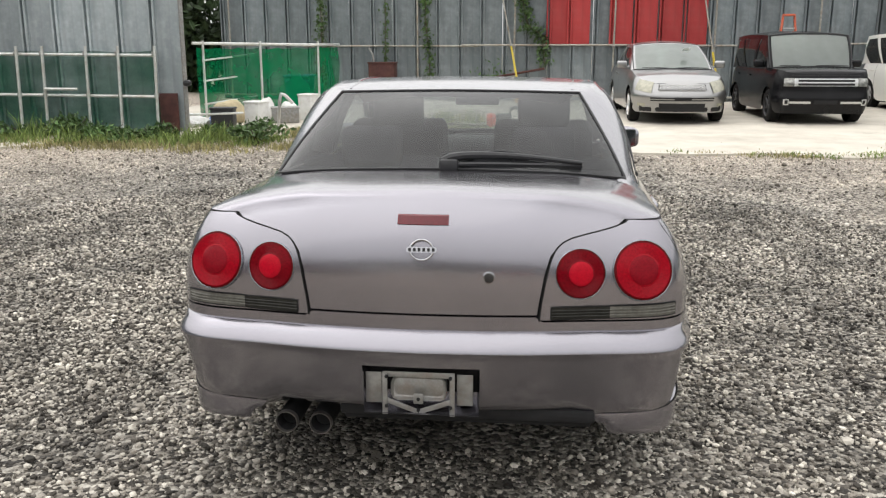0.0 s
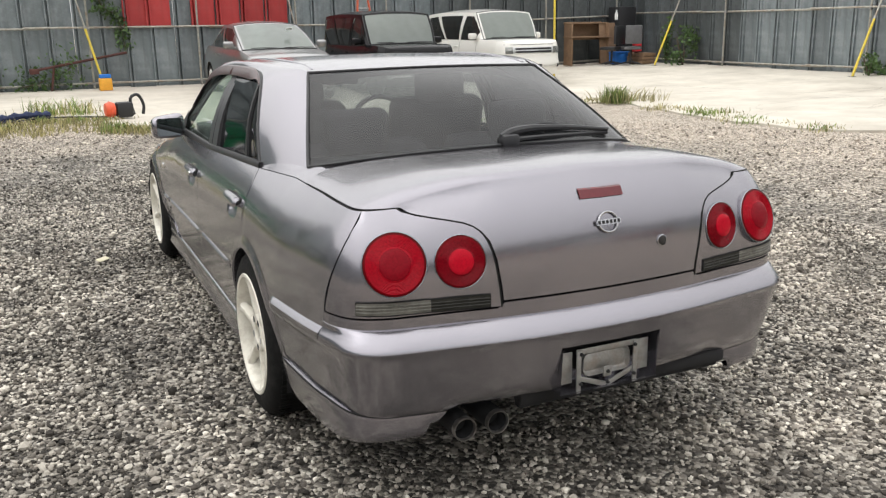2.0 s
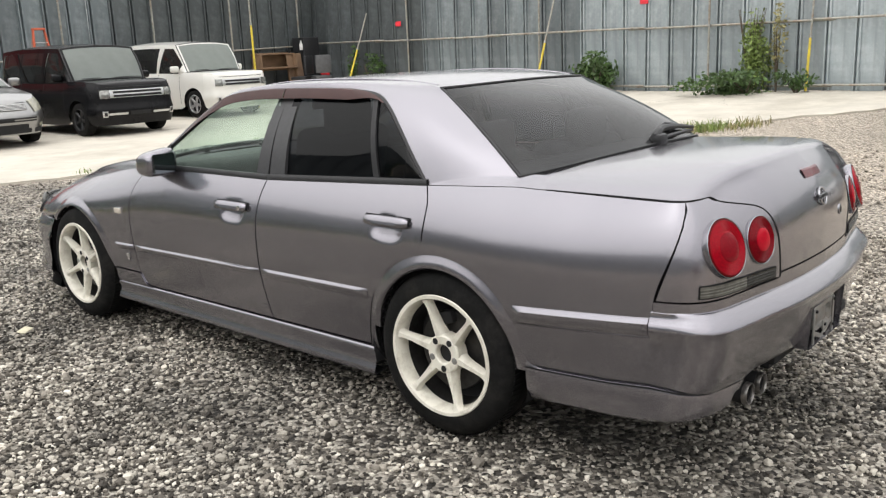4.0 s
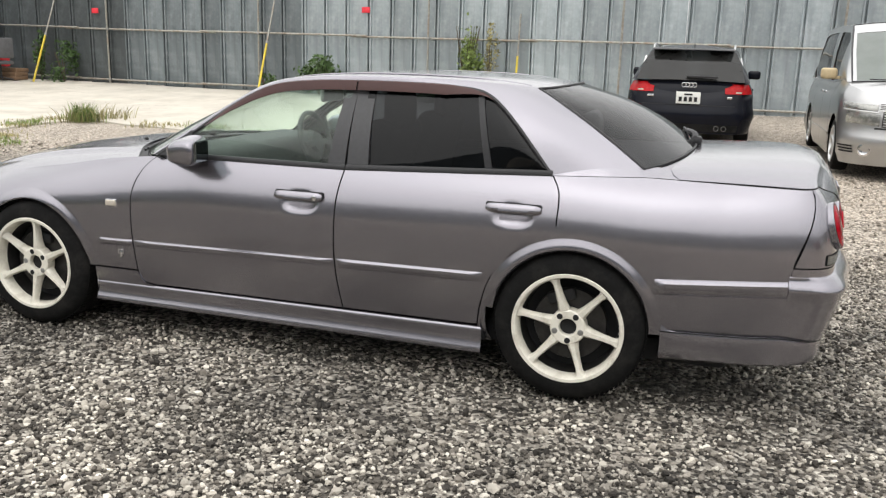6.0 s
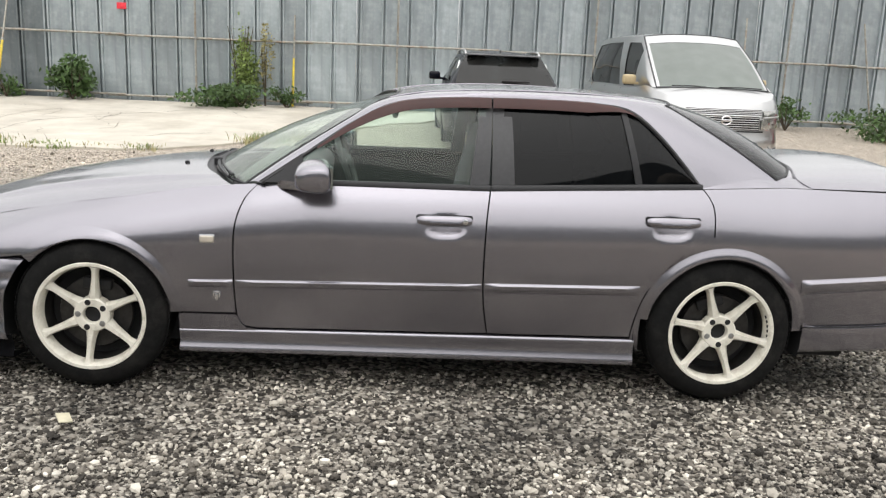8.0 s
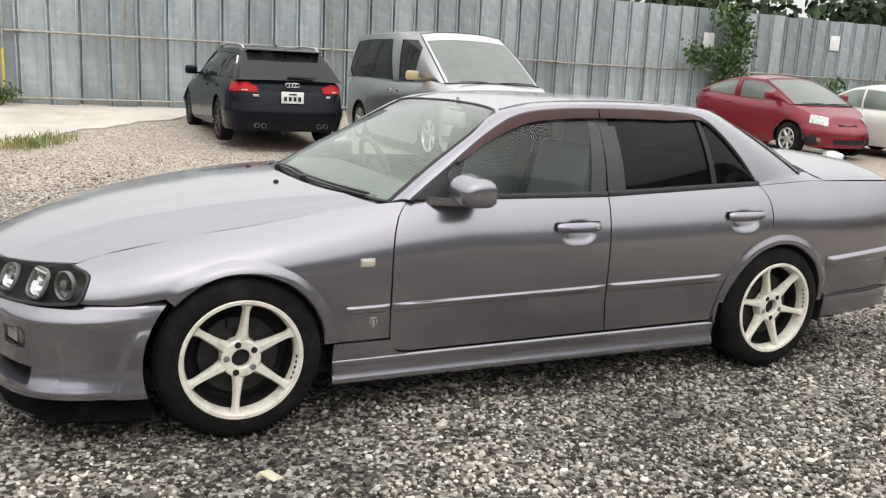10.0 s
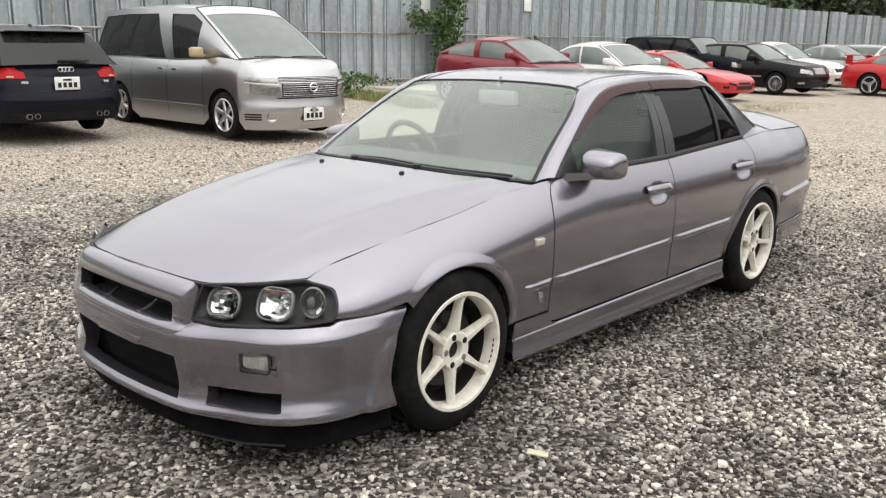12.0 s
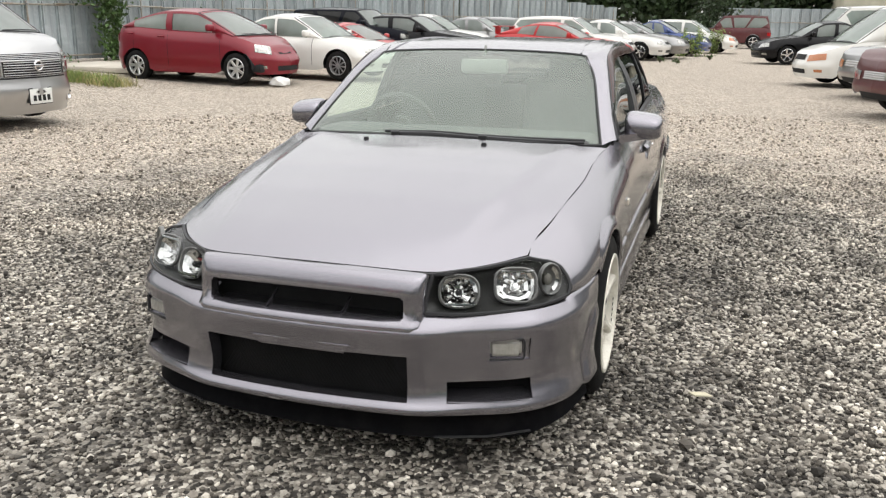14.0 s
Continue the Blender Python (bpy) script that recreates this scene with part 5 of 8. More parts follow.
def seat(name, x, y, w=.50, drop=0.0):
    s = new(name)
    s.parent = car
    bm = bmesh.new()
    box(bm, (w, .52, .16), (x, y, .50), .05, seg=3)
    part("seat_cushion", bm, SEAT, s)
    bm = bmesh.new()
    box(bm, (w, .14, .58 - drop), (x, y - .33, .80 - drop / 2), .05, Matrix.Rotation(radians(14), 4, "X"), seg=3)
    part("backrest", bm, SEAT, s)
    bm = bmesh.new()
    box(bm, (.26, .09, .18), (x, y - .42, 1.13 - drop), .04, seg=3)
    for d in (-.06, .06):
        tube(bm, [(x + d, y - .41, 1.0 - drop), (x + d, y - .42, 1.08 - drop)], .007, 6)
    part("headrest", bm, SEAT, s)


seat("front_seat", .37, .0)
seat("front_seat", -.37, .0)
seat("rear_seat", .36, -.80, .62, .10)
seat("rear_seat", -.36, -.80, .62, .10)
bm = bmesh.new()
box(bm, (1.36, .34, .20), (0, .62, .80), .06, seg=3)
part("dashboard", bm, INTERIOR, car)
bm = bmesh.new()
box(bm, (1.34, .40, .05), (0, -1.50, .93), .02)
part("parcel_shelf", bm, INTERIOR, car)
bm = bmesh.new()
box(bm, (.24, .9, .2), (0, .2, .5), .04)
part("centre_console", bm, INTERIOR, car)
bm = bmesh.new()
pts = [V(.36 + .18 * math.cos(a), .36 + .06 * math.sin(a), .86 + .17 * math.sin(a)) for a in [2 * math.pi * i / 36 for i in range(37)]]
tube(bm, pts, .015, 8, False)
box(bm, (.30, .03, .035), (.36, .36, .86), .01)
lathe(bm, [(0, -.01), (.06, 0), (.06, .03), (0, .04)], 20, Matrix.Translation((.36, .38, .86)) @ pose(0, 0, 0, 70))
part("steering_wheel", bm, INTERIOR, car)
bm = bmesh.new()
box(bm, (.25, .03, .075), (0, .10, 1.165), .014)
tube(bm, [(0, .08, 1.27), (0, .1, 1.22)], .008, 6)
part("inner_mirror", bm, mat("pale_grey_mirror_shell", (.34, .35, .33), .6, noise_scale=30, vary=.1), car)
bm = bmesh.new()
rows = [[V(u * interp(y, [(-1.08, .42), (-.8, .5), (-.3, .52), (.05, .46)]), y, interp(y, [(-1.08, 1.235), (-.8, 1.258), (-.3, 1.262), (.05, 1.225)]) - .03 * abs(u) ** 3) for u in [-1 + .2 * i for i in range(11)]] for y in [-1.08 + 1.13 * j / 8 for j in range(9)]]
add_grid(bm, rows)
part("headliner", bm, mat("grey_headliner", (0.35, 0.35, 0.34), 0.9, noise_scale=50, vary=0.1), car)

# ---- ground ----
GX = [(0, 0), (3, 0), (9.5, .10), (14.2, .30), (60, .32)]
GYF = [(0, 0), (3.5, 0), (9, .06), (11.5, .085), (17, .17), (60, .24)]
GYB = [(0, 0), (5, 0), (14, .08), (40, .10), (90, .14)]
GXL = [(0, 0), (4, 0), (10, .06), (60, .1)]


def ground_z(x, y):
    a = interp(x, GX) if x > 0 else interp(-x, GXL)
    b = interp(y, GYF) if y > 0 else interp(-y, GYB)
    return math.hypot(a, b)


def gravel_material(name, island):
    """Crushed stone: a tone per stone, from dark wet grey to pale, sandier away from the car."""
    m = bpy.data.materials.new(name)
    m.use_nodes = True
    n, l = m.node_tree.nodes, m.node_tree.links
    b = n["Principled BSDF"]
    b.inputs["Roughness"].default_value = 0.85
    co = n.new("ShaderNodeTexCoord").outputs["Object"]
    ramp = n.new("ShaderNodeValToRGB")
    ramp.color_ramp.interpolation = "LINEAR"
    cols = [(0, (.030, .026, .021)), (.2, (.062, .054, .045)), (.42, (.182, .162, .136)), (.66, (.40, .365, .312)), (.86, (.61, .565, .488)), (1, (.80, .75, .66))]
    # the bed's tones are lowered to paint shade into the gaps between stones
    if not island:
        cols = [(p, tuple(c * .72 for c in col)) for p, col in cols]
    el = ramp.color_ramp.elements
    el[0].position, el[1].position = cols[0][0], cols[-1][0]
    el[0].color, el[1].color = (*cols[0][1], 1), (*cols[-1][1], 1)
    for p, c in cols[1:-1]:
        e = el.new(p)
        e.color = (*c, 1)
    if island:
        l.new(n.new("ShaderNodeNewGeometry").outputs["Random Per Island"], ramp.inputs["Fac"])
    else:
        v = n.new("ShaderNodeTexVoronoi")
        v.inputs["Scale"].default_value = 50
        l.new(co, v.inputs["Vector"])
        sp = n.new("ShaderNodeSeparateColor")
        l.new(v.outputs["Color"], sp.inputs["Color"])
        l.new(sp.outputs["Red"], ramp.inputs["Fac"])
        bp = n.new("ShaderNodeBump")
        bp.inputs["Strength"].default_value = 1.0
        bp.inputs["Distance"].default_value = 0.02
        bp.invert = True
        l.new(v.outputs["Distance"], bp.inputs["Height"])
        l.new(bp.outputs["Normal"], b.inputs["Normal"])
    sand = n.new("ShaderNodeValToRGB")
    sand.color_ramp.elements[0].position, sand.color_ramp.elements[1].position = .06, .94
    sand.color_ramp.elements[0].color, sand.color_ramp.elements[1].color = (.155, .128, .100, 1), (.745, .65, .54, 1)
    l.new(ramp.inputs["Fac"].links[0].from_socket, sand.inputs["Fac"])
    # large patches: damp dark stretches and dusty sandy ground further out
    nz = n.new("ShaderNodeTexNoise")
    nz.inputs["Scale"].default_value = 0.55
    nz.inputs["Detail"].default_value = 7
    nz.inputs["Roughness"].default_value = 0.6
    l.new(co, nz.inputs["Vector"])
    ln = n.new("ShaderNodeVectorMath")
    ln.operation = "LENGTH"
    mp = n.new("ShaderNodeMapping")
    mp.inputs["Location"].default_value = (0.8, -1.6, 0)
    l.new(co, mp.inputs["Vector"])
    l.new(mp.outputs["Vector"], ln.inputs[0])
    ad = n.new("ShaderNodeMath")
    ad.operation = "MULTIPLY_ADD"
    ad.inputs[1].default_value = 5.0
    l.new(nz.outputs["Fac"], ad.inputs[0])
    l.new(ln.outputs["Value"], ad.inputs[2])
    mr = n.new("ShaderNodeMapRange")
    mr.inputs["From Min"].default_value, mr.inputs["From Max"].default_value = 6.4, 10.0
    mr.inputs["To Max"].default_value = 0.86
    l.new(ad.outputs["Value"], mr.inputs["Value"])
    mx = n.new("ShaderNodeMix")
    mx.data_type = "RGBA"
    l.new(mr.outputs["Result"], mx.inputs["Factor"])
    l.new(ramp.outputs["Color"], mx.inputs[6])
    l.new(sand.outputs["Color"], mx.inputs[7])
    wet = n.new("ShaderNodeMapRange")
    wet.inputs["From Min"].default_value, wet.inputs["From Max"].default_value = 0.36, 0.62
    wet.inputs["To Min"].default_value, wet.inputs["To Max"].default_value = 0.44, 1.22
    damp = n.new("ShaderNodeTexNoise")
    damp.inputs["Scale"].default_value = 1.15
    damp.inputs["Detail"].default_value = 6
    damp.inputs["Roughness"].default_value = 0.68
    l.new(co, damp.inputs["Vector"])
    l.new(damp.outputs["Fac"], wet.inputs["Value"])
    hs = n.new("ShaderNodeHueSaturation")
    calm = n.new("ShaderNodeMix")
    l.new(mr.outputs["Result"], calm.inputs["Factor"])
    l.new(wet.outputs["Result"], calm.inputs[2])
    calm.inputs[3].default_value = 1.0
    l.new(calm.outputs[0], hs.inputs["Value"])
    l.new(mx.outputs[2], hs.inputs["Color"])
    l.new(hs.outputs["Color"], b.inputs["Base Color"])
    return m


GRAVEL = gravel_material("gravel_bed", False)
STONES = gravel_material("gravel_stones", True)
CONCRETE = mat("pale_concrete", (0.55, 0.51, 0.44), 0.85, noise_scale=1.3, vary=0.14, bump=0.25, bump_scale=60, dirt=(0.33, 0.29, 0.23), dirt_amount=0.55, dirt_scale=0.8)

axis = sorted({*[-240, -170, -120, -90, -70, -55], *range(-45, 46, 1), *[55, 70, 90, 120, 170, 240]})
bm = bmesh.new()
add_grid(bm, [[V(x, y, ground_z(x, y) - .016) for x in axis] for y in axis])
tagged(part("ground", bm, GRAVEL), "grey crushed gravel yard turning sandy further out", "ground", kind="structure")

# loose stones lying on the bed
rng = np.random.default_rng(5)
ico = bmesh.new()
bmesh.ops.create_icosphere(ico, subdivisions=1, radius=1)
ico.verts.ensure_lookup_table()
ICO_V = np.array([v.co[:] for v in ico.verts])
ICO_F = np.array([[v.index for v in f.verts] for f in sorted(ico.faces, key=lambda f: -f.calc_center_median().z)[:15]])
ico.free()


def stones(name, count, where, size, material, label):
    """A scatter of count stones; where(n) gives n places on the plan."""
    xy = where(count)
    s = size[0] * np.exp(rng.normal(0, size[1], count))
    sc = s[:, None] * rng.uniform(.65, 1.2, (count, 3)) * np.array([1, 1, .74])
    ang = rng.uniform(0, 2 * np.pi, count)
    jit = rng.uniform(.76, 1.2, (count, 12, 1))
    v = ICO_V[None] * jit * sc[:, None, :]
    tilt = rng.normal(0, .35, count)
    c, sn = np.cos(tilt)[:, None], np.sin(tilt)[:, None]
    v = np.stack([v[..., 0], v[..., 1] * c - v[..., 2] * sn, v[..., 1] * sn + v[..., 2] * c], -1)
    c, sn = np.cos(ang)[:, None], np.sin(ang)[:, None]
    v = np.stack([v[..., 0] * c - v[..., 1] * sn, v[..., 0] * sn + v[..., 1] * c, v[..., 2]], -1)
    z = np.array([ground_z(x, y) for x, y in xy]) - .016 + sc[:, 2] * rng.uniform(.35, 1.15, count)
    v += np.concatenate([xy, z[:, None]], 1)[:, None, :]
    f = (ICO_F[None] + 12 * np.arange(count)[:, None, None]).reshape(-1, 3)
    me = bpy.data.meshes.new(name)
    me.vertices.add(count * 12)
    me.vertices.foreach_set("co", v.reshape(-1).astype(np.float32))
    me.loops.add(len(f) * 3)
    me.loops.foreach_set("vertex_index", f.reshape(-1).astype(np.int32))
    me.polygons.add(len(f))
    me.polygons.foreach_set("loop_start", np.arange(0, len(f) * 3, 3, dtype=np.int32))
    me.update()
    me.validate()
    me.polygons.foreach_set("use_smooth", np.zeros(len(me.polygons), bool))
    me.materials.append(material)
    return tagged(new(name, me), label, "gravel", kind="stuff")


def disc(r0, r1, cx=-.6, cy=0):
    def f(n):
        r = np.sqrt(rng.uniform(r0 * r0, r1 * r1, n))
        a = rng.uniform(0, 2 * np.pi, n)
        p = np.stack([cx + r * np.cos(a), cy + 1.12 * r * np.sin(a)], 1)
        under = (np.abs(p[:, 0]) < .55) & (np.abs(p[:, 1]) < 1.9)
        p[under, 0] -= 1.9
        return p
    return f


stones("gravel_stones", 121000, disc(0, 4.3), (.0080, .33), STONES, "loose grey crushed stones covering the yard")
stones("outer_gravel_stones", 40000, disc(4.3, 8.6), (.0105, .36), STONES, "loose dusty stones on the outer yard")

# concrete apron with a ragged edge
EDGE = [(-7.5, 6.6), (-6.4, 8.0), (-5.0, 9.2), (-3.3, 10.6), (-2.0, 11.4), (-.6, 9.6), (.6, 8.0), (1.8, 7.15), (3.4, 7.25), (4.8, 6.95), (5.8, 8.2), (7.8, 8.3), (7.7, 7.3), (7.45, 5.4), (7.45, 4.1), (7.8, 3.2), (9.4, 2.1), (11.1, 1.1), (13.0, -.6), (14.8, -1.2)]
edge = curve([(x, y, 0) for x, y in EDGE], 150)
bm = bmesh.new()
rows = []
for k in range(15):
    t = (k / 14) ** 1.3
    row = []
    for i, p in enumerate(edge):
        w = .13 * noise.noise((p.x * 1.7, p.y * 1.7, 3)) + .05 * noise.noise((p.x * 6, p.y * 6, 1))
        far = V(lerp(-7.5, 14.85, i / 105), 17.05, 0) if i < 105 else V(14.85, lerp(17.05, -1.2, (i - 105) / 45), 0)
        q = p.lerp(far, t) + V(w, w, 0) * (1 - t)
        row.append(V(q.x, q.y, ground_z(q.x, q.y) + (.018 if k else -.03) + .006 * noise.noise((q.x * .6, q.y * .6, 0))))
    rows.append(row)
rows.insert(1, [V(p.x, p.y, ground_z(p.x, p.y) + .014) for p in rows[0]])
add_grid(bm, rows)
tagged(part("concrete_apron", bm, CONCRETE), "pale worn concrete apron with ragged weedy edge", "concrete slab", kind="structure")
bm = bmesh.new()
for k in range(34):
    x0, y0 = rng.uniform(-1, 13.5), rng.uniform(9.6, 14)
    if k > 14:
        x0, y0 = rng.uniform(9.5, 13.5), rng.uniform(3, 9)
    pts, a = [], rng.uniform(0, 6.28)
    for i in range(10 if k % 3 else 4):
        pts.append(V(x0, y0, ground_z(x0, y0) + .0235))
        a += rng.normal(0, .35)
        x0, y0 = x0 + .25 * math.cos(a), y0 + .25 * math.sin(a)
    ribbon(bm, [p + V(.012, 0, 0) for p in pts], [p - V(0, .012, 0) for p in pts], n=1)
tagged(part("concrete_crack", bm, mat("dark_crack", (.12, .11, .09), .9, noise_scale=20, vary=.3)), "dark cracks across the concrete", "crack", kind="stuff")

# ---- fences ----
def sheet_material(name, base, stain=(.46, .49, .5), streak=(.12, .13, .13)):
    """Weathered galvanised sheet: a tone per panel, pale blooms and dark vertical streaks."""
    m = mat(name, base, .52, .25, noise_scale=1.1, vary=.16, dirt=stain, dirt_amount=.6, dirt_scale=1.6, rand=.2)
    n, l = m.node_tree.nodes, m.node_tree.links
    b = n["Principled BSDF"]
    src = b.inputs["Base Color"].links[0].from_socket
    co = n.new("ShaderNodeTexCoord").outputs["Object"]
    mp = n.new("ShaderNodeMapping")
    mp.inputs["Scale"].default_value = (9, 9, .35)
    l.new(co, mp.inputs["Vector"])
    t = n.new("ShaderNodeTexNoise")
    t.inputs["Scale"].default_value = 1.0
    t.inputs["Detail"].default_value = 5
    l.new(mp.outputs["Vector"], t.inputs["Vector"])
    r = n.new("ShaderNodeMapRange")
    r.inputs["From Min"].default_value, r.inputs["From Max"].default_value = .5, .75
    r.inputs["To Max"].default_value = .3
    l.new(t.outputs["Fac"], r.inputs["Value"])
    x = n.new("ShaderNodeMix")
    x.data_type = "RGBA"
    l.new(r.outputs["Result"], x.inputs["Factor"])
    l.new(src, x.inputs[6])
    x.inputs[7].default_value = (*streak, 1)
    l.new(x.outputs[2], b.inputs["Base Color"])
    return m


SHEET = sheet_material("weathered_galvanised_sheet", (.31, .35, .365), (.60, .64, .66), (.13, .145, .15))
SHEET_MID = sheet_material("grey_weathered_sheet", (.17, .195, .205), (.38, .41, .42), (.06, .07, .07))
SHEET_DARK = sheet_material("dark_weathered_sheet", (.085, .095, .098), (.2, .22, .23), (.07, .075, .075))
SHEET_RED = sheet_material("faded_red_sheet", (.36, .04, .04), (.4, .09, .08), (.2, .03, .03))
PIPE = mat("scaffold_pipe", (.36, .35, .31), .5, .5, noise_scale=14, vary=.25, dirt=(.24, .14, .08), dirt_amount=.7, dirt_scale=5)
PIPE_WHITE = mat("pale_scaffold_pipe", (.62, .63, .61), .4, .4, noise_scale=14, vary=.15, dirt=(.3, .22, .14), dirt_amount=.5, dirt_scale=6)
YELLOW = mat("yellow_pole_paint", (.68, .52, .05), .45, noise_scale=16, vary=.15, dirt=(.35, .3, .2), dirt_amount=.5, dirt_scale=7)
PANEL_W = .55


def panel_mesh(h, mt):
    """One fence sheet: a flat pan with a deep folded rib at its edge. Local x along the fence, y toward the yard."""
    bm = bmesh.new()
    prof = [(0, 0), (.02, .004), (.22, .0), (.425, .0), (.432, .050), (.452, .055), (.466, .055), (.474, -.045), (.506, -.045), (.514, .050), (.538, .052), (.546, .05), (.55, 0)]
    zs_ = [0, .02, h * .33, h * .66, h]
    rows = [[V(x, y + .006 * math.sin(z * 2.1 + x * 9), z) for x, y in prof] for z in zs_]
    add_grid(bm, rows)
    back = [[V(p.x, p.y - .012, p.z) for p in r_] for r_ in (rows[0], rows[-1])]
    add_grid(bm, [rows[-1], back[1]])
    add_grid(bm, back)
    return mesh_of("panel", bm, mt, 30)


PANELS = {}


def fence_run(name, label, a, b, height, mt, z_of, rail_z, post_step, pick=None, rails=True, low=True):
    """A run of fence sheets from a to b on the plan; the yard lies on the left of the way from a to b."""
    a, b = V(*a, 0), V(*b, 0)
    d = (b - a).normalized()
    n = round((b - a).length / PANEL_W)
    ang = math.degrees(math.atan2(d.y, d.x))
    holder = thing(name, label, "fence", kind="structure")
    for i in range(n):
        p = a + d * (i * PANEL_W)
        h = height(i / n) if callable(height) else height
        mt_i = pick(i, p) if pick else mt
        key = (round(h, 1), mt_i.name)
        if key not in PANELS:
            PANELS[key] = panel_mesh(key[0], mt_i)
        ob = new("panel", PANELS[key])
        ob.parent = holder
        ob.matrix_world = pose(p.x, p.y, z_of(p.x, p.y) + .03 + rng.uniform(-.03, .01), rng.uniform(-.4, .4), rng.uniform(-.25, .25), ang)
    nrm = V(-d.y, d.x, 0)
    if rails:
        for rz, off in ((rail_z, .085), (.12, .085)) if low else ((rail_z, .085),):
            k = 0
            L = (b - a).length
            s = 0.0
            while s < L - .5:
                e = min(L, s + 4.0 + .4)
                p, q = a + d * s + nrm * (off + .05 * (k % 2)), a + d * e + nrm * (off + .05 * (k % 2))
                bm = bmesh.new()
                tube(bm, [V(p.x, p.y, z_of(p.x, p.y) + rz + .02 * (k % 2)), V(q.x, q.y, z_of(q.x, q.y) + rz + .02 * (k % 2))], .024, 8)
                part("rail", bm, PIPE, holder)
                s += 4.0
                k += 1
        s = .7
        while s < (b - a).length:
            p = a + d * s + nrm * .14
            z0 = z_of(p.x, p.y)
            bm = bmesh.new()
            tube(bm, [V(p.x, p.y, z0 - .05), V(p.x + rng.normal(0, .015), p.y, z0 + (height(s / (b - a).length) if callable(height) else height) - .05)], .024, 8)
            part("post", bm, PIPE, holder)
            bm = bmesh.new()
            box(bm, (.07, .07, .06), (p.x, p.y, z0 + rail_z), .01)
            box(bm, (.07, .07, .06), (p.x, p.y, z0 + .12), .01)
            part("clamp", bm, STEEL, holder)
            s += post_step
    return holder


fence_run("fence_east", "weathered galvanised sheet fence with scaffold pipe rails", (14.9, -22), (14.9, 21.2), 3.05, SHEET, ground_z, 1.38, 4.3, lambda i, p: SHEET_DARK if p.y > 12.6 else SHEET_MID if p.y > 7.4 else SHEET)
fence_run("fence_far", "long weathered sheet fence stepping down behind parked cars", (5.6, -52), (11.4, -37), lambda t: lerp(2.1, 2.8, t), SHEET, lambda x, y: .2, 1.4, 2.6)
fence_run("fence_far_bend", "weathered sheet fence with bent pipe struts", (11.4, -37), (14.9, -22.2), lambda t: lerp(2.8, 3.0, t), SHEET, ground_z, 1.4, 2.6)


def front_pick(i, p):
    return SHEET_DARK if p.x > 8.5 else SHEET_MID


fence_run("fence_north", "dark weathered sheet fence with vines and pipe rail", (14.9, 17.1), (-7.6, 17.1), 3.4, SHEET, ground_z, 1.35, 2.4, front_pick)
red = thing("red_cladding", "faded red sheet cladding fixed above the fence rail", "cladding", kind="structure")
for x0, x1 in ((.62, 1.62), (2.05, 4.4)):
    n_ = max(1, round((x1 - x0) / .55))
    for i in range(n_):
        key = ("red", round((x1 - x0) / n_, 2))
        if key not in PANELS:
            PANELS[key] = panel_mesh(1.75, SHEET_RED)
        ob = new("panel", PANELS[key])
        ob.parent = red
        ob.matrix_world = pose(x1 - i * (x1 - x0) / n_, 17.02, ground_z(2, 17.0) + 1.38, 0, 0, 180)
fence_run("fence_shed", "grey ribbed sheet wall behind pipe scaffolding", (-5.45, 9.15), (-15.35, 9.15), 3.6, SHEET, ground_z, 1.35, 30, rails=False)
# added out of view on the west, tall enough to darken the sedan's low reflections
fence_run("unseen_west_wall", "unseen sheet wall added to darken reflections on the sedan", (-14, 20), (-14, -30), 4.4, SHEET_MID, ground_z, 1.4, 6)
fence_run("fence_far_south", "pale ribbed sheet fence at the yard's far end", (-9.5, -52), (-.9, -52), 2.0, SHEET, lambda x, y: .3, 1.2, 6)

# leaning yellow support poles
def prop(base, top, split=.55, low=YELLOW, high=PIPE):
    b, t = V(*base), V(*top)
    p = thing("support_pole", "leaning pipe prop, yellow below and bare steel above", "pole", group="fence props")
    m = b.lerp(t, split)
    part("lower_tube", tube(bmesh.new(), [b, m], .026, 10), low, p)
    part("upper_tube", tube(bmesh.new(), [m, t], .02, 10), high, p)
    part("collar", tube(bmesh.new(), [m - (t - b).normalized() * .03, m + (t - b).normalized() * .03], .034, 10), STEEL, p)
    part("foot_plate", box(bmesh.new(), (.12, .12, .012), (b.x, b.y, b.z + .004), .003), STEEL, p)


for bx, by, tx, ty, tz in ((13.85, 14.7, 14.72, 14.6, 2.5), (13.82, 8.32, 14.75, 8.35, 2.45), (14.6, 2.42, 14.78, 2.4, 2.25)):
    prop((bx, by, ground_z(bx, by) + .02), (tx, ty, tz))
prop((.0, 16.5, ground_z(0, 16.5) + .02), (-.55, 16.95, 2.9), .5)
prop((4.7, 16.4, ground_z(4.7, 16.4) + .02), (4.25, 16.95, 2.9), .45)
prop((10.15, 13.9, ground_z(10.15, 13.9) + .02), (10.15, 13.95, 3.4), .62)
prop((14.2, -10.2, ground_z(14, -10.2) + .02), (14.5, -9.9, 2.6), .1, PIPE, PIPE)
prop((14.1, -7.2, ground_z(14, -7.2) + .02), (14.5, -7.3, 2.6), .1, PIPE, PIPE)
# small red tags on the sheets
for y, z in ((13.5, 2.15), (6.05, 2.28)):
    bm = bmesh.new()
    box(bm, (.012, .2, .13), (14.83, y, z), .003)
    tag = part("wall_tag", bm, mat("red_tag", (.75, .04, .06), .5, noise_scale=20, vary=.15))
    tagged(tag, "small red tag on the sheet fence", "tag", "fence tags")
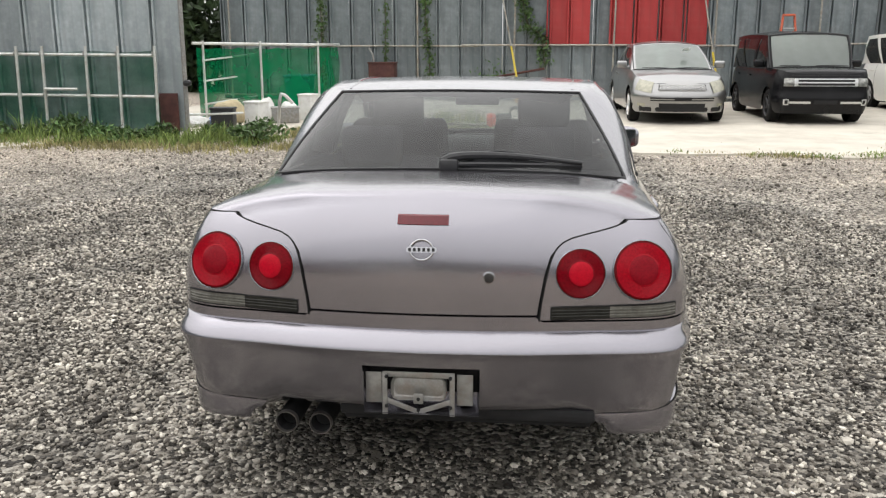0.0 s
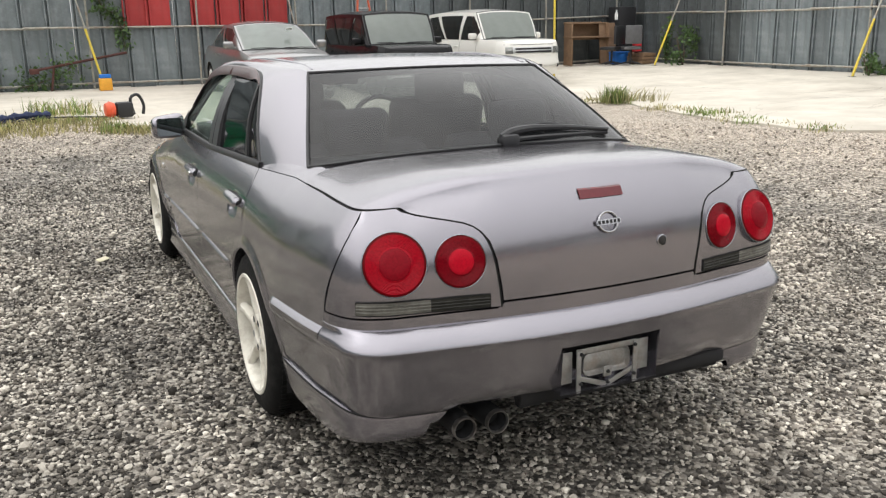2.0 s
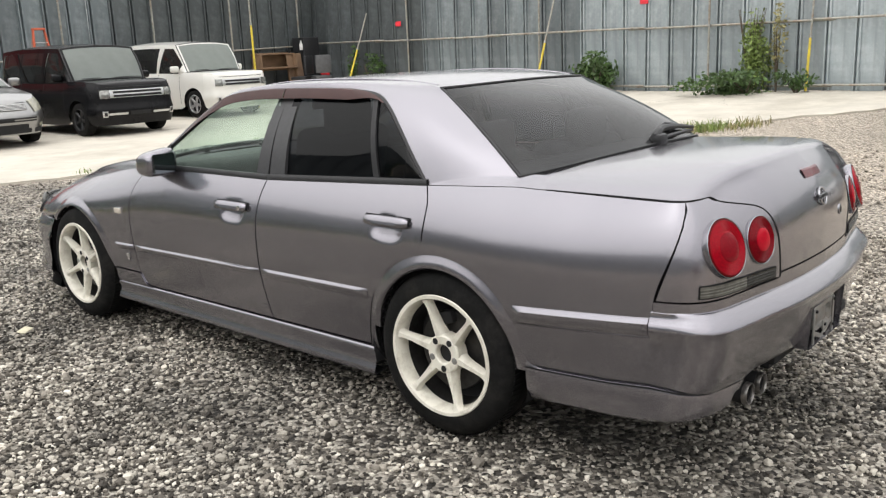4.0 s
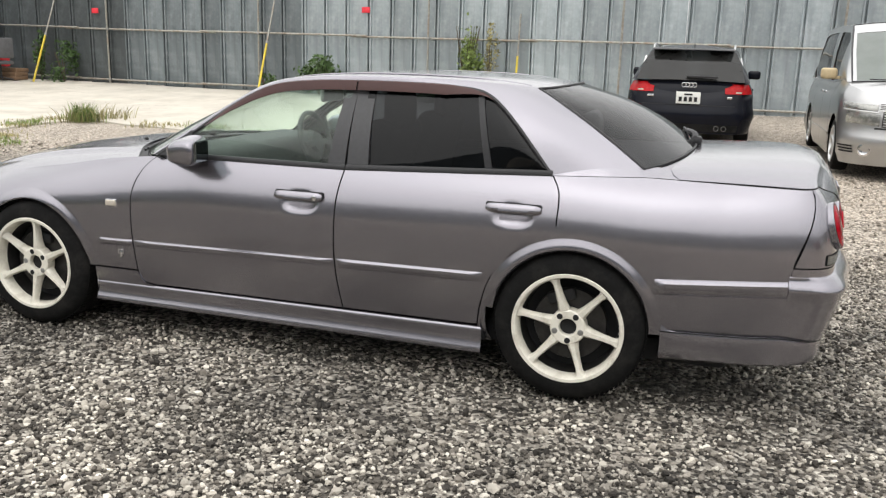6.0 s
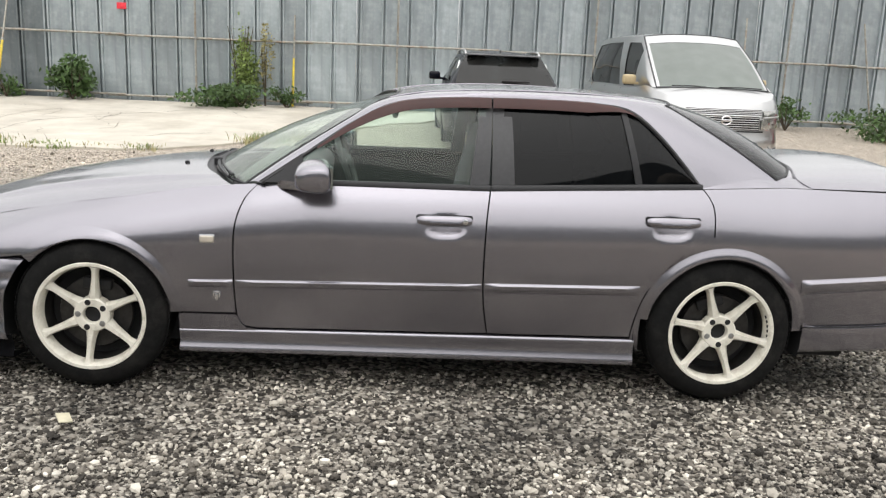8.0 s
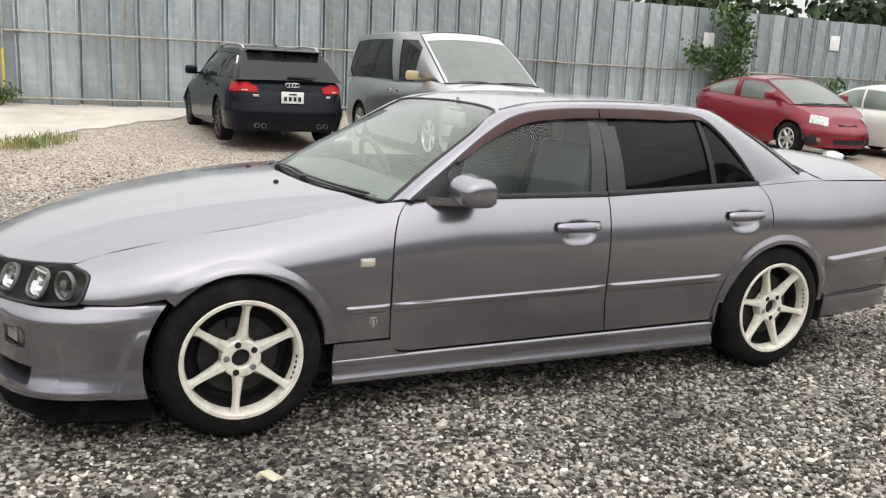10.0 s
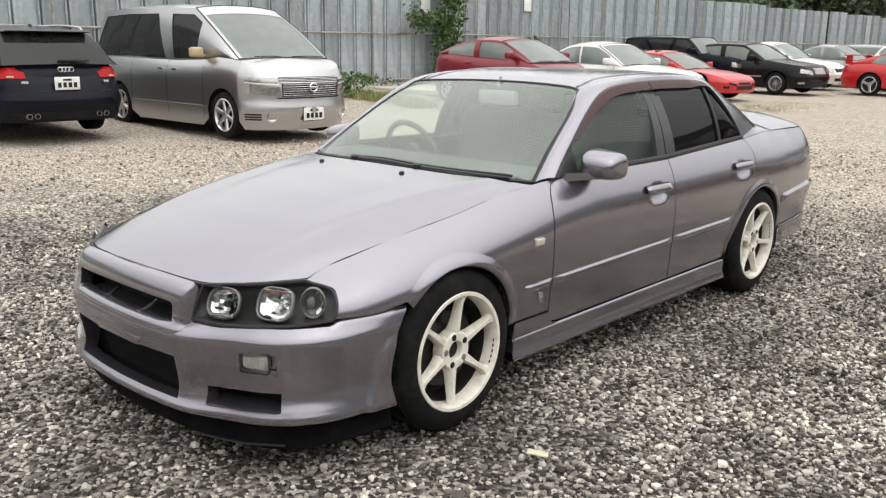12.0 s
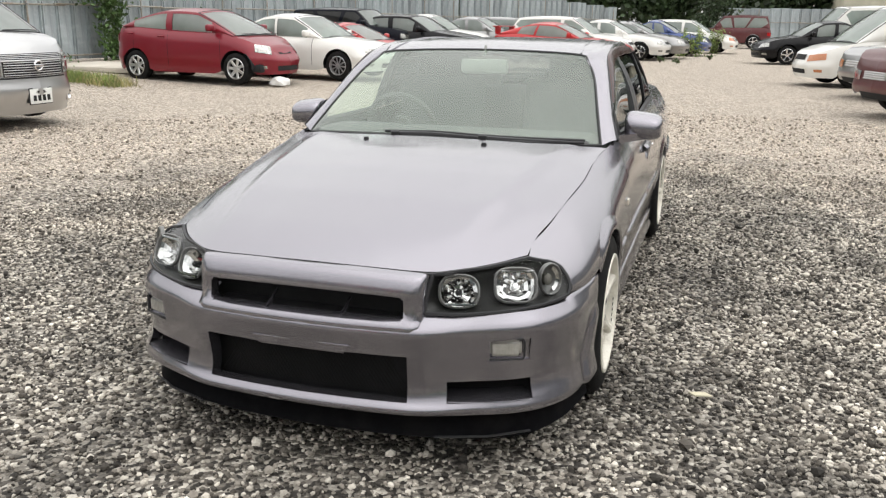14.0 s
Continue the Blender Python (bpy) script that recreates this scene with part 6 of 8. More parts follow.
for y, z in ((-19.6, 2.7), (-14.8, 2.5)):
    bm = bmesh.new()
    box(bm, (.012, .38, .42), (14.83, y, z), .003)
    tagged(part("wall_notice", bm, mat("white_notice", (.78, .78, .76), .6, noise_scale=8, vary=.06)), "small blank white notice on the fence", "notice", "fence notices")

# ---- parked cars ----
def parked_car(name, label, spec, m, group="parked cars"):
    """A parked car from its main measures. Local y forward, z up, origin on the ground below its middle."""
    c = thing(name, label, "car", m, group)
    L, W, H = spec["L"], spec["W"] / 2, spec["H"]
    body = spec["paint"]
    r_ = spec.get("corner", .32)
    nose_in, tail_in = spec.get("nose", .12), spec.get("tail", .08)
    zt_pts = spec["top"]
    zlow = spec.get("low", .2)
    hub = spec.get("wheel", .31)
    fy, ry = spec["axles"]
    ar = hub + .05
    pts = [(0, -L / 2), (W * .5, -L / 2 + tail_in * .25), (W - r_ * .55, -L / 2 + tail_in), (W - .05, -L / 2 + tail_in + r_ * .6), (W, -L / 2 + r_ * 2), (W, -.3), (W, L / 2 - r_ * 2.4), (W - .05, L / 2 - nose_in - r_ * .7), (W - r_ * .6, L / 2 - nose_in), (W * .48, L / 2 - nose_in * .3), (0, L / 2)]
    pl = curve([(x, y, 0) for x, y in pts], 160)

    def at(p):
        f = max(0., min(1., p)) * 160
        i = min(159, int(f))
        d = (pl[min(160, i + 2)] - pl[max(0, i - 1)]).normalized()
        if i < 2:
            d = V(1, 0, 0)
        if i > 157:
            d = V(-1, 0, 0)
        return pl[i].lerp(pl[i + 1], f - i), V(d.y, -d.x, 0)

    def p_at(y):
        for i in range(160):
            if pl[i + 1].y >= y:
                return (i + (y - pl[i].y) / max(1e-9, pl[i + 1].y - pl[i].y)) / 160
        return 1.

    def zt(p):
        return interp(at(p)[0].y, zt_pts)

    sh = spec.get("shoulder", .1)

    def sk(p, z, off=0.):
        q, n = at(p)
        t = zt(p)
        ins = sh * max(0, 1 - (t - z) / .3) ** 2.4 + .06 * max(0, .5 - z) * 1.2 + (.5 * max(0, zlow + .1 - z) ** 1.5)
        bulge = .035 * math.exp(-((z - spec.get("bumper_z", .48)) / .1) ** 2) * (1 if abs(q.y) > L / 2 - .5 else 0)
        q = q - n * (ins - off - bulge)
        return V(q.x, q.y, z)

    # lower body, arches cut in its lower border
    low = []

    def arch(cy):
        return [V(p_at(cy + ar * math.cos(radians(a))), max(zlow, hub + ar * math.sin(radians(a))), 0) for a in range(190, -11, -10)]
    for a, b in ((0, p_at(ry - ar)),):
        low += [V(lerp(a, b, i / 14), zlow + .02, 0) for i in range(14)]
    low += arch(ry)
    low += [V(lerp(p_at(ry + ar), p_at(fy - ar), i / 12), zlow, 0) for i in range(1, 12)]
    low += arch(fy)
    low += [V(lerp(p_at(fy + ar), 1, i / 14), zlow, 0) for i in range(1, 15)]
    bm = bmesh.new()
    rows = []
    NV = 12
    for j in range(NV + 1):
        t = j / NV
        rows.append([sk(q.x, lerp(q.y, zt(q.x), t)) for q in low])
    add_grid(bm, rows)
    add_grid(bm, [[V(-p.x, p.y, p.z) for p in r] for r in rows], True)
    topr = rows[-1]
    deck = []
    for p in topr:
        deck.append([V(-p.x + 2 * p.x * k / 8, p.y, p.z + spec.get("crown", .04) * (1 - (k / 4 - 1) ** 2) * min(1, abs(p.x) / .5)) for k in range(9)])
    add_grid(bm, deck, True)
    bmesh.ops.recalc_face_normals(bm, faces=bm.faces[:])
    b_ob = part("body", bm, body, c)
    # cabin
    ya0, ya1, yc1, yc0 = spec["cabin"]
    bx, rx = W - sh * .8 - .02, spec.get("roof_w", W - .2)
    za, zc = interp(ya0, zt_pts) + .01, interp(yc0, zt_pts) + .01
    A0, A1, C1, C0 = V(bx - .04, ya0, za), V(rx - .03, ya1, H - .07), V(rx - .03, yc1, H - .075), V(bx - .05, yc0, zc)
    rail_ = curve([A0, A0.lerp(A1, .5) + V(.015, .015, .015), A1], 10) + curve([A1, V(rx, lerp(ya1, yc1, .3), H - .045), V(rx, lerp(ya1, yc1, .7), H - .045), C1], 14)[1:] + curve([C1, C1.lerp(C0, .5) + V(.015, -.015, .015), C0], 10)[1:]
    nr = len(rail_)
    base_ = [V(bx + .01, lerp(ya0 - .03, yc0 + .03, i / (nr - 1)), interp(lerp(ya0 - .03, yc0 + .03, i / (nr - 1)), zt_pts)) for i in range(nr)]
    cuts = spec["windows"]

    def win(i, j):
        y = (base_[i].y + base_[i + 1].y) / 2
        y2 = (rail_[i].y + rail_[i + 1].y) / 2
        ym = (y + y2) / 2
        return 0 < j < 5 and any(a < ym < b for a, b in cuts)
    bm = bmesh.new()
    rows = []
    for j in range(7):
        t = (0, .03, .25, .5, .72, .88, 1)[j]
        rows.append([base_[i].lerp(rail_[i], t) + V(.03 * math.sin(math.pi * t), 0, 0) for i in range(nr)])
    add_grid(bm, rows, skip=win)
    add_grid(bm, [[V(-p.x, p.y, p.z) for p in r] for r in rows], True, skip=win)
    rf = [V(-A1.x + 2 * A1.x * k / 10, ya1 - .05 * (1 - (k / 5 - 1) ** 2) * -1, A1.z + .05 * (1 - abs(k / 5 - 1) ** 2.4)) for k in range(11)]
    rr = [V(-C1.x + 2 * C1.x * k / 10, yc1 - .05 * (1 - (k / 5 - 1) ** 2), C1.z + .05 * (1 - abs(k / 5 - 1) ** 2.4)) for k in range(11)]
    side_r = [rail_[10 + i] for i in range(15)]
    rows_r = coons(rf, rr, [V(-p.x, p.y, p.z) for p in side_r], side_r)
    for j, r in enumerate(rows_r):
        for k, p in enumerate(r):
            p.z += .025 * (1 - abs(k / 5 - 1) ** 2.4) * math.sin(math.pi * j / 14)
    add_grid(bm, rows_r)
    roof_ = part("cabin_frame", bm, spec.get("roof_paint", body), c)
    gl = spec.get("glass", CAR_GLASS)
    side_gl = spec.get("side_glass", gl)
    for k in (1, -1):
        for a, b in cuts:
            idx = [i for i in range(nr - 1) if a - .04 < ((base_[i].y + base_[i + 1].y + rail_[i].y + rail_[i + 1].y) / 4) < b + .04]
            if not idx:
                continue
            bm = bmesh.new()
            ii = idx + [idx[-1] + 1]
            add_grid(bm, [[V(k * (rows[j][i].x - .012), rows[j][i].y, rows[j][i].z) for i in ii] for j in range(0, 6)], k < 0)
            part("side_window", outward(bm), (spec["rear_glass"] if "rear_glass" in spec and (a + b) / 2 < spec.get("tint_from", 0) else side_gl), c)
    wb_ = [V(-A0.x + 2 * A0.x * k / 10, ya0 + .12 * (1 - (k / 5 - 1) ** 2), za + .02 * (1 - (k / 5 - 1) ** 2)) for k in range(11)]
    sA = rail_[:11]
    bm = bmesh.new()
    scr = coons(wb_, rf, [V(-p.x, p.y, p.z) for p in sA], sA)
    hd = 10 * (1 - spec.get("header", .055))
    cut_ = [p.lerp(q, hd - int(hd)) for p, q in zip(scr[int(hd)], scr[int(hd) + 1])]
    add_grid(bm, scr[:int(hd) + 1] + [cut_])
    part("windshield", outward(bm), gl, c)
    bm = bmesh.new()
    add_grid(bm, [[p + V(0, .004, .003) for p in cut_]] + [[p + V(0, .003, .003) for p in r] for r in scr[int(hd) + 1:]])
    for e in (0, -1):
        add_grid(bm, [[r[e] + V(0, .004, .003) for r in scr], [r[e].lerp(r[1 if e == 0 else -2], .3) + V(0, .004, .003) for r in scr]])
    part("windshield_frame", outward(bm), spec.get("roof_paint", body), c)
    rb_ = [V(-C0.x + 2 * C0.x * k / 10, yc0 - .06 * (1 - (k / 5 - 1) ** 2), zc + .015 * (1 - (k / 5 - 1) ** 2)) for k in range(11)]
    sC = rail_[::-1][:11]
    bm = bmesh.new()
    add_grid(bm, coons(rb_, rr, [V(-p.x, p.y, p.z) for p in sC], sC))
    part("rear_window", outward(bm), spec.get("rear_glass", gl), c)
    bm = bmesh.new()
    tube(bm, [*wb_, *sA[1:], *rf[::-1][1:], *[V(-p.x, p.y, p.z) for p in sA[::-1][1:]]], .012, 5, False)
    part("windshield_seal", bm, TRIM, c)
    bm = bmesh.new()
    for k in (-.35, .3):
        tube(bm, [wb_[5] + V(k + .3, -.01, .015), wb_[5] + V(k, -.02, .02), wb_[5] + V(k - .3, -.05, .01)], .008, 5)
    part("wiper", bm, TRIM, c)
    # cabin inside
    bm = bmesh.new()
    box(bm, (2 * W - .4, ya0 - yc0, .08), (0, (ya0 + yc0) / 2, min(za, zc) - .18), .02)
    for yy in (lerp(ya1, yc1, .25), lerp(ya1, yc1, .8)):
        for xx in (-.36, .36):
            box(bm, (.5, .14, .62), (xx, yy, min(za, zc) + .02), .05)
            box(bm, (.26, .09, .16), (xx, yy - .04, min(za, zc) + .40), .03)
    part("cabin_inside", bm, SEAT, c)
    # wheels
    for k in (1, -1):
        for y in (fy, ry):
            w = new("wheel")
            w.parent = c
            w.matrix_local = Matrix.Translation((k * (W - .115), y, hub)) @ pose(0, 0, 0, 0, k * 90)
            bm = bmesh.new()
            ri = hub * spec.get("rim", .66)
            lathe(bm, [(ri, .09), (ri + .01, .1), (hub * .9, .1), (hub * .98, .085), (hub, .05), (hub, -.05), (hub * .97, -.09), (ri, -.1)], 40)
            part("tyre", bm, RUBBER, w)
            bm = bmesh.new()
            lathe(bm, [(ri * 1.02, .098), (ri * .97, .104), (ri * .92, .09), (ri * .9, .02)], 40)
            ns = spec.get("spokes", 5)
            for s in range(ns):
                rot = pose(0, 0, 0, 0, 0, 360 / ns * s + 10)
                w_ = spec.get("spoke_w", .03)
                add_grid(bm, [[rot @ V(rr_, -ww, z_ - .02), rot @ V(rr_, -ww * .6, z_), rot @ V(rr_, ww * .6, z_), rot @ V(rr_, ww, z_ - .02)] for rr_, ww, z_ in ((.02, w_ * 1.2, .085), (ri * .5, w_, .088), (ri * .93, w_ * 1.1, .096))])
            lathe(bm, [(.055, .07), (.05, .092), (0, .095)], 20)
            part("rim", bm, spec.get("rim_mat", CHROME), w)
            bm = bmesh.new()
            lathe(bm, [(ri, .03), (0, .03)], 24)
            part("wheel_back", bm, DARK, w)
    bm = bmesh.new()
    box(bm, (2 * W - .3, L - .5, .16), (0, 0, zlow + .12), .03)
    for k in (1, -1):
        for y in (fy, ry):
            a = [V(k * (W - .04), y + (ar + .02) * math.cos(t), hub + (ar + .01) * math.sin(t)) for t in [math.pi * i / 12 for i in range(13)]]
            ribbon(bm, a, [V(k * .35, p.y, p.z) for p in a], n=1)
    part("underbody", bm, DARK, c)

    # patches on the skin
    def patch(nm, p0, p1, z0, z1, off, mt, lab="", mirror=True, curve_z=0., n=8, skew=0.):
        for k in ((1, -1) if mirror else (1,)):
            bm = bmesh.new()
            rows_ = []
            for j in range(6):
                t, o = ((0, -.01), (.02, off), (.35, off * 1.2), (.65, off * 1.2), (.98, off), (1, -.01))[j]
                row = []
                for i in range(n + 1):
                    u = i / n
                    p = lerp(p0, p1, u)
                    if p < 0 or p > 1:
                        q = sk(-p if p < 0 else 2 - p, lerp(z0, z1, t), o)
                        q.x = -q.x
                    else:
                        q = sk(p, lerp(z0 + skew * u, z1 + skew * u + curve_z * math.sin(math.pi * u), t), o)
                    row.append(V(k * q.x, q.y, q.z))
                rows_.append(row)
            add_grid(bm, rows_)
            part(nm, bm, mt, c, lab)

    for nm, args in spec.get("patches", []):
        patch(nm, *args[:6], **(args[6] if len(args) > 6 else {}))
    # door gaps, handles, mirrors
    for y in spec.get("gaps", []):
        for k in (1, -1):
            bm = bmesh.new()
            p = p_at(y)
            a, b = [], []
            for z in [lerp(zlow + .12, zt(p), i / 8) for i in range(9)]:
                q = sk(p, z, .0015)
                a.append(V(k * q.x, q.y - .005, q.z))
                b.append(V(k * q.x, q.y + .005, q.z))
            ribbon(bm, a, b, n=1)
            part("door_gap", bm, DARK, c)
    for y in spec.get("handles", []):
        for k in (1, -1):
            z = interp(y, zt_pts) - .13
            q = sk(p_at(y), z, .012)
            part("door_handle", box(bmesh.new(), (.025, .17, .03), (k * q.x, y, z), .008), spec.get("handle_mat", body), c)
    for k in (1, -1):
        my = ya0 - .30 if "mirror_y" not in spec else spec["mirror_y"]
        z = interp(my, zt_pts) + .10
        bm = bmesh.new()
        box(bm, (.2, .11, .14), (k * (W + .06), my, z), .04, seg=3)
        box(bm, (.14, .05, .04), (k * (W - .04), my, z - .05), .01)
        part("door_mirror", bm, spec.get("mirror_mat", body), c)
    if "strip" in spec:
        z0, mt = spec["strip"]
        for k in (1, -1):
            bm = bmesh.new()
            rows_ = []
            for dz, o in ((-.02, -.002), (-.015, .01), (.015, .01), (.02, -.002)):
                rows_.append([(lambda q: V(k * q.x, q.y, q.z))(sk(p_at(lerp(ry + ar + .08, fy - ar - .08, i / 12)), z0 + dz, o)) for i in range(13)])
            add_grid(bm, rows_)
            part("side_strip", bm, mt, c)
    return c, sk, p_at, at


def plate(parent, x, y, z, facing, w=.33, h=.165, bars=4, frame_mat=None):
    """A number plate with plain bars in place of its characters."""
    s = 1 if facing > 0 else -1
    pb = part("number_plate", box(bmesh.new(), (w, .012, h), (x, y, z), .004), WHITE_PLATE, parent, "white number plate with dark bars")
    bm = bmesh.new()
    for i in range(bars):
        box(bm, (w * .13, .006, h * .38), (x - w * .32 + i * w * .21, y + s * .008, z - h * .12), 0)
    box(bm, (w * .34, .006, h * .14), (x, y + s * .008, z + h * .28), 0)
    part("plate_bar", bm, DARK, pb)


WHITE_PLATE = mat("plate_white", (.72, .73, .7), .4, noise_scale=20, vary=.06)
HEAD = mat("headlamp_glass", (.36, .36, .34), .12, .7, coat=.6, noise_scale=22, vary=.6)
HEAD_DULL = mat("yellowed_headlamp", (.36, .35, .28), .25, .2, coat=.3, noise_scale=18, vary=.25)
TAIL = mat("tail_lamp_red", (.36, .008, .010), .2, ior=1.25, noise_scale=30, vary=.3)
AMBER = mat("amber_lens", (.5, .2, .09), .15, coat=.8, noise_scale=30, vary=.2)
SATIN = mat("satin_aluminium", (.6, .6, .6), .3, .9, noise_scale=20, vary=.08)
RIM_GREY = mat("grey_alloy", (.4, .4, .41), .35, .7, noise_scale=20, vary=.12)
RIM_BLACK = mat("black_alloy", (.03, .03, .032), .35, .5, noise_scale=20, vary=.12)
P_SILVER = paint("silver_paint", (.29, .288, .285), .9, .32, .06)
P_VAN = paint("silver_van_paint", (.48, .48, .48), .92, .28, .03)
P_BLACK = mat("black_car_paint", (.007, .007, .008), .25, ior=1.25, coat=.15, noise_scale=4, vary=.2)
P_NAVY = mat("dark_navy_paint", (.005, .006, .011), .25, ior=1.22, coat=.12, noise_scale=4, vary=.2)
P_WHITE = paint("white_paint", (.74, .73, .69), .0, .35, .1)
P_RED = paint("dark_red_paint", (.19, .005, .016), .2, .35, .02, .5)
P_BRIGHT = paint("bright_red_paint", (.45, .012, .014), .0, .3, .03, .5)
P_BLUE = paint("blue_paint", (.03, .06, .2), .3, .35, .15)
P_MAROON = paint("maroon_paint", (.085, .012, .014), .2, .4, .06, .5)
P_CREAM = paint("pearl_white_paint", (.66, .65, .62), .1, .35, .15)


def place(x, y, yaw):
    """Pose of a parked car: yaw 0 faces +y, 90 faces -x."""
    return pose(x, y, ground_z(x, y), 0, 0, yaw)


def saloon(paint_, L=4.5, W=1.74, H=1.43, nose_z=.66, hood_z=.90, boot_z=.98, belt=.93, **kw):
    """Measures of an ordinary three-box car."""
    h = L / 2
    s = dict(L=L, W=W, H=H, paint=paint_, low=.2, wheel=.31, axles=(h - .9, -h + 1.0),
             top=[(-h, boot_z - .16), (-h + .12, boot_z - .03), (-h + .5, boot_z), (-h + 1.1, boot_z - .01), (-.3, belt), (h - 1.75, belt - .02), (h - 1.2, hood_z), (h - .5, hood_z - .1), (h - .12, nose_z + .03), (h, nose_z - .04)],
             cabin=(h - 1.35, h - 2.1, -h + 1.55, -h + .85), windows=[(-h + 1.2, -.32), (-.22, h - 1.85)], gaps=[h - 1.55, -.27, -h + 1.2], handles=[-.45, -h + 1.5], bumper_z=.48)
    s.update(kw)
    return s


def face(spec, head=HEAD, grille=DARK, slats=None, head_z=(.58, .72), grille_z=(.56, .68), head_p=(.845, .925), grille_p=.945, intake=True, tail_z=(.68, .86), tail_p=(.075, .165), tail_mat=TAIL):
    """The lamps, grille and intake of a car as patches on its skin."""
    s = dict(spec)
    ps = [("headlamp", (*head_p, *head_z, .012, head, dict(skew=-.05))), ("grille", (grille_p, 2 - grille_p, *grille_z, .008, grille, dict(mirror=False))), ("tail_lamp", (*tail_p, *tail_z, .012, tail_mat))]
    if intake:
        ps += [("lower_intake", (.93, 1.07, .27, .37, .006, DARK, dict(mirror=False))), ("fog_lamp", (.855, .885, .31, .37, .008, head)), ("rear_bumper_strip", (-.13, .13, .42, .47, .01, TRIM, dict(mirror=False)))]
    for i in range(slats or 0):
        z = lerp(grille_z[0], grille_z[1], (i + .5) / slats)
        ps.append(("grille_slat", (grille_p + .003, 2 - grille_p - .003, z - min(.012, .28 * (grille_z[1] - grille_z[0]) / slats), z + min(.012, .28 * (grille_z[1] - grille_z[0]) / slats), .022, SATIN, dict(mirror=False))))
    s["patches"] = ps + s.get("patches", [])
    return s

# ---- cars by the north fence ----
sp = face(saloon(P_SILVER, 4.675, 1.75, 1.465, .70, .93, 1.0, .96, rim_mat=SATIN, spokes=7, axles=(1.49, -1.36), corner=.36, nose=.2, cabin=(1.12, .12, -.85, -1.5), gaps=[.85, -.2, -1.1], side_glass=CAR_GLASS_DARK), HEAD_DULL, TRIM, 5, (.60, .79), (.60, .70), (.842, .905), .925)
sp["patches"] += [("bumper_skirt", (.86, 1.14, .22, .30, .006, DARK, dict(mirror=False))), ("bonnet_gap", (.90, 1.10, .712, .720, .003, DARK, dict(mirror=False))), ("bumper_slot", (.905, .975, .45, .475, .01, DARK)), ("bumper_slot", (.905, .975, .41, .43, .01, DARK)), ("plate_bar", (.975, 1.025, .41, .48, .016, DARK, dict(mirror=False)))]
inf, *_ = parked_car("silver_sedan", "dusty silver four-door sedan with yellowed headlamps on concrete", sp, place(2.93, 13.5, 181))
bm = bmesh.new()
box(bm, (.13, .004, .09), (-.28, .82, 1.32), .002, Matrix.Rotation(radians(-60), 4, "X"))
part("windshield_sticker", bm, WHITE_PLATE, inf)


def boxy(paint_, **kw):
    """Measures of the small boxy wagon."""
    s = dict(L=3.73, W=1.67, H=1.645, paint=paint_, low=.19, wheel=.30, axles=(1.17, -1.26), corner=.22, nose=.07, tail=.04, shoulder=.05, crown=.015, roof_w=.765,
             top=[(-1.865, .93), (-1.6, .97), (.4, .95), (.75, .96), (.86, .98), (1.4, .975), (1.7, .955), (1.82, .92), (1.865, .87)],
             cabin=(.92, .60, -1.66, -1.82), windows=[(-1.55, -.95), (-.8, .0), (.1, .75)], gaps=[.72, -.05, -.95], handles=[-.2, -1.1], bumper_z=.42, mirror_y=.68)
    s.update(kw)
    s["patches"] = [("bonnet_gap", (.85, 1.15, .862, .872, .003, DARK, dict(mirror=False))), ("headlamp", (.858, .893, .67, .82, .014, HEAD)), ("grille_frame", (.893, 1.107, .675, .815, .012, SATIN, dict(mirror=False))), ("grille_slot", (.905, 1.095, .755, .795, .02, DARK, dict(mirror=False))), ("grille_slot", (.905, 1.095, .69, .73, .02, DARK, dict(mirror=False))),
                    ("fog_frame", (.862, .878, .34, .45, .012, SATIN)), ("fog_slot", (.866, .875, .36, .43, .016, DARK)), ("bumper_bar", (.88, .95, .37, .41, .012, SATIN)), ("lower_intake", (.96, 1.04, .36, .43, .008, DARK, dict(mirror=False))), ("tail_lamp", (.06, .14, .45, .6, .012, TAIL))]
    return s


blk, *_ = parked_car("boxy_wagon", "black boxy compact wagon with chrome grille frame on concrete", boxy(P_BLACK, rim_mat=RIM_BLACK, side_glass=CAR_GLASS_DARK), place(5.45, 13.2, 181))
wht, *_ = parked_car("boxy_wagon", "cream white boxy compact wagon with chrome grille on concrete", boxy(P_WHITE, rim_mat=RIM_GREY, side_glass=CAR_GLASS_DARK), place(8.65, 14.45, 184))
lad = thing("step_ladder", "orange and aluminium step ladder behind the black wagon", "ladder", place(6.0, 16.0, 0))
LADDER_RED = mat("orange_red_ladder_paint", (.55, .12, .06), .5, noise_scale=10, vary=.15)
for k in (-1, 1):
    part("side_rail", tube(bmesh.new(), [(k * .34, .3, 0), (k * .12, 0, 2.03)], .022, 6), SATIN, lad)
    part("side_rail", tube(bmesh.new(), [(k * .34, -.3, 0), (k * .12, 0, 2.03)], .026, 6), LADDER_RED, lad)
for i in range(5):
    part("tread", box(bmesh.new(), (.42 - .04 * i, .08, .02), (0, -.26 + .05 * i, .3 + .36 * i), .004), SATIN, lad)
part("top_cap", box(bmesh.new(), (.26, .14, .05), (0, 0, 2.03), .012), LADDER_RED, lad)

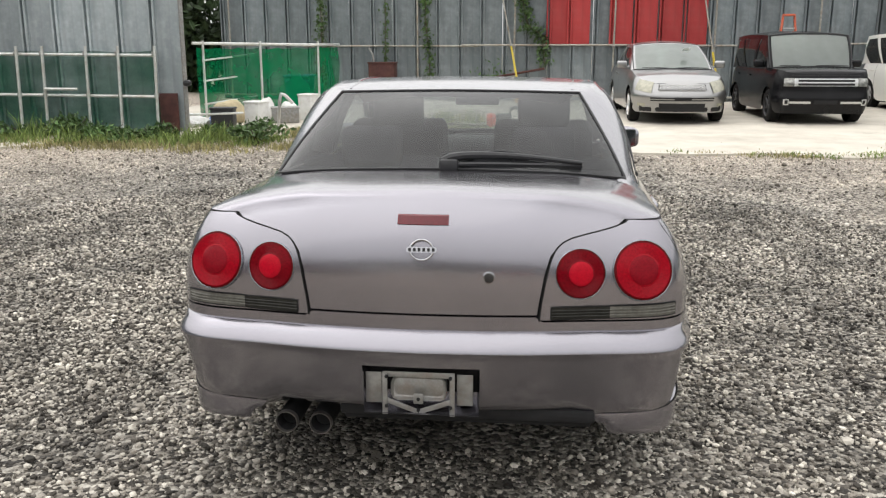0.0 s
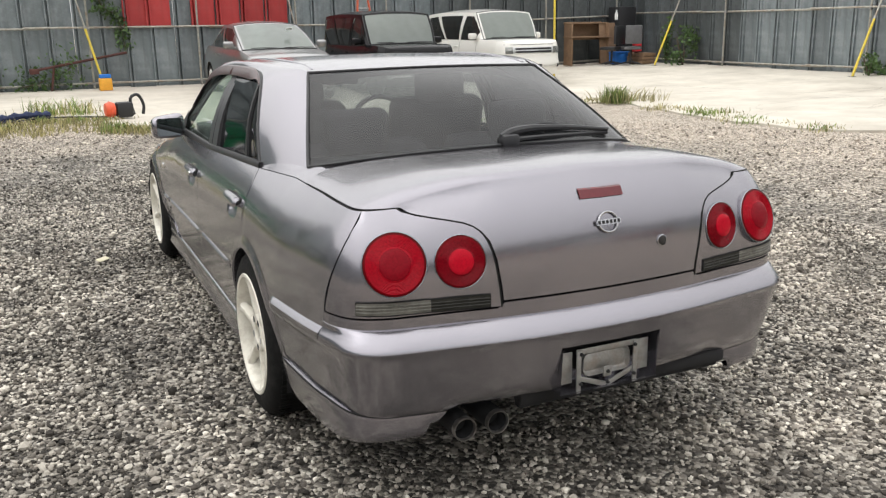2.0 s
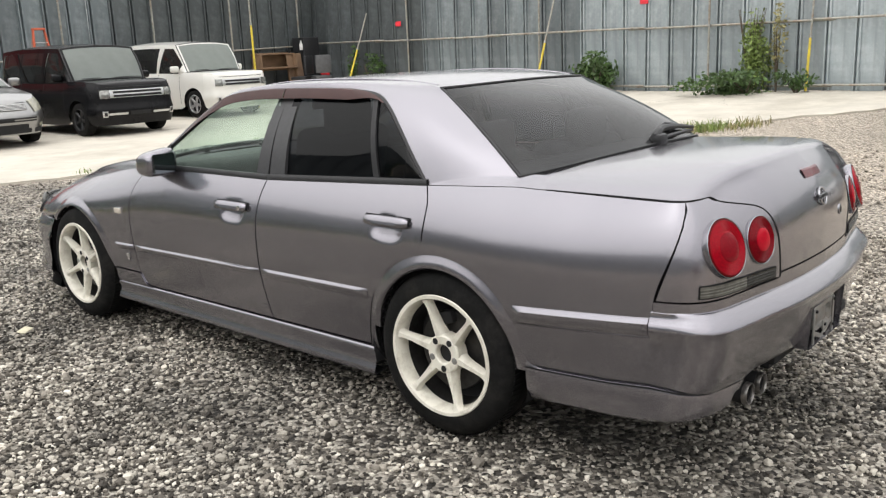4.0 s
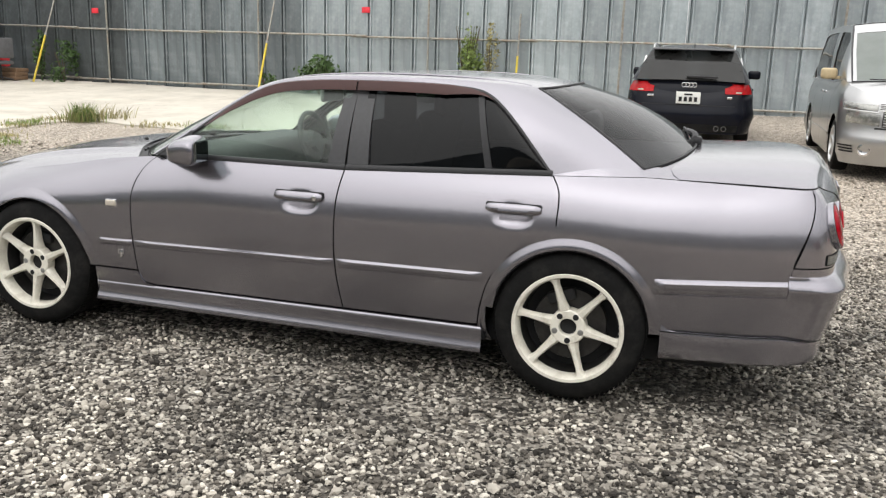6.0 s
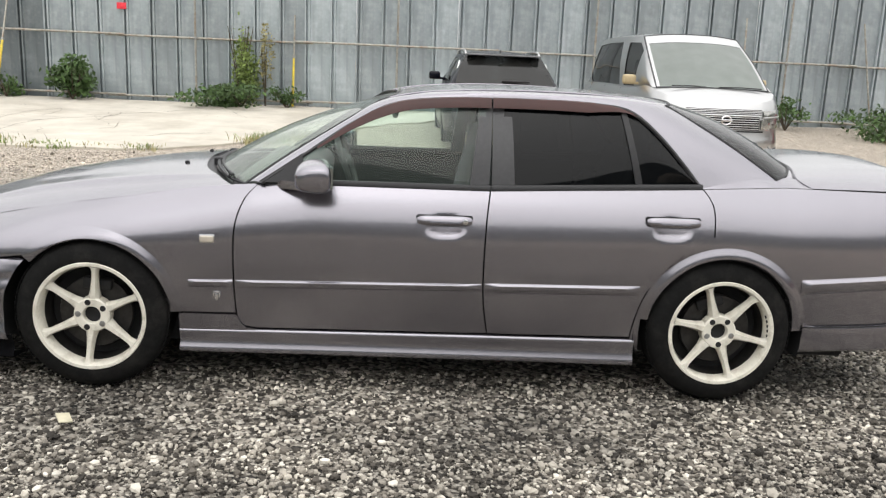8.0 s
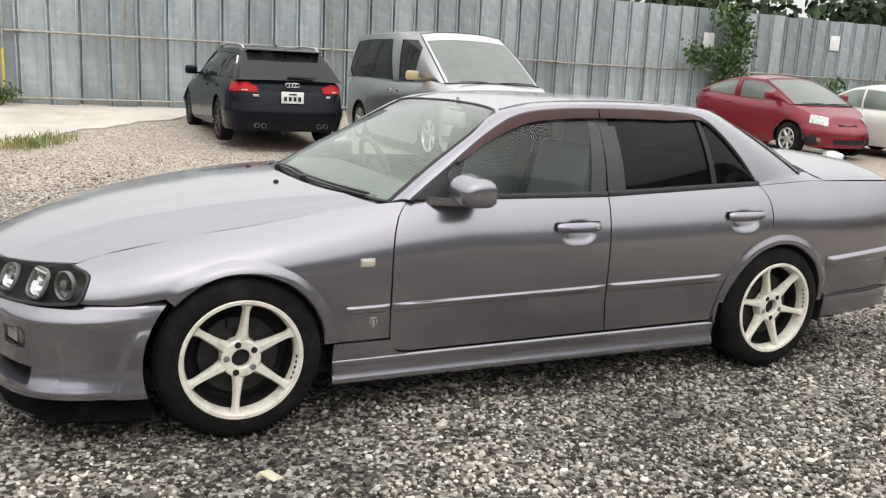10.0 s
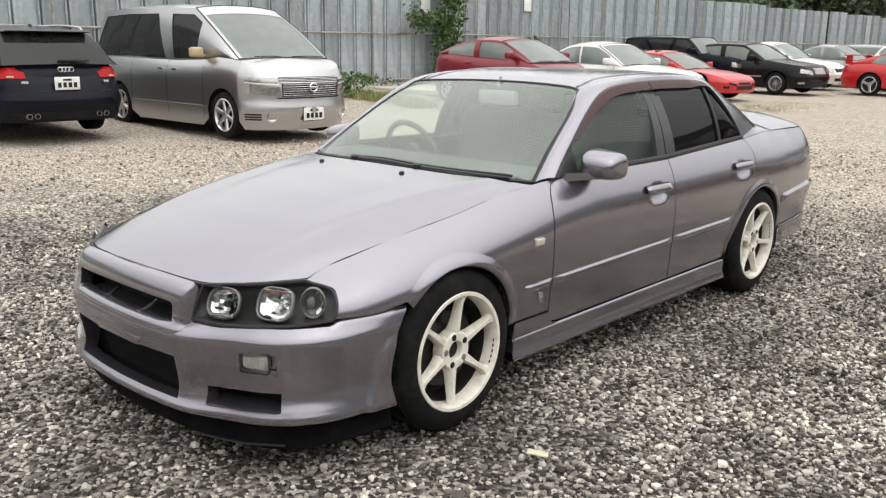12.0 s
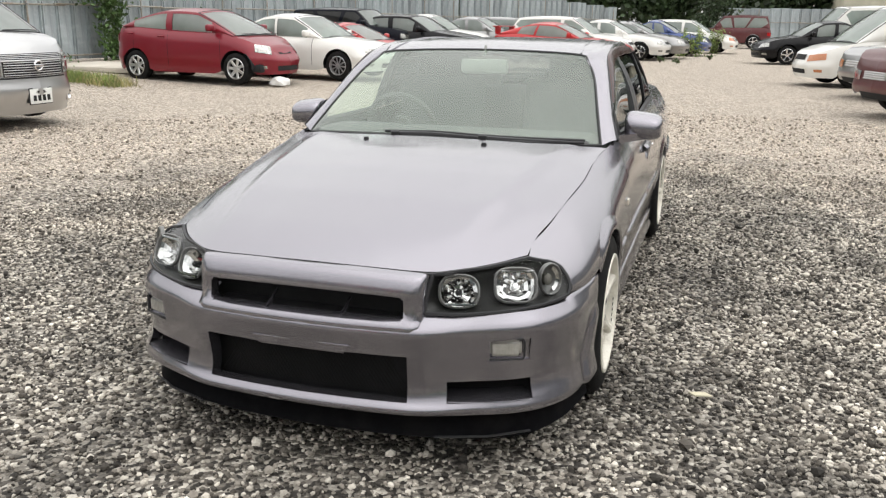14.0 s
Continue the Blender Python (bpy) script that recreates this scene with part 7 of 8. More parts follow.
# ---- cars by the east fence ----
au = dict(L=4.59, W=1.772, H=1.43, paint=P_NAVY, low=.21, wheel=.325, axles=(1.4, -1.24), corner=.34, nose=.14, tail=.1, shoulder=.1, roof_w=.62, rim=.74, spokes=10, spoke_w=.012, rim_mat=RIM_BLACK,
          top=[(-2.295, .78), (-2.2, .93), (-1.9, .97), (-.3, .95), (.6, .92), (1.1, .88), (1.7, .8), (2.15, .7), (2.295, .62)], cabin=(.98, .2, -1.72, -2.14), windows=[(-1.75, -1.0), (-.9, -.15), (-.05, .65)],
          gaps=[.8, -.1, -1.05], handles=[-.3, -1.15], glass=CAR_GLASS, side_glass=CAR_GLASS_DARK, rear_glass=CAR_GLASS_DARK, mirror_y=.62)
au["patches"] = [("tail_lamp", (.085, .17, .785, .925, .012, TAIL)), ("reverse_lens", (.11, .125, .80, .82, .016, HEAD_DULL)), ("bumper_gap", (-.14, .14, .615, .625, .004, DARK, dict(mirror=False))), ("lower_valance", (-.12, .12, .26, .36, .008, RUBBER, dict(mirror=False))), ("headlamp", (.84, .92, .6, .7, .012, HEAD)), ("grille", (.95, 1.05, .35, .7, .008, DARK, dict(mirror=False)))]
aud, ask, *_ = parked_car("estate_car", "dark navy estate car with red tail lamps and silver roof rails", au, place(10.77, -1.45, -90))
for k in (1, -1):
    part("roof_rail", tube(bmesh.new(), curve([(k * .57, .1, 1.38), (k * .58, 0, 1.44), (k * .58, -.8, 1.465), (k * .57, -1.5, 1.44), (k * .56, -1.65, 1.385)], 20), .015, 6), SATIN, aud)
    for x in (-.05, .05):
        part("exhaust_tip", lathe(bmesh.new(), [(.03, 0), (.035, .0), (.035, .12)], 16, Matrix.Translation((k * .46 + x, -2.29, .31)) @ pose(0, 0, 0, -90)), STEEL, aud)
    bm = bmesh.new()
    q = [(k * .75, .2, .965), (k * .755, -1.0, .985), (k * .735, -1.86, 1.0), (k * .66, -1.7, 1.28)]
    tube(bm, [V(*p) for p in q], .012, 5)
    part("window_chrome", bm, SATIN, aud)
bm = bmesh.new()
rows = [[V(x, y - .1 * (1 - (x / .6) ** 2) + .1, z) for x in [-.56 + 1.12 * i / 10 for i in range(11)]] for y, z in ((-1.72, 1.405), (-1.94, 1.392), (-1.97, 1.378), (-1.94, 1.366), (-1.75, 1.372))]
add_grid(bm, rows)
part("roof_spoiler", bm, TRIM, aud)
part("rear_wiper", box(bmesh.new(), (.42, .03, .03), (.16, -2.19, 1.01), .01), TRIM, aud)
bm = bmesh.new()
for i in range(4):
    tube(bm, [V(-.084 + .048 * i + .012 + .030 * math.cos(a), -2.285, .895 + .030 * math.sin(a)) for a in [2 * math.pi * j / 20 for j in range(21)]], .006, 6, False)
part("ring_emblem", bm, CHROME, aud, "four interlocked chrome rings")
plate(aud, 0, -2.30, .72, -1)
part("model_mark", box(bmesh.new(), (.09, .01, .03), (-.52, -2.25, .735), .003), CHROME, aud)
part("model_mark", box(bmesh.new(), (.07, .01, .03), (.55, -2.25, .735), .003), CHROME, aud)
part("antenna_fin", box(bmesh.new(), (.02, .09, .05), (0, -1.3, 1.45), .008), TRIM, aud)

vs_ = dict(L=4.835, W=1.795, H=1.87, header=.17, paint=P_VAN, low=.15, wheel=.325, axles=(1.52, -1.43), corner=.3, nose=.2, tail=.06, shoulder=.08, roof_w=.72, crown=.06, rim=.7, rim_mat=SATIN, spokes=6, spoke_w=.034,
           top=[(-2.4175, 1.05), (-2.2, 1.08), (.3, 1.06), (1.0, 1.08), (1.35, 1.12), (1.75, 1.10), (2.1, 1.03), (2.3, .97), (2.4175, .91)], cabin=(1.80, .66, -2.1, -2.36), windows=[(-2.15, -1.5), (-1.42, -.12), (.12, .82)],
           gaps=[1.05, .06, -1.0], handles=[.28, -.12], handle_mat=CHROME, glass=CAR_GLASS, side_glass=CAR_GLASS_DARK, rear_glass=CAR_GLASS_DARK, tint_from=0, mirror_y=1.02, mirror_mat=mat("faded_beige_mirror", (.5, .4, .24), .5, noise_scale=10, vary=.15), strip=(.42, P_VAN), bumper_z=.40)
vs_["patches"] = [("headlamp", (.836, .912, .80, .875, .014, HEAD, dict(skew=-.02))), ("headlamp_trim", (.838, .914, .782, .797, .018, SATIN, dict(skew=-.02))), ("lower_headlamp", (.85, .918, .64, .775, .012, HEAD, dict(skew=-.03))), ("grille", (.915, 1.085, .80, .87, .006, TRIM, dict(mirror=False))), ("lower_grille", (.922, 1.078, .60, .78, .006, DARK, dict(mirror=False)))]
for z in (.815, .835, .855):
    vs_["patches"].append(("grille_slat", (.915, 1.085, z - .004, z + .004, .012, SATIN, dict(mirror=False))))
for i in range(6):
    z = .62 + .029 * i
    vs_["patches"].append(("lower_grille_slat", (.924, 1.076, z - .0042, z + .0042, .012, SATIN, dict(mirror=False))))
vs_["patches"] += [("grille_frame", (.918, 1.082, .782, .798, .022, P_VAN, dict(mirror=False))), ("bumper_gap", (.91, 1.09, .575, .595, .004, DARK, dict(mirror=False))), ("bumper_slot", (.835, .875, .355, .375, .008, DARK)), ("bumper_slot", (.835, .875, .32, .34, .008, DARK)), ("bumper_slot", (.835, .875, .285, .305, .008, DARK)), ("tail_lamp", (.06, .12, 1.0, 1.3, .012, TAIL))]
van, vsk, *_ = parked_car("minivan", "tall silver minivan with slatted chrome grille on gravel", vs_, place(9.2, -4.15, 90))
for k in (1, -1):
    part("fog_lamp", lathe(bmesh.new(), [(.075, -.02), (.075, .012), (.055, .014), (.05, .0), (0, -.01)], 24, Matrix.Translation((k * .62, 2.29, .33)) @ pose(0, 0, 0, 0, 0, -k * 22) @ pose(0, 0, 0, -90)), CHROME, van)
bm = bmesh.new()
tube(bm, [V(.062 * math.cos(a), 2.435, .725 + .055 * math.sin(a)) for a in [2 * math.pi * j / 28 for j in range(29)]], .012, 8, False)
box(bm, (.15, .02, .03), (0, 2.44, .725), .006)
part("ring_emblem", bm, CHROME, van, "chrome ring emblem with a crossbar")
plate(van, 0, 2.43, .36, 1, .36, .18)
bm = bmesh.new()
box(bm, (.38, .008, .2), (0, 2.422, .36), .003)
part("plate_frame", bm, DARK, van)

# ---- row of cars along the far fence ----
S_ = saloon
rs, *_ = parked_car("red_sedan", "dark red small four-door sedan with silver wheel covers", face(S_(P_RED, 4.12, 1.69, 1.46, .66, .97, 1.08, .98, rim_mat=SATIN, spokes=7, corner=.44, nose=.26, tail=.16, axles=(1.30, -1.25), top=[(-2.06, .90), (-1.98, 1.07), (-1.75, 1.11), (-1.2, 1.09), (-.3, 1.03), (.5, 1.0), (1.0, 1.0), (1.5, .88), (1.9, .73), (2.06, .58)], cabin=(1.24, .30, -.78, -1.66), windows=[(-1.28, -.46), (-.30, .66)], gaps=[.95, -.38, -1.28], handles=[-.55, -1.35], mirror_y=.78), HEAD, DARK, 0, (.64, .80), (.60, .66), (.84, .905), .955, tail_z=(.80, .98)), place(9.35, -11.9, 84))
bmw, *_ = parked_car("white_coupe", "white two-door coupe with twin kidney grille and dark wheels", face(S_(P_WHITE, 4.49, 1.757, 1.39, .64, .88, .98, .91, rim_mat=RIM_GREY, spokes=10, spoke_w=.014, windows=[(-1.15, -.35), (-.25, .5)]), HEAD, SATIN, 0, (.60, .70), (.59, .69), (.85, .93), .965), place(8.15, -14.1, 84))
for k in (1, -1):
    part("kidney_grille", box(bmesh.new(), (.15, .05, .1), (k * .095, 2.225, .64), .03), DARK, bmw)
plate(bmw, 0, 2.26, .45, 1)
parked_car("red_sports_coupe", "low bright red coupe with hidden headlamps", face(S_(P_BRIGHT, 4.2, 1.69, 1.19, .54, .72, .86, .78, rim_mat=SATIN, top=[(-2.1, .74), (-1.9, .86), (-1.0, .84), (-.2, .78), (.5, .75), (1.2, .70), (1.8, .60), (2.1, .48)], cabin=(.75, -.1, -.9, -1.9), windows=[(-1.2, -.75), (-.65, .3)]), SMOKE, DARK, 0, (.42, .47), (.40, .46), (.88, .93), .95), place(8.55, -18.0, 84))
parked_car("off_road_wagon", "dark navy off-road wagon with clear windscreen", face(dict(boxy(P_NAVY, side_glass=CAR_GLASS_DARK), L=4.3, W=1.75, H=1.60, wheel=.36, axles=(1.3, -1.3), low=.3, top=[(-2.15, 1.05), (-1.9, 1.1), (.4, 1.08), (.8, 1.06), (1.6, 1.0), (2.05, .92), (2.15, .8)], cabin=(.85, .35, -1.95, -2.1), windows=[(-1.85, -1.1), (-1.0, -.25), (-.15, .45)], gaps=[.7, -.2, -1.05], patches=[]), HEAD, SATIN, 4, (.70, .85), (.68, .86)), place(10.4, -22.4, 84))
parked_car("classic_saloon", "black upright classic saloon with chrome trim", face(S_(P_BLACK, 4.9, 1.85, 1.45, .78, .95, .98, .95, rim_mat=SATIN, spokes=12, spoke_w=.01, strip=(.5, SATIN), windows=[(-1.35, -.32), (-.2, .55)]), HEAD, SATIN, 5, (.62, .74), (.58, .76), (.86, .93), .95), place(8.7, -22.6, 84))
parked_car("white_hatchback", "white hatchback with dusty, sky-veiled clear glass", face(S_(P_WHITE, 4.4, 1.72, 1.48, .68, .95, 1.0, .96), HEAD, DARK), place(9.1, -26.3, 84))
parked_car("silver_saloon", "dusty silver saloon in the far row", face(S_(P_SILVER, 4.5, 1.74, 1.43), HEAD, DARK, 3), place(8.2, -29.4, 84))
parked_car("grey_estate", "grey estate car in the far row", face(S_(P_SILVER, 4.5, 1.74, 1.46, cabin=(.9, .15, -1.8, -2.1), windows=[(-1.7, -1.0), (-.9, -.2), (-.1, .6)]), HEAD, DARK), place(7.4, -32.4, 84))
gto, *_ = parked_car("red_sports_car", "bright red sports car with rear wing and three-spoke wheels", face(S_(P_BRIGHT, 4.58, 1.84, 1.285, .56, .78, .93, .84, rim_mat=SATIN, spokes=3, spoke_w=.04, rim=.72, wheel=.32, cabin=(.8, -.05, -.95, -2.0), windows=[(-1.25, -.7), (-.6, .35)]), HEAD, DARK, 0, (.56, .64), (.36, .46), (.86, .93), .95), place(4.0, -24.6, 82))
bm = bmesh.new()
box(bm, (1.5, .24, .03), (0, -2.1, 1.16), .012)
for k in (-.62, .62):
    box(bm, (.04, .2, .26), (k, -2.08, 1.03), .01)
part("rear_wing", bm, P_BRIGHT, gto)
parked_car("white_estate", "white estate car parked behind the red sports car", face(S_(P_WHITE, 4.5, 1.72, 1.5, cabin=(.95, .2, -1.85, -2.15), windows=[(-1.8, -1.0), (-.9, -.2), (-.1, .6)]), HEAD, DARK), place(4.2, -27.6, 82))
parked_car("cream_saloon", "cream white saloon in the far row", face(S_(P_CREAM, 4.4, 1.7, 1.4), HEAD, DARK), place(3.0, -29.0, 82))
parked_car("silver_coupe", "silver two-tone coupe with dark bumper", face(S_(P_SILVER, 4.3, 1.7, 1.35, rim_mat=RIM_GREY), HEAD, DARK), place(2.35, -30.9, 82))
parked_car("blue_hatchback", "blue hatchback among weeds", face(S_(P_BLUE, 4.1, 1.7, 1.42), HEAD, DARK), place(1.5, -34.6, 82))
parked_car("white_wagon", "white wagon parked among tall weeds", face(S_(P_WHITE, 4.4, 1.7, 1.46, cabin=(.95, .2, -1.8, -2.1), windows=[(-1.75, -1.0), (-.9, -.2), (-.1, .6)]), AMBER, DARK), place(.55, -38.2, 82))
parked_car("maroon_off_roader", "maroon off-road wagon by the far fence", face(dict(boxy(P_MAROON), L=4.4, W=1.78, H=1.75, wheel=.36, axles=(1.35, -1.3), low=.3, top=[(-2.2, 1.05), (-1.9, 1.1), (.4, 1.08), (.8, 1.06), (1.6, 1.0), (2.1, .92), (2.2, .8)], cabin=(.85, .3, -1.95, -2.1), windows=[(-1.85, -1.1), (-1.0, -.25), (-.15, .45)], gaps=[.7], patches=[]), HEAD, SATIN), place(-1.2, -47.5, 60) @ pose(0, 0, 0, 0, 0, -150))
# west row
parked_car("dark_saloon", "dark saloon with its nose toward the yard", face(S_(P_BLACK, 4.4, 1.7, 1.42), HEAD, DARK), place(-4.2, -28.4, -76))
parked_car("white_van", "white boxy van behind the minivan", face(dict(boxy(P_WHITE), L=4.5, W=1.7, H=1.95, axles=(1.5, -1.4), top=[(-2.25, 1.1), (.9, 1.1), (1.5, 1.1), (2.1, .95), (2.25, .75)], cabin=(1.75, 1.0, -2.05, -2.2), windows=[(-2.0, -1.2), (-1.1, .0), (.15, 1.0)], patches=[], mirror_y=1.2), HEAD, DARK), place(-5.9, -30.0, -76))
parked_car("white_minivan", "white minivan with amber corner lamps", face(dict(boxy(P_WHITE), L=4.6, W=1.74, H=1.72, axles=(1.35, -1.4), corner=.3, nose=.2, top=[(-2.3, 1.0), (.6, .98), (1.2, .96), (1.7, .86), (2.1, .74), (2.3, .6)], cabin=(1.35, .4, -2.1, -2.25), windows=[(-2.05, -1.3), (-1.2, -.2), (-.05, .75)], patches=[], rim_mat=SATIN, mirror_y=.75), AMBER, DARK), place(-4.95, -17.35, -76))
parked_car("silver_pickup", "silver pickup truck with worn bumper", face(dict(boxy(P_SILVER), L=4.7, W=1.74, H=1.7, wheel=.36, axles=(1.5, -1.4), low=.3, top=[(-2.35, .95), (.4, 1.0), (1.2, .98), (2.1, .9), (2.35, .76)], cabin=(1.1, .55, -.5, -.6), windows=[(-.4, .5)], gaps=[.8], handles=[-.2], patches=[], mirror_y=.75), AMBER, SATIN, 3), place(-5.7, -14.05, -74))
parked_car("maroon_pickup", "dark maroon off-roader with steel bumper", face(dict(boxy(P_MAROON), L=4.6, W=1.8, H=1.78, wheel=.38, axles=(1.45, -1.4), low=.34, top=[(-2.3, 1.05), (.4, 1.1), (1.2, 1.06), (2.1, .98), (2.3, .82)], cabin=(1.0, .5, -2.0, -2.2), windows=[(-1.9, -1.1), (-1.0, -.2), (-.1, .6)], gaps=[.8], patches=[], mirror_y=.75), HEAD, SATIN, 4), place(-5.5, -10.55, -72))

# ---- far building and woods ----
bld = thing("far_building", "low beige building with a dark open bay and white roof", "building")
part("wall", box(bmesh.new(), (16, 8, 4.2), (-15.5, -57, 2.2), .02), mat("beige_render", (.5, .48, .38), .8, noise_scale=1.5, vary=.12, dirt=(.3, .28, .22), dirt_amount=.5, dirt_scale=.7), bld)
part("roof", box(bmesh.new(), (16.8, 9, .35), (-15.5, -57, 4.45), .05), mat("white_roof_sheet", (.62, .64, .66), .5, noise_scale=2, vary=.1), bld)
# flat near-black panel on the wall paints the shade inside the open bay
part("open_bay", box(bmesh.new(), (5, .1, 2.6), (-12.6, -52.98, 1.6), .01), DARK, bld)
part("bay_header", box(bmesh.new(), (5.6, .2, .4), (-12.6, -52.9, 3.1), .02), WHITE_PLATE, bld)

BARK = mat("bark", (.09, .07, .05), .9, noise_scale=18, vary=.4, bump=.5, bump_scale=30)


def leaf_material(name, color, vary=.5):
    m = mat(name, color, .55, noise_scale=.6, vary=.35)
    n, l = m.node_tree.nodes, m.node_tree.links
    b = n["Principled BSDF"]
    src = b.inputs["Base Color"].links[0].from_socket
    g_ = n.new("ShaderNodeNewGeometry")
    r = n.new("ShaderNodeMapRange")
    r.inputs["To Min"].default_value, r.inputs["To Max"].default_value = 1 - vary, 1 + vary
    l.new(g_.outputs["Random Per Island"], r.inputs["Value"])
    h = n.new("ShaderNodeHueSaturation")
    l.new(r.outputs["Result"], h.inputs["Value"])
    l.new(src, h.inputs["Color"])
    l.new(h.outputs["Color"], b.inputs["Base Color"])
    return m


LEAF = leaf_material("bush_leaves", (.06, .11, .03))
LEAF_DARK = leaf_material("woodland_leaves", (.030, .052, .019))
GRASS = leaf_material("grass_blades", (.17, .23, .06))
DRY = leaf_material("dry_grass", (.30, .27, .12))


def quads(name, pts, size, material, label, category, kind="", aspect=.5, up=0.):
    """Many small leaves at pts, each a folded diamond turned at random."""
    n = len(pts)
    pts = np.asarray(pts, float)
    a = rng.normal(0, 1, (n, 3))
    a[:, 2] += up
    a /= np.linalg.norm(a, axis=1)[:, None]
    b = np.cross(a, rng.normal(0, 1, (n, 3)))
    b /= np.linalg.norm(b, axis=1)[:, None]
    s = (size * rng.uniform(.6, 1.4, n))[:, None]
    c = np.cross(a, b) * s * .12
    v = np.stack([pts - a * s, pts + b * s * aspect + c, pts + a * s, pts - b * s * aspect + c], 1).reshape(-1, 3)
    i = np.arange(n)[:, None] * 4
    f = np.concatenate([i + [0, 1, 2], i + [0, 2, 3]], 1).reshape(-1, 3)
    me = bpy.data.meshes.new(name)
    me.from_pydata(v.tolist(), [], f.tolist())
    me.materials.append(material)
    ob = new(name, me)
    return tagged(ob, label, category, kind=kind) if label else ob


def blob(n, c, r, k=7):
    """Points in the outer part of an uneven clump."""
    c, r = np.array(c, float), np.array(r, float)
    cs = rng.normal(0, .42, (k, 3))
    w = cs[rng.integers(0, k, n)] + rng.normal(0, .24, (n, 3))
    p = c + w * r
    return p


def bush(name, label, x, y, r, h, n=900, leaf=.05, mt=LEAF, stems=6):
    z = ground_z(x, y)
    b = thing(name, label, "bush", pose(x, y, z))
    bm = bmesh.new()
    for i in range(stems):
        a = rng.uniform(0, 6.28)
        tube(bm, [(0, 0, -.02), (.3 * r * math.cos(a), .3 * r * math.sin(a), h * .4), (.7 * r * math.cos(a), .7 * r * math.sin(a), h * .85)], [.018, .012, .004], 5)
    part("stem", bm, BARK, b)
    p = blob(n, (0, 0, h * .55), (r * .95, r * .95, h * .55))
    p[:, 2] = np.clip(p[:, 2], .02, h * 1.15)
    lv = quads("leaves", p, leaf, mt, "", "")
    lv.parent = b
    return b


bush("round_bush", "dark green leafy bush against the sheet fence", 14.3, 6.95, .5, .80, 1500, .06)
bush("low_shrub", "low green shrub at the foot of the fence", 14.3, 8.3, .3, .45, 350, .045)
bush("spreading_shrub", "wide low shrub at the foot of the fence", 14.2, 3.45, 1.0, .45, 1600, .05)
bush("low_shrub", "low green shrub by a yellow prop", 14.3, 2.5, .4, .4, 350, .045)
bush("low_shrub", "small shrub at the fence corner", 14.4, 14.2, .35, .9, 500, .05)
bush("fence_weed", "weeds at the foot of the fence", 13.6, -10.4, .8, .55, 700, .05)
bush("fence_weed", "weeds at the foot of the fence", 12.6, -9.6, 1.1, .5, 800, .05)
bush("fence_weed", "weeds at the foot of the fence", 14.0, -8.2, .5, .6, 400, .05)
bush("tall_weed", "tall feathery weed standing against the fence", 14.5, 3.5, .38, 1.95, 1300, .045, GRASS, 9)
bush("tall_weed", "dry tall weed by the fence", 14.6, 3.0, .16, 1.5, 300, .04, DRY, 3)
bush("leafy_clump", "leafy weeds beside the far parked cars", .2, -33.2, .40, 1.15, 800, .045, GRASS, 4)
bush("leafy_clump", "leafy weeds beside the far parked cars", -.6, -37.2, .45, 1.2, 800, .05, GRASS, 4)
bush("round_bush", "dark round bush by the far fence", -.2, -50.5, 1.4, 2.6, 1200, .14, LEAF_DARK)


def vine(label, pts, n, spread, leaf=.06, mt=LEAF):
    """A climber: a thin stem along pts with leaves round it."""
    v = thing("climbing_vine", label, "vine", group="fence vines")
    c = curve(pts, 40)
    part("stem", tube(bmesh.new(), c, .012, 5), BARK, v)
    idx = rng.integers(0, 41, n)
    base = np.array([tuple(c[i]) for i in idx])
    p = base + rng.normal(0, 1, (n, 3)) * np.array(spread)
    lv = quads("leaves", p, leaf, mt, "", "")
    lv.parent = v


zf = ground_z(0, 17.8)
vine("dark ivy climbing the sheet fence", [(-2.35, 16.95, zf), (-2.3, 16.97, 1.2), (-2.4, 16.97, 2.2), (-2.35, 16.97, 3.3)], 480, (.07, .04, .1), .05)
vine("green climber hanging over the fence rail", [(.55, 16.95, 1.1), (.45, 16.93, 1.75), (.1, 16.93, 2.1), (-.1, 16.95, 3.2)], 620, (.10, .06, .10), .055)
vine("thin ivy on a fence seam", [(-3.4, 16.95, zf), (-3.4, 16.96, 2.9)], 250, (.05, .04, .1), .045)
vine("thin ivy on a fence seam", [(-5.0, 16.85, zf), (-5.0, 16.85, 3.2)], 500, (.08, .06, .1), .05)
vine("wild creeper and weeds under the rail", [(-1.7, 16.85, zf + .1), (-1.0, 16.85, zf + .3), (-.6, 16.85, zf + .55)], 420, (.18, .08, .22), .05)
vine("dense creeper climbing the fence", [(14.45, -15.4, .3), (14.42, -15.3, 1.6), (14.4, -15.5, 2.6), (14.4, -15.0, 3.3)], 1700, (.08, .28, .14), .075)
vine("creeper branching along the fence rail", [(14.4, -15.3, 1.8), (14.4, -14.7, 2.1), (14.4, -14.1, 2.0), (14.4, -13.8, 2.3)], 500, (.08, .14, .14), .07)
vine("creeper at the foot of the far fence", [(14.3, -19.0, .3), (14.3, -19.0, 1.0), (14.3, -19.2, 1.5)], 350, (.1, .3, .14), .08)
vine("creeper on the far fence", [(12.8, -30.0, .3), (12.8, -30.0, 1.2)], 300, (.2, .4, .14), .09)

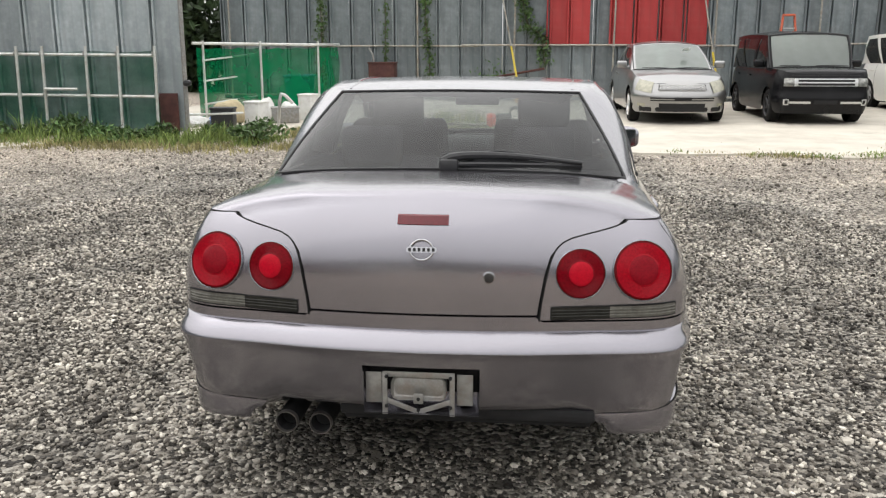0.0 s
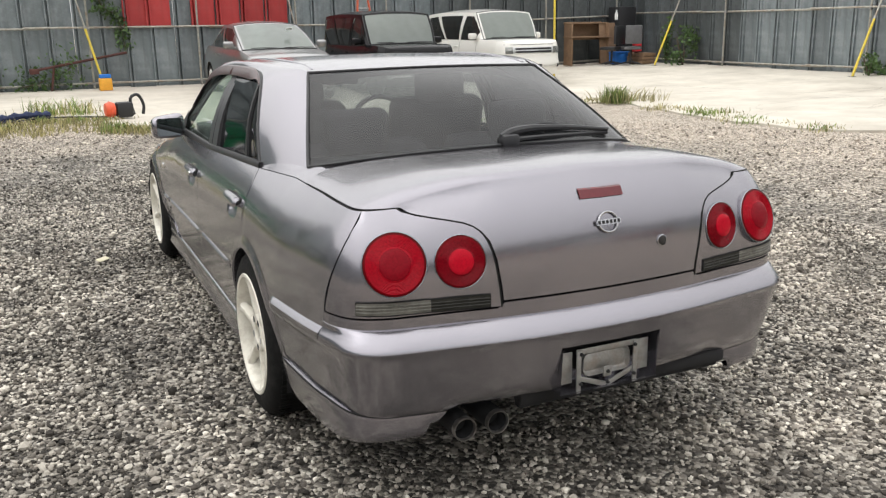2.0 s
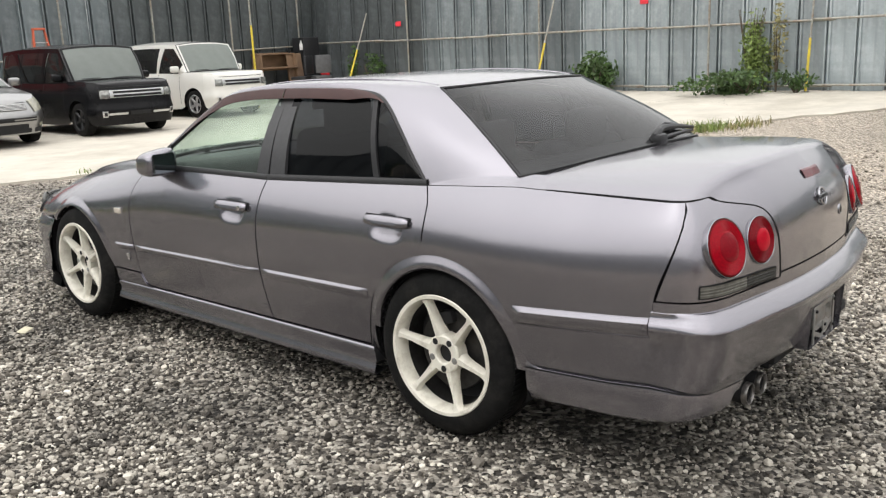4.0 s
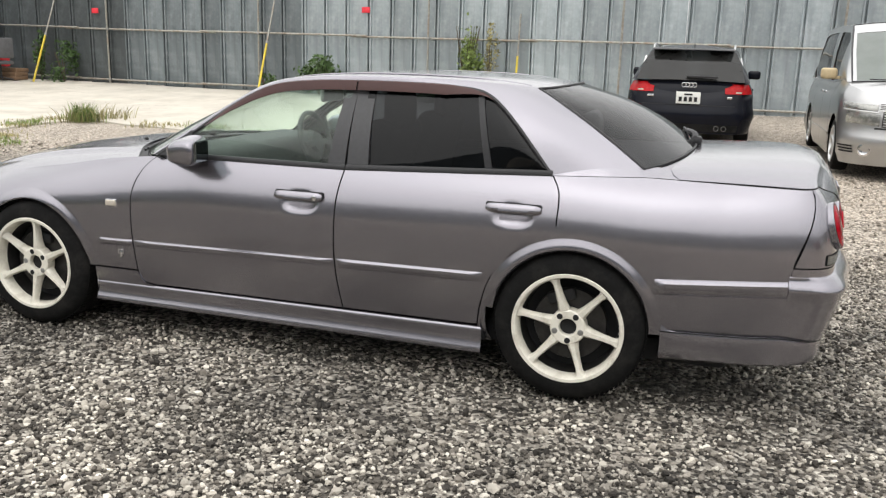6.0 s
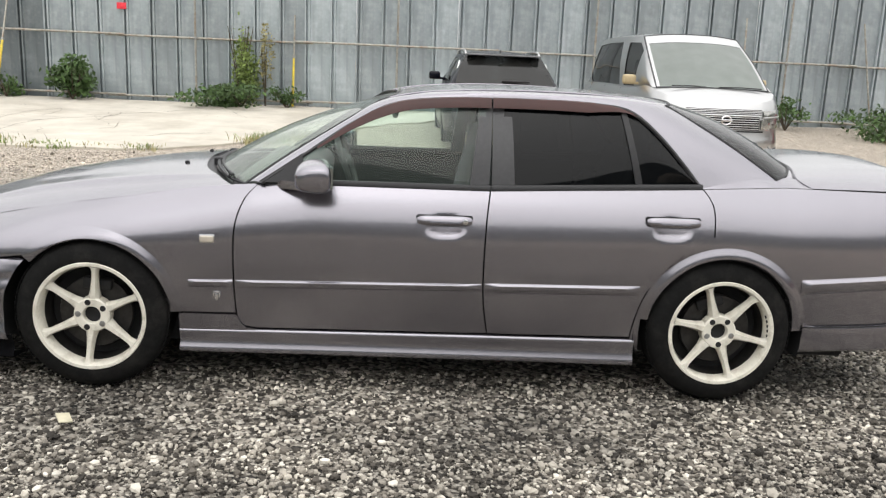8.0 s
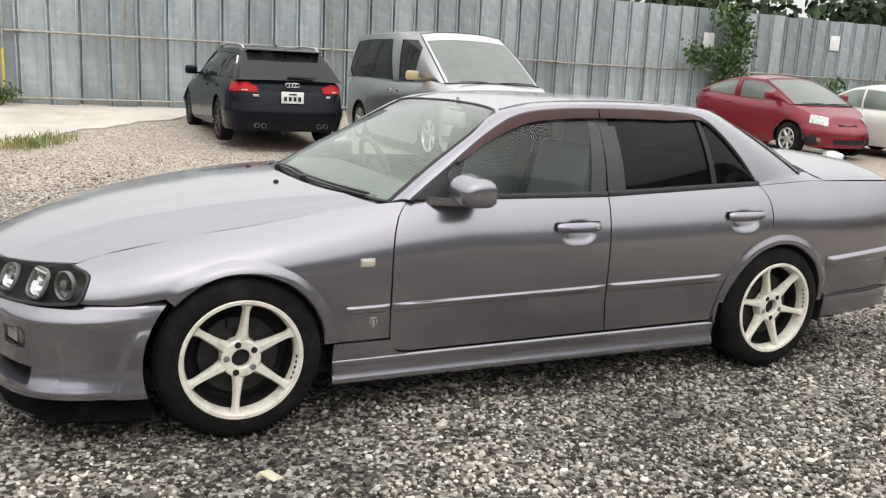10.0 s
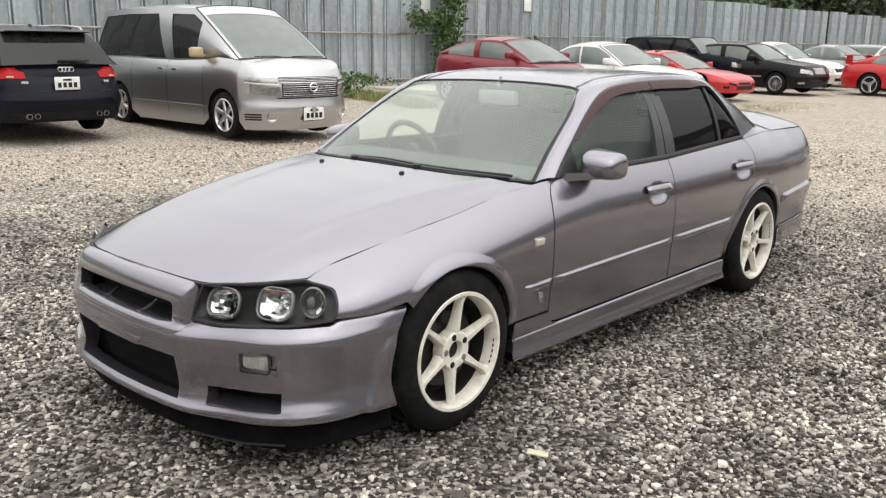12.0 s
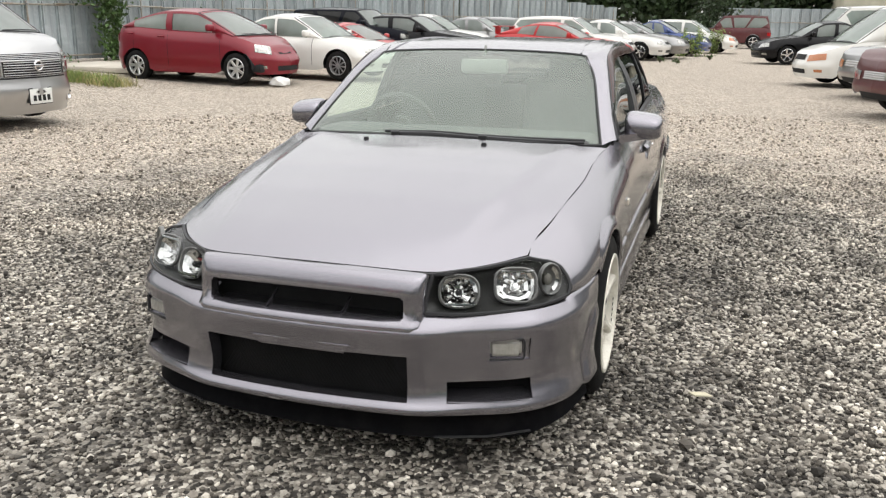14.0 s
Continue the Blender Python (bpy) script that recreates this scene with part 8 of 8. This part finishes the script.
# grass tufts along the concrete edge and by the shed
def blades(name, label, centres, per, r, h, material):
    c = np.repeat(np.asarray(centres, float), per, 0)
    n = len(c)
    hh = np.repeat(np.asarray([k[2] for k in centres]), per) * h * rng.uniform(.4, 1.2, n)
    xy = c[:, :2] + rng.normal(0, r, (n, 2))
    z = np.array([ground_z(x, y) for x, y in xy])
    lean = rng.normal(0, .38, (n, 2)) * hh[:, None]
    w = rng.uniform(.003, .008, n) * 1.2
    a = rng.uniform(0, 6.28, n)
    d = np.stack([np.cos(a), np.sin(a)], 1) * w[:, None]
    v = np.zeros((n, 5, 3))
    v[:, 0, :2], v[:, 1, :2] = xy - d, xy + d
    v[:, 2, :2], v[:, 3, :2] = xy + lean * .4 + d * .8, xy + lean * .4 - d * .8
    v[:, 4, :2] = xy + lean
    v[:, :2, 2] = z[:, None]
    v[:, 2:4, 2] = (z + hh * .6)[:, None]
    v[:, 4, 2] = z + hh
    i = np.arange(n)[:, None] * 5
    f = np.concatenate([i + [0, 1, 2], i + [0, 2, 3], i + [3, 2, 4]], 1).reshape(-1, 3)
    me = bpy.data.meshes.new(name)
    me.from_pydata(v.reshape(-1, 3).tolist(), [], f.tolist())
    me.materials.append(material)
    return tagged(new(name, me), label, "grass", kind="stuff")


tuft = []
for x0, y0, x1, y1, n_, h_ in ((1.8, 7.15, 4.9, 7.05, 16, .22), (4.9, 7.05, 6.2, 8.5, 10, .25), (6.1, 8.5, 8.2, 8.6, 14, .35), (7.6, 8.2, 8.3, 8.0, 12, 1.2), (7.8, 5.4, 7.7, 7.0, 8, .45), (7.6, 3.2, 7.7, 5.2, 8, .3), (-2.6, 11.0, -.4, 10.0, 34, .42), (-1.6, 11.5, -.7, 11.6, 9, 1.2), (-3.6, 9.5, -2.0, 9.6, 50, .5), (-.6, 8.8, .8, 7.8, 25, .6), (8.6, 2.3, 9.8, 1.7, 14, .6), (12.2, -9.8, 9.8, -9.6, 60, .9)):
    for i in range(n_):
        t = rng.uniform()
        tuft.append((lerp(x0, x1, t) + rng.normal(0, .12), lerp(y0, y1, t) + rng.normal(0, .12), h_))
blades("edge_grass", "green grass tufts along the concrete edge", tuft[::2], 40, .10, .24, GRASS)
blades("edge_dry_grass", "yellowish grass along the concrete edge", tuft[1::2], 50, .16, .2, DRY)
tuft = [(rng.uniform(-12, -3.6), 7.3 + rng.uniform(0, 1.4), float(np.exp(rng.normal(-.5, .5)))) for _ in range(300)]
blades("shed_grass", "overgrown green grass below the scaffolding", tuft, 40, .11, .20, GRASS)
for i in range(13):
    bush("fence_weed", "broad-leaved weeds below the pipe rack", -11.6 + .64 * i + rng.normal(0, .15), 8.1 + rng.normal(0, .25), rng.uniform(.3, .55), rng.uniform(.18, .36), 480, .045, LEAF, 4)
for x, y, h in ((-10.6, 21.5, 4.6), (-9.2, 23.0, 5.2), (-8.0, 21.0, 3.6), (-11.8, 20.0, 4.0)):
    bush("dark_shrub", "tall dark leafy shrub behind the shed", x, y, 1.5, h, 3200, .16, LEAF_DARK, 8)
tuft = [(rng.uniform(-9, -2.4), rng.uniform(6.6, 7.6), .45) for _ in range(110)] + [(rng.uniform(-3.6, -.4), rng.uniform(8.6, 10.3), .5) for _ in range(60)]
blades("dry_grass", "yellowish short grass at the gravel edge", tuft, 30, .12, .22, DRY)
tuft = [(rng.uniform(4.5, 6.0), rng.uniform(-18.5, -14.5), .4) for _ in range(60)]
blades("far_dry_grass", "short yellow grass in front of parked cars", tuft, 24, .25, .07, DRY)

trunks = bmesh.new()
leaves = []
for i in range(70):
    if i < 46:
        x, y = -30 + 70 * (i / 46) + rng.normal(0, 1), -64 - rng.uniform(0, 9)
    else:
        t = (i - 46) / 24
        x, y = 21 + rng.uniform(0, 6), -22 - 40 * t
    h = rng.uniform(8, 13) if i < 46 else rng.uniform(4.5, 6.5)
    tube(trunks, [(x, y, 0), (x + rng.normal(0, .2), y, h * .5), (x + rng.normal(0, .3), y, h * .9)], [.25, .17, .06], 6)
    for k in range(6):
        a = rng.uniform(0, 6.28)
        z0 = h * rng.uniform(.25, .75)
        tube(trunks, [(x, y, z0), (x + 1.6 * math.cos(a), y + 1.6 * math.sin(a), z0 + 1.1)], [.07, .02], 4)
    leaves.append(blob(1250, (x, y, h * .58), (2.9, 2.9, h * .5), 16))
quads("far_woods", np.concatenate(leaves), .22, LEAF_DARK, "dark dense woods beyond the far fence", "woods", kind="stuff", aspect=.7)
tagged(part("woodland_trunks", trunks, BARK), "tree trunks and limbs of the far woods", "woods", kind="stuff")
hedge = [blob(4200, (x, -60, 3.0), (5, 2, 3.2), 18) for x in range(-28, 40, 8)]
quads("woods_undergrowth", np.concatenate(hedge), .21, LEAF_DARK, "dark undergrowth in front of the far woods", "undergrowth", kind="stuff", aspect=.7)
tr = thing("leaning_tree", "small light green tree rising behind the fence", "tree")
part("trunk", tube(bmesh.new(), [(16.6, -34, 0), (16.4, -34, 2.4), (16.0, -34.2, 3.8)], [.12, .09, .04], 7), BARK, tr)
lv = quads("crown", blob(1200, (16.0, -34, 3.9), (2.4, 2.4, 1.2), 9), .17, LEAF, "", "")
lv.parent = tr

# ---- shed side: scaffolding, net and clutter ----
sc = thing("pipe_scaffold", "pale steel pipe rack standing in front of the shed wall", "scaffold")
zsc = .0
for z, y in ((1.37, 8.92), (.71, 8.90), (.10, 8.86)):
    part("ledger", tube(bmesh.new(), [(-12, y, zsc + z + .02), (-5.82, y, zsc + z - .03)], .026, 8), PIPE_WHITE, sc)
for x in (-11.2, -10.0, -8.2, -7.75, -7.0, -6.45, -5.83):
    part("upright", tube(bmesh.new(), [(x, 8.86, 0), (x + .03, 8.86, 1.49)], .025, 8), PIPE_WHITE, sc)
    for z in (1.37, .71):
        part("clamp", box(bmesh.new(), (.06, .08, .07), (x, 8.89, zsc + z), .012), STEEL, sc)
part("short_bar", tube(bmesh.new(), [(-7.7, 8.82, .80), (-7.15, 8.82, .80)], .024, 8), PIPE_WHITE, sc)
NET = bpy.data.materials.new("green_mesh_net")
NET.use_nodes = True


def net_material(m, color, opacity):
    """A woven net: opaque green threads with see-through gaps."""
    n, l = m.node_tree.nodes, m.node_tree.links
    b = n["Principled BSDF"]
    b.inputs["Base Color"].default_value = (*color, 1)
    b.inputs["Roughness"].default_value = .8
    b.inputs["IOR"].default_value = 1.1
    t = n.new("ShaderNodeTexNoise")
    t.inputs["Scale"].default_value = 1.6
    t.inputs["Detail"].default_value = 4
    l.new(n.new("ShaderNodeTexCoord").outputs["Object"], t.inputs["Vector"])
    r = n.new("ShaderNodeMapRange")
    r.inputs["From Min"].default_value, r.inputs["From Max"].default_value = .35, .65
    r.inputs["To Min"].default_value, r.inputs["To Max"].default_value = opacity - .18, min(1, opacity + .18)
    l.new(t.outputs["Fac"], r.inputs["Value"])
    l.new(r.outputs["Result"], b.inputs["Alpha"])


net_material(NET, (.002, .16, .062), .78)
NET2 = bpy.data.materials.new("dull_green_net")
NET2.use_nodes = True
net_material(NET2, (.02, .10, .06), .5)


def net(name, label, a, b, z0, z1, mt, fold=.05):
    a, b = V(*a, 0), V(*b, 0)
    bm = bmesh.new()
    n = 40
    d = (b - a).normalized()
    nn = V(-d.y, d.x, 0)
    rows = []
    for j in range(11):
        t = j / 10
        row = []
        for i in range(n + 1):
            u = i / n
            p = a.lerp(b, u) + nn * fold * (noise.noise((u * 9, t * 2, a.x)) + .5 * math.sin(u * 25) * (1 - t))
            row.append(V(p.x, p.y, lerp(z0, z1, t) - .03 * math.sin(math.pi * (u * 6 % 1)) * t))
        rows.append(row)
    add_grid(bm, rows)
    return tagged(part(name, bm, mt), label, "net")


net("green_net", "bright green construction net hung from a pipe", (-6.3, 11.9), (-4.35, 13.6), .12, 1.47, NET)
net("green_net", "bright green construction net folded round the corner", (-4.35, 13.6), (-4.35, 15.8), .14, 1.50, NET, .08)
net("dull_net", "dull green net behind the pipe rack", (-12.5, 9.02), (-5.85, 9.02), .1, 1.42, NET2, .03)
nf = thing("net_frame", "pale pipe frame that carries the green net", "frame")
part("top_rail", tube(bmesh.new(), [(-6.2, 11.45, 1.55), (-4.27, 13.6, 1.53), (-4.33, 15.8, 1.55)], .028, 8), PIPE_WHITE, nf)
for x, y in ((-6.05, 11.6), (-5.2, 12.5), (-4.29, 13.6)):
    part("upright", tube(bmesh.new(), [(x, y, .1), (x, y, 1.60)], .025, 8), PIPE_WHITE, nf)
for z in (1.3, .9, .45):
    part("cross_bar", tube(bmesh.new(), [(-6.2, 11.9, z - .08), (-5.3, 12.9, z + .06)], .018, 6), PIPE_WHITE, nf)
post = thing("shed_corner_post", "rusty corner post of the shed with a black lamp", "post")
part("post_tube", tube(bmesh.new(), [(-5.38, 9.0, .05), (-5.38, 9.0, 3.6)], .04, 8), STEEL, post)
part("lamp_head", box(bmesh.new(), (.13, .12, .10), (-5.3, 8.9, .90), .04), TRIM, post)
RUST = mat("rusty_plate", (.07, .026, .022), .8, noise_scale=5, vary=.4, dirt=(.12, .06, .04), dirt_amount=.5, dirt_scale=3)
tagged(part("rusty_sheet", box(bmesh.new(), (.36, .03, .62), (-5.72, 9.05, .42), .006), RUST), "dark red rusty steel sheet leaning on the shed", "panel")

TEAL = mat("teal_plastic", (.04, .2, .24), .5, noise_scale=8, vary=.15)
WHITEP = mat("white_plastic", (.7, .7, .68), .45, noise_scale=8, vary=.08, dirt=(.4, .36, .3), dirt_amount=.5, dirt_scale=6)
BLUEP = mat("blue_plastic", (.02, .16, .55), .45, noise_scale=8, vary=.12)
BROWNP = mat("brown_board", (.20, .125, .075), .75, noise_scale=6, vary=.2)
ORANGE = mat("orange_red_plastic", (.7, .1, .04), .4, noise_scale=10, vary=.12)
STRAW = mat("straw_coloured_sack", (.5, .42, .27), .85, noise_scale=7, vary=.25)


def gz(x, y):
    return ground_z(x, y) + .02


b_ = thing("teal_bin", "square teal plastic bin with a lid", "bin", pose(-4.85, 14.1, gz(-4.85, 14.1)))
bm = bmesh.new()
for z0, z1, s0, s1 in ((0, .7, .23, .28),):
    ring0 = [V(s0 * a, s0 * b, z0) for a, b in ((-1, -1), (1, -1), (1, 1), (-1, 1))]
    ring1 = [V(s1 * a, s1 * b, z1) for a, b in ((-1, -1), (1, -1), (1, 1), (-1, 1))]
    v0, v1 = [bm.verts.new(p) for p in ring0], [bm.verts.new(p) for p in ring1]
    for i in range(4):
        bm.faces.new((v0[i], v0[(i + 1) % 4], v1[(i + 1) % 4], v1[i]))
    bm.faces.new(v0[::-1])
    bm.faces.new(v1)
bmesh.ops.bevel(bm, geom=bm.edges[:], offset=.03, segments=2, affect="EDGES")
part("bin_body", bm, TEAL, b_)
part("lid", box(bmesh.new(), (.6, .6, .06), (0, 0, .72), .02), TEAL, b_)


def lump(name, label, x, y, sx, sy, sz, mt, seed=0, cat_="sack"):
    """A slumped sack or bag."""
    bm = bmesh.new()
    bmesh.ops.create_icosphere(bm, subdivisions=3, radius=1)
    for v in bm.verts:
        d = 1 + .28 * noise.noise(v.co * 1.6 + V(seed * 3.1, x, y)) + .1 * noise.noise(v.co * 4 + V(seed, 0, 0))
        v.co = V(v.co.x * sx * d, v.co.y * sy * d, max(-.35, v.co.z) * sz * d)
    ob = part(name, bm, mt)
    ob.matrix_world = pose(x, y, gz(x, y) + .33 * sz, 0, 0, seed * 40)
    return tagged(ob, label, cat_)


lump("straw_sack", "slumped straw-coloured sack among the scrap", -5.35, 11.0, .34, .24, .34, STRAW, 1)
lump("plastic_bag", "crumpled white plastic bag", -4.85, 11.6, .24, .2, .3, WHITEP, 2, "bag")
lump("plastic_bag", "crumpled pale plastic bag", -4.55, 12.2, .2, .18, .24, WHITEP, 3, "bag")
lump("pale_tarp", "heap of pale sheeting on the ground", -6.0, 10.3, .5, .35, .16, WHITEP, 4, "tarp")
lump("blue_bag", "small blue plastic bag in the scrap", -5.45, 10.6, .16, .14, .18, BLUEP, 5, "bag")
lump("white_rag", "white rag lying at the foot of the rusty tank", -3.0, 16.2, .2, .12, .1, WHITEP, 6, "rag")
for x, y, s, mt, nm, lb in ((-4.75, 10.7, (.34, .3, .42), WHITEP, "white_crate", "white plastic crate with scrap"), (-4.3, 11.0, (.5, .3, .3), STEEL, "metal_box", "dull grey metal box in scrap"), (-5.2, 10.2, (.4, .3, .34), TRIM, "black_crate", "black open plastic crate in scrap"), (-4.0, 11.6, (.3, .3, .5), WHITEP, "white_crate", "white plastic crate with scrap")):
    t = thing(nm, lb, "crate", pose(x, y, gz(x, y), 0, 0, rng.uniform(-30, 30)))
    bm = bmesh.new()
    box(bm, (s[0], s[1], s[2]), (0, 0, s[2] / 2), .02)
    part("crate_body", bm, mt, t)
    part("rim", box(bmesh.new(), (s[0] + .03, s[1] + .03, .03), (0, 0, s[2] - .02), .01), mt, t)
tagged(part("bent_pipe", tube(bmesh.new(), curve([(-4.2, 10.2, .12), (-4.15, 10.2, .6), (-4.1, 10.25, .66), (-3.95, 10.3, .5)], 12), .03, 8), SATIN), "bent bare pipe standing in the scrap", "pipe")
tagged(part("scrap_tube", tube(bmesh.new(), [(-6.0, 9.9, .3), (-4.8, 10.1, .34)], .02, 8), PIPE_WHITE), "pale tube lying across crates", "pipe")
# cable drum and hose
dr = thing("cable_drum", "dark cable drum with pale steel flange on grass", "cable drum", pose(-3.35, 10.35, gz(-3.35, 10.35), 0, 0, 25))
part("drum", lathe(bmesh.new(), [(0, -.16), (.15, -.16), (.15, .16), (0, .16)], 28, Matrix.Translation((0, 0, .22)) @ pose(0, 0, 0, 0, 90)), mat("navy_cable", (.02, .025, .05), .5, noise_scale=40, vary=.3), dr)
for k in (-.17, .17):
    part("flange", lathe(bmesh.new(), [(.21, -.01), (.22, 0), (.21, .01), (.18, .008), (.18, -.008), (.21, -.01)], 28, Matrix.Translation((k, 0, .22)) @ pose(0, 0, 0, 0, 90)), SATIN, dr)
tagged(part("hose", tube(bmesh.new(), curve([(-3.2, 10.25, .14), (-2.6, 10.1, .12), (-1.9, 10.2, .13), (-1.4, 10.5, .14), (-.9, 10.4, .14), (-.35, 10.2, .13)], 60), .014, 6), TRIM), "black hose lying across the grass", "hose")
tagged(part("blue_rag_bundle", tube(bmesh.new(), curve([(-2.0, 10.35, .17), (-1.6, 10.45, .2), (-1.3, 10.7, .17)], 14), [.05 + .02 * math.sin(i * 2) for i in range(15)], 8), mat("navy_cloth", (.03, .04, .09), .9, noise_scale=20, vary=.3)), "dark blue bundle of cloth on the grass", "cloth")
mo = thing("brush_cutter_engine", "orange and black small engine on the grass", "engine", pose(-.25, 10.25, gz(-.25, 10.25), 0, 0, 10))
part("engine_cover", lathe(bmesh.new(), [(0, -.08), (.1, -.07), (.13, 0), (.1, .07), (0, .08)], 24, Matrix.Translation((-.17, 0, .15)) @ pose(0, 0, 0, 0, 90)), ORANGE, mo)
part("engine_block", box(bmesh.new(), (.26, .2, .24), (.05, 0, .14), .04), TRIM, mo)
part("grip_loop", tube(bmesh.new(), curve([(.2, 0, .05), (.16, 0, .3), (.28, 0, .36), (.36, 0, .2), (.34, 0, .05)], 20), .025, 8), TRIM, mo)
# rusty tank with a pipe
tk = thing("rusty_tank", "dark red rusty steel tank against the fence", "tank", pose(-3.42, 16.6, gz(-3.4, 16.6)))
part("tank_body", box(bmesh.new(), (.66, .42, .94), (0, 0, .47), .05), RUST, tk)
part("tank_rim", box(bmesh.new(), (.69, .45, .04), (0, 0, .93), .012), RUST, tk)
part("outlet_pipe", tube(bmesh.new(), [(-.22, 0, .94), (-.24, 0, 1.12), (-.34, 0, 1.3)], .026, 8), STEEL, tk)
beam = thing("rusty_beam", "long rusty steel bar leaning along the fence", "bar")
part("bar", tube(bmesh.new(), [(-1.5, 16.7, .62), (.55, 16.75, .98)], .03, 6), RUST, beam)
part("bar_end", box(bmesh.new(), (.2, .05, .12), (-1.4, 16.7, .62), .01), RUST, beam)
part("bar_leg", tube(bmesh.new(), [(-1.1, 16.7, .15), (-1.0, 16.7, .70)], .025, 6), RUST, beam)
ct = thing("fuel_container", "small orange container with a blue cap beside the fence", "container", pose(.0, 16.3, gz(0, 16.3)))
part("container_body", box(bmesh.new(), (.27, .2, .27), (0, 0, .135), .025), mat("orange_yellow_plastic", (.75, .36, .04), .5, noise_scale=10, vary=.1), ct)
part("container_cap", box(bmesh.new(), (.25, .18, .09), (0, 0, .31), .025), BLUEP, ct)
tagged(part("ground_plate", box(bmesh.new(), (1.5, .9, .03), (-4.2, 15.6, gz(-4.2, 15.6) + .04), .008), STEEL), "grey steel sheet lying on the concrete", "sheet")

# ---- corner store: desk, boards, tub, chairs ----
dk = thing("wooden_desk", "old brown wooden desk with an upper shelf by the fence", "desk", pose(12.95, 16.6, gz(12.9, 16.6), 0, 0, -6))
part("desk_top", box(bmesh.new(), (1.25, .55, .04), (0, 0, .78), .006), BROWNP, dk)
for k in (-.58, .58):
    part("desk_side", box(bmesh.new(), (.04, .5, 1.16), (k, .02, .58), .006), BROWNP, dk)
part("shelf", box(bmesh.new(), (1.25, .35, .035), (0, .1, 1.16), .006), BROWNP, dk)
part("back_board", box(bmesh.new(), (1.2, .02, .5), (0, .25, .95), .004), BROWNP, dk)
tagged(part("leaning_board", box(bmesh.new(), (.55, .03, 1.15), (13.55, 16.45, gz(13.5, 16.5) + .57), .005, Matrix.Rotation(radians(-8), 4, "X")), BROWNP), "brown board leaning upright", "board")
tb = thing("blue_tub", "bright blue plastic tub on the concrete", "tub", pose(13.75, 16.2, gz(13.7, 16.2)))
part("tub_body", box(bmesh.new(), (.46, .34, .32), (0, 0, .16), .04), BLUEP, tb)
part("tub_rim", box(bmesh.new(), (.50, .38, .035), (0, 0, .32), .012), BLUEP, tb)
lk = thing("black_locker", "black open locker with things inside", "locker", pose(14.25, 16.75, gz(14.2, 16.7)))
part("locker_body", box(bmesh.new(), (.6, .5, 1.55), (0, 0, .78), .02), TRIM, lk)
part("bottle", lathe(bmesh.new(), [(0, 0), (.05, 0), (.05, .16), (.02, .22), (.02, .27), (0, .27)], 16, Matrix.Translation((-.35, -.2, 1.2))), WHITEP, lk)


def chair(label, x, y, yaw, mt):
    ch = thing("office_chair", label, "chair", pose(x, y, gz(x, y), 0, 0, yaw))
    part("seat", box(bmesh.new(), (.48, .48, .09), (0, 0, .46), .03), mt, ch)
    part("backrest", box(bmesh.new(), (.46, .08, .5), (0, .24, .82), .03), mt, ch)
    part("column", tube(bmesh.new(), [(0, 0, .06), (0, 0, .42)], .03, 8), TRIM, ch)
    for i in range(5):
        a = 2 * math.pi * i / 5
        part("leg", tube(bmesh.new(), [(0, 0, .1), (.28 * math.cos(a), .28 * math.sin(a), .04)], .02, 6), TRIM, ch)


chair("grey office chair on a black base", 13.65, 15.5, 160, mat("grey_plastic", (.10, .10, .105), .6, noise_scale=10, vary=.15))
chair("black office chair by the fence", 13.3, 15.9, 200, TRIM)
tagged(part("red_can", lathe(bmesh.new(), [(0, 0), (.13, 0), (.13, .2), (.08, .25), (0, .25)], 20, Matrix.Translation((14.05, 15.75, gz(14.0, 15.7) + .34))), mat("red_enamel", (.6, .03, .04), .35, noise_scale=10, vary=.1)), "red can on a low stack", "can")
st = thing("timber_stack", "low stack of weathered boards and bricks", "stack", pose(14.1, 15.6, gz(14.1, 15.6)))
for i in range(3):
    part("board", box(bmesh.new(), (.42, .7, .09), (rng.normal(0, .03), 0, .055 + .1 * i), .008), BROWNP, st)
bush("green_weed_sheet", "bright green weed by the leaning prop", 14.45, 14.95, .2, 1.1, 380, .05)
# things on the far gravel
lump("pale_bag", "crumpled pale blue plastic bag on gravel", 7.35, -11.3, .2, .15, .13, WHITEP, 9, "bag")
for x, y in ((-.6, -30.2), (.4, -26.5), (1.0, -27.0)):
    bush("small_weed", "small dark weed growing in the gravel", x, y, .16, .17, 130, .03)
tagged(part("white_slab", box(bmesh.new(), (2.8, 2.2, .12), (12.6, -12.9, gz(12.6, -12.9)), .02), CONCRETE), "pale concrete slab under the red sedan", "slab")
tagged(part("pale_leaf", box(bmesh.new(), (.075, .05, .006), (-1.21, 1.316, .02), .002, pose(0, 0, 0, 8, -6, 30)), mat("pale_dry_leaf", (.58, .54, .40), .7, noise_scale=30, vary=.15)), "pale yellow dry leaf lying on gravel", "leaf")
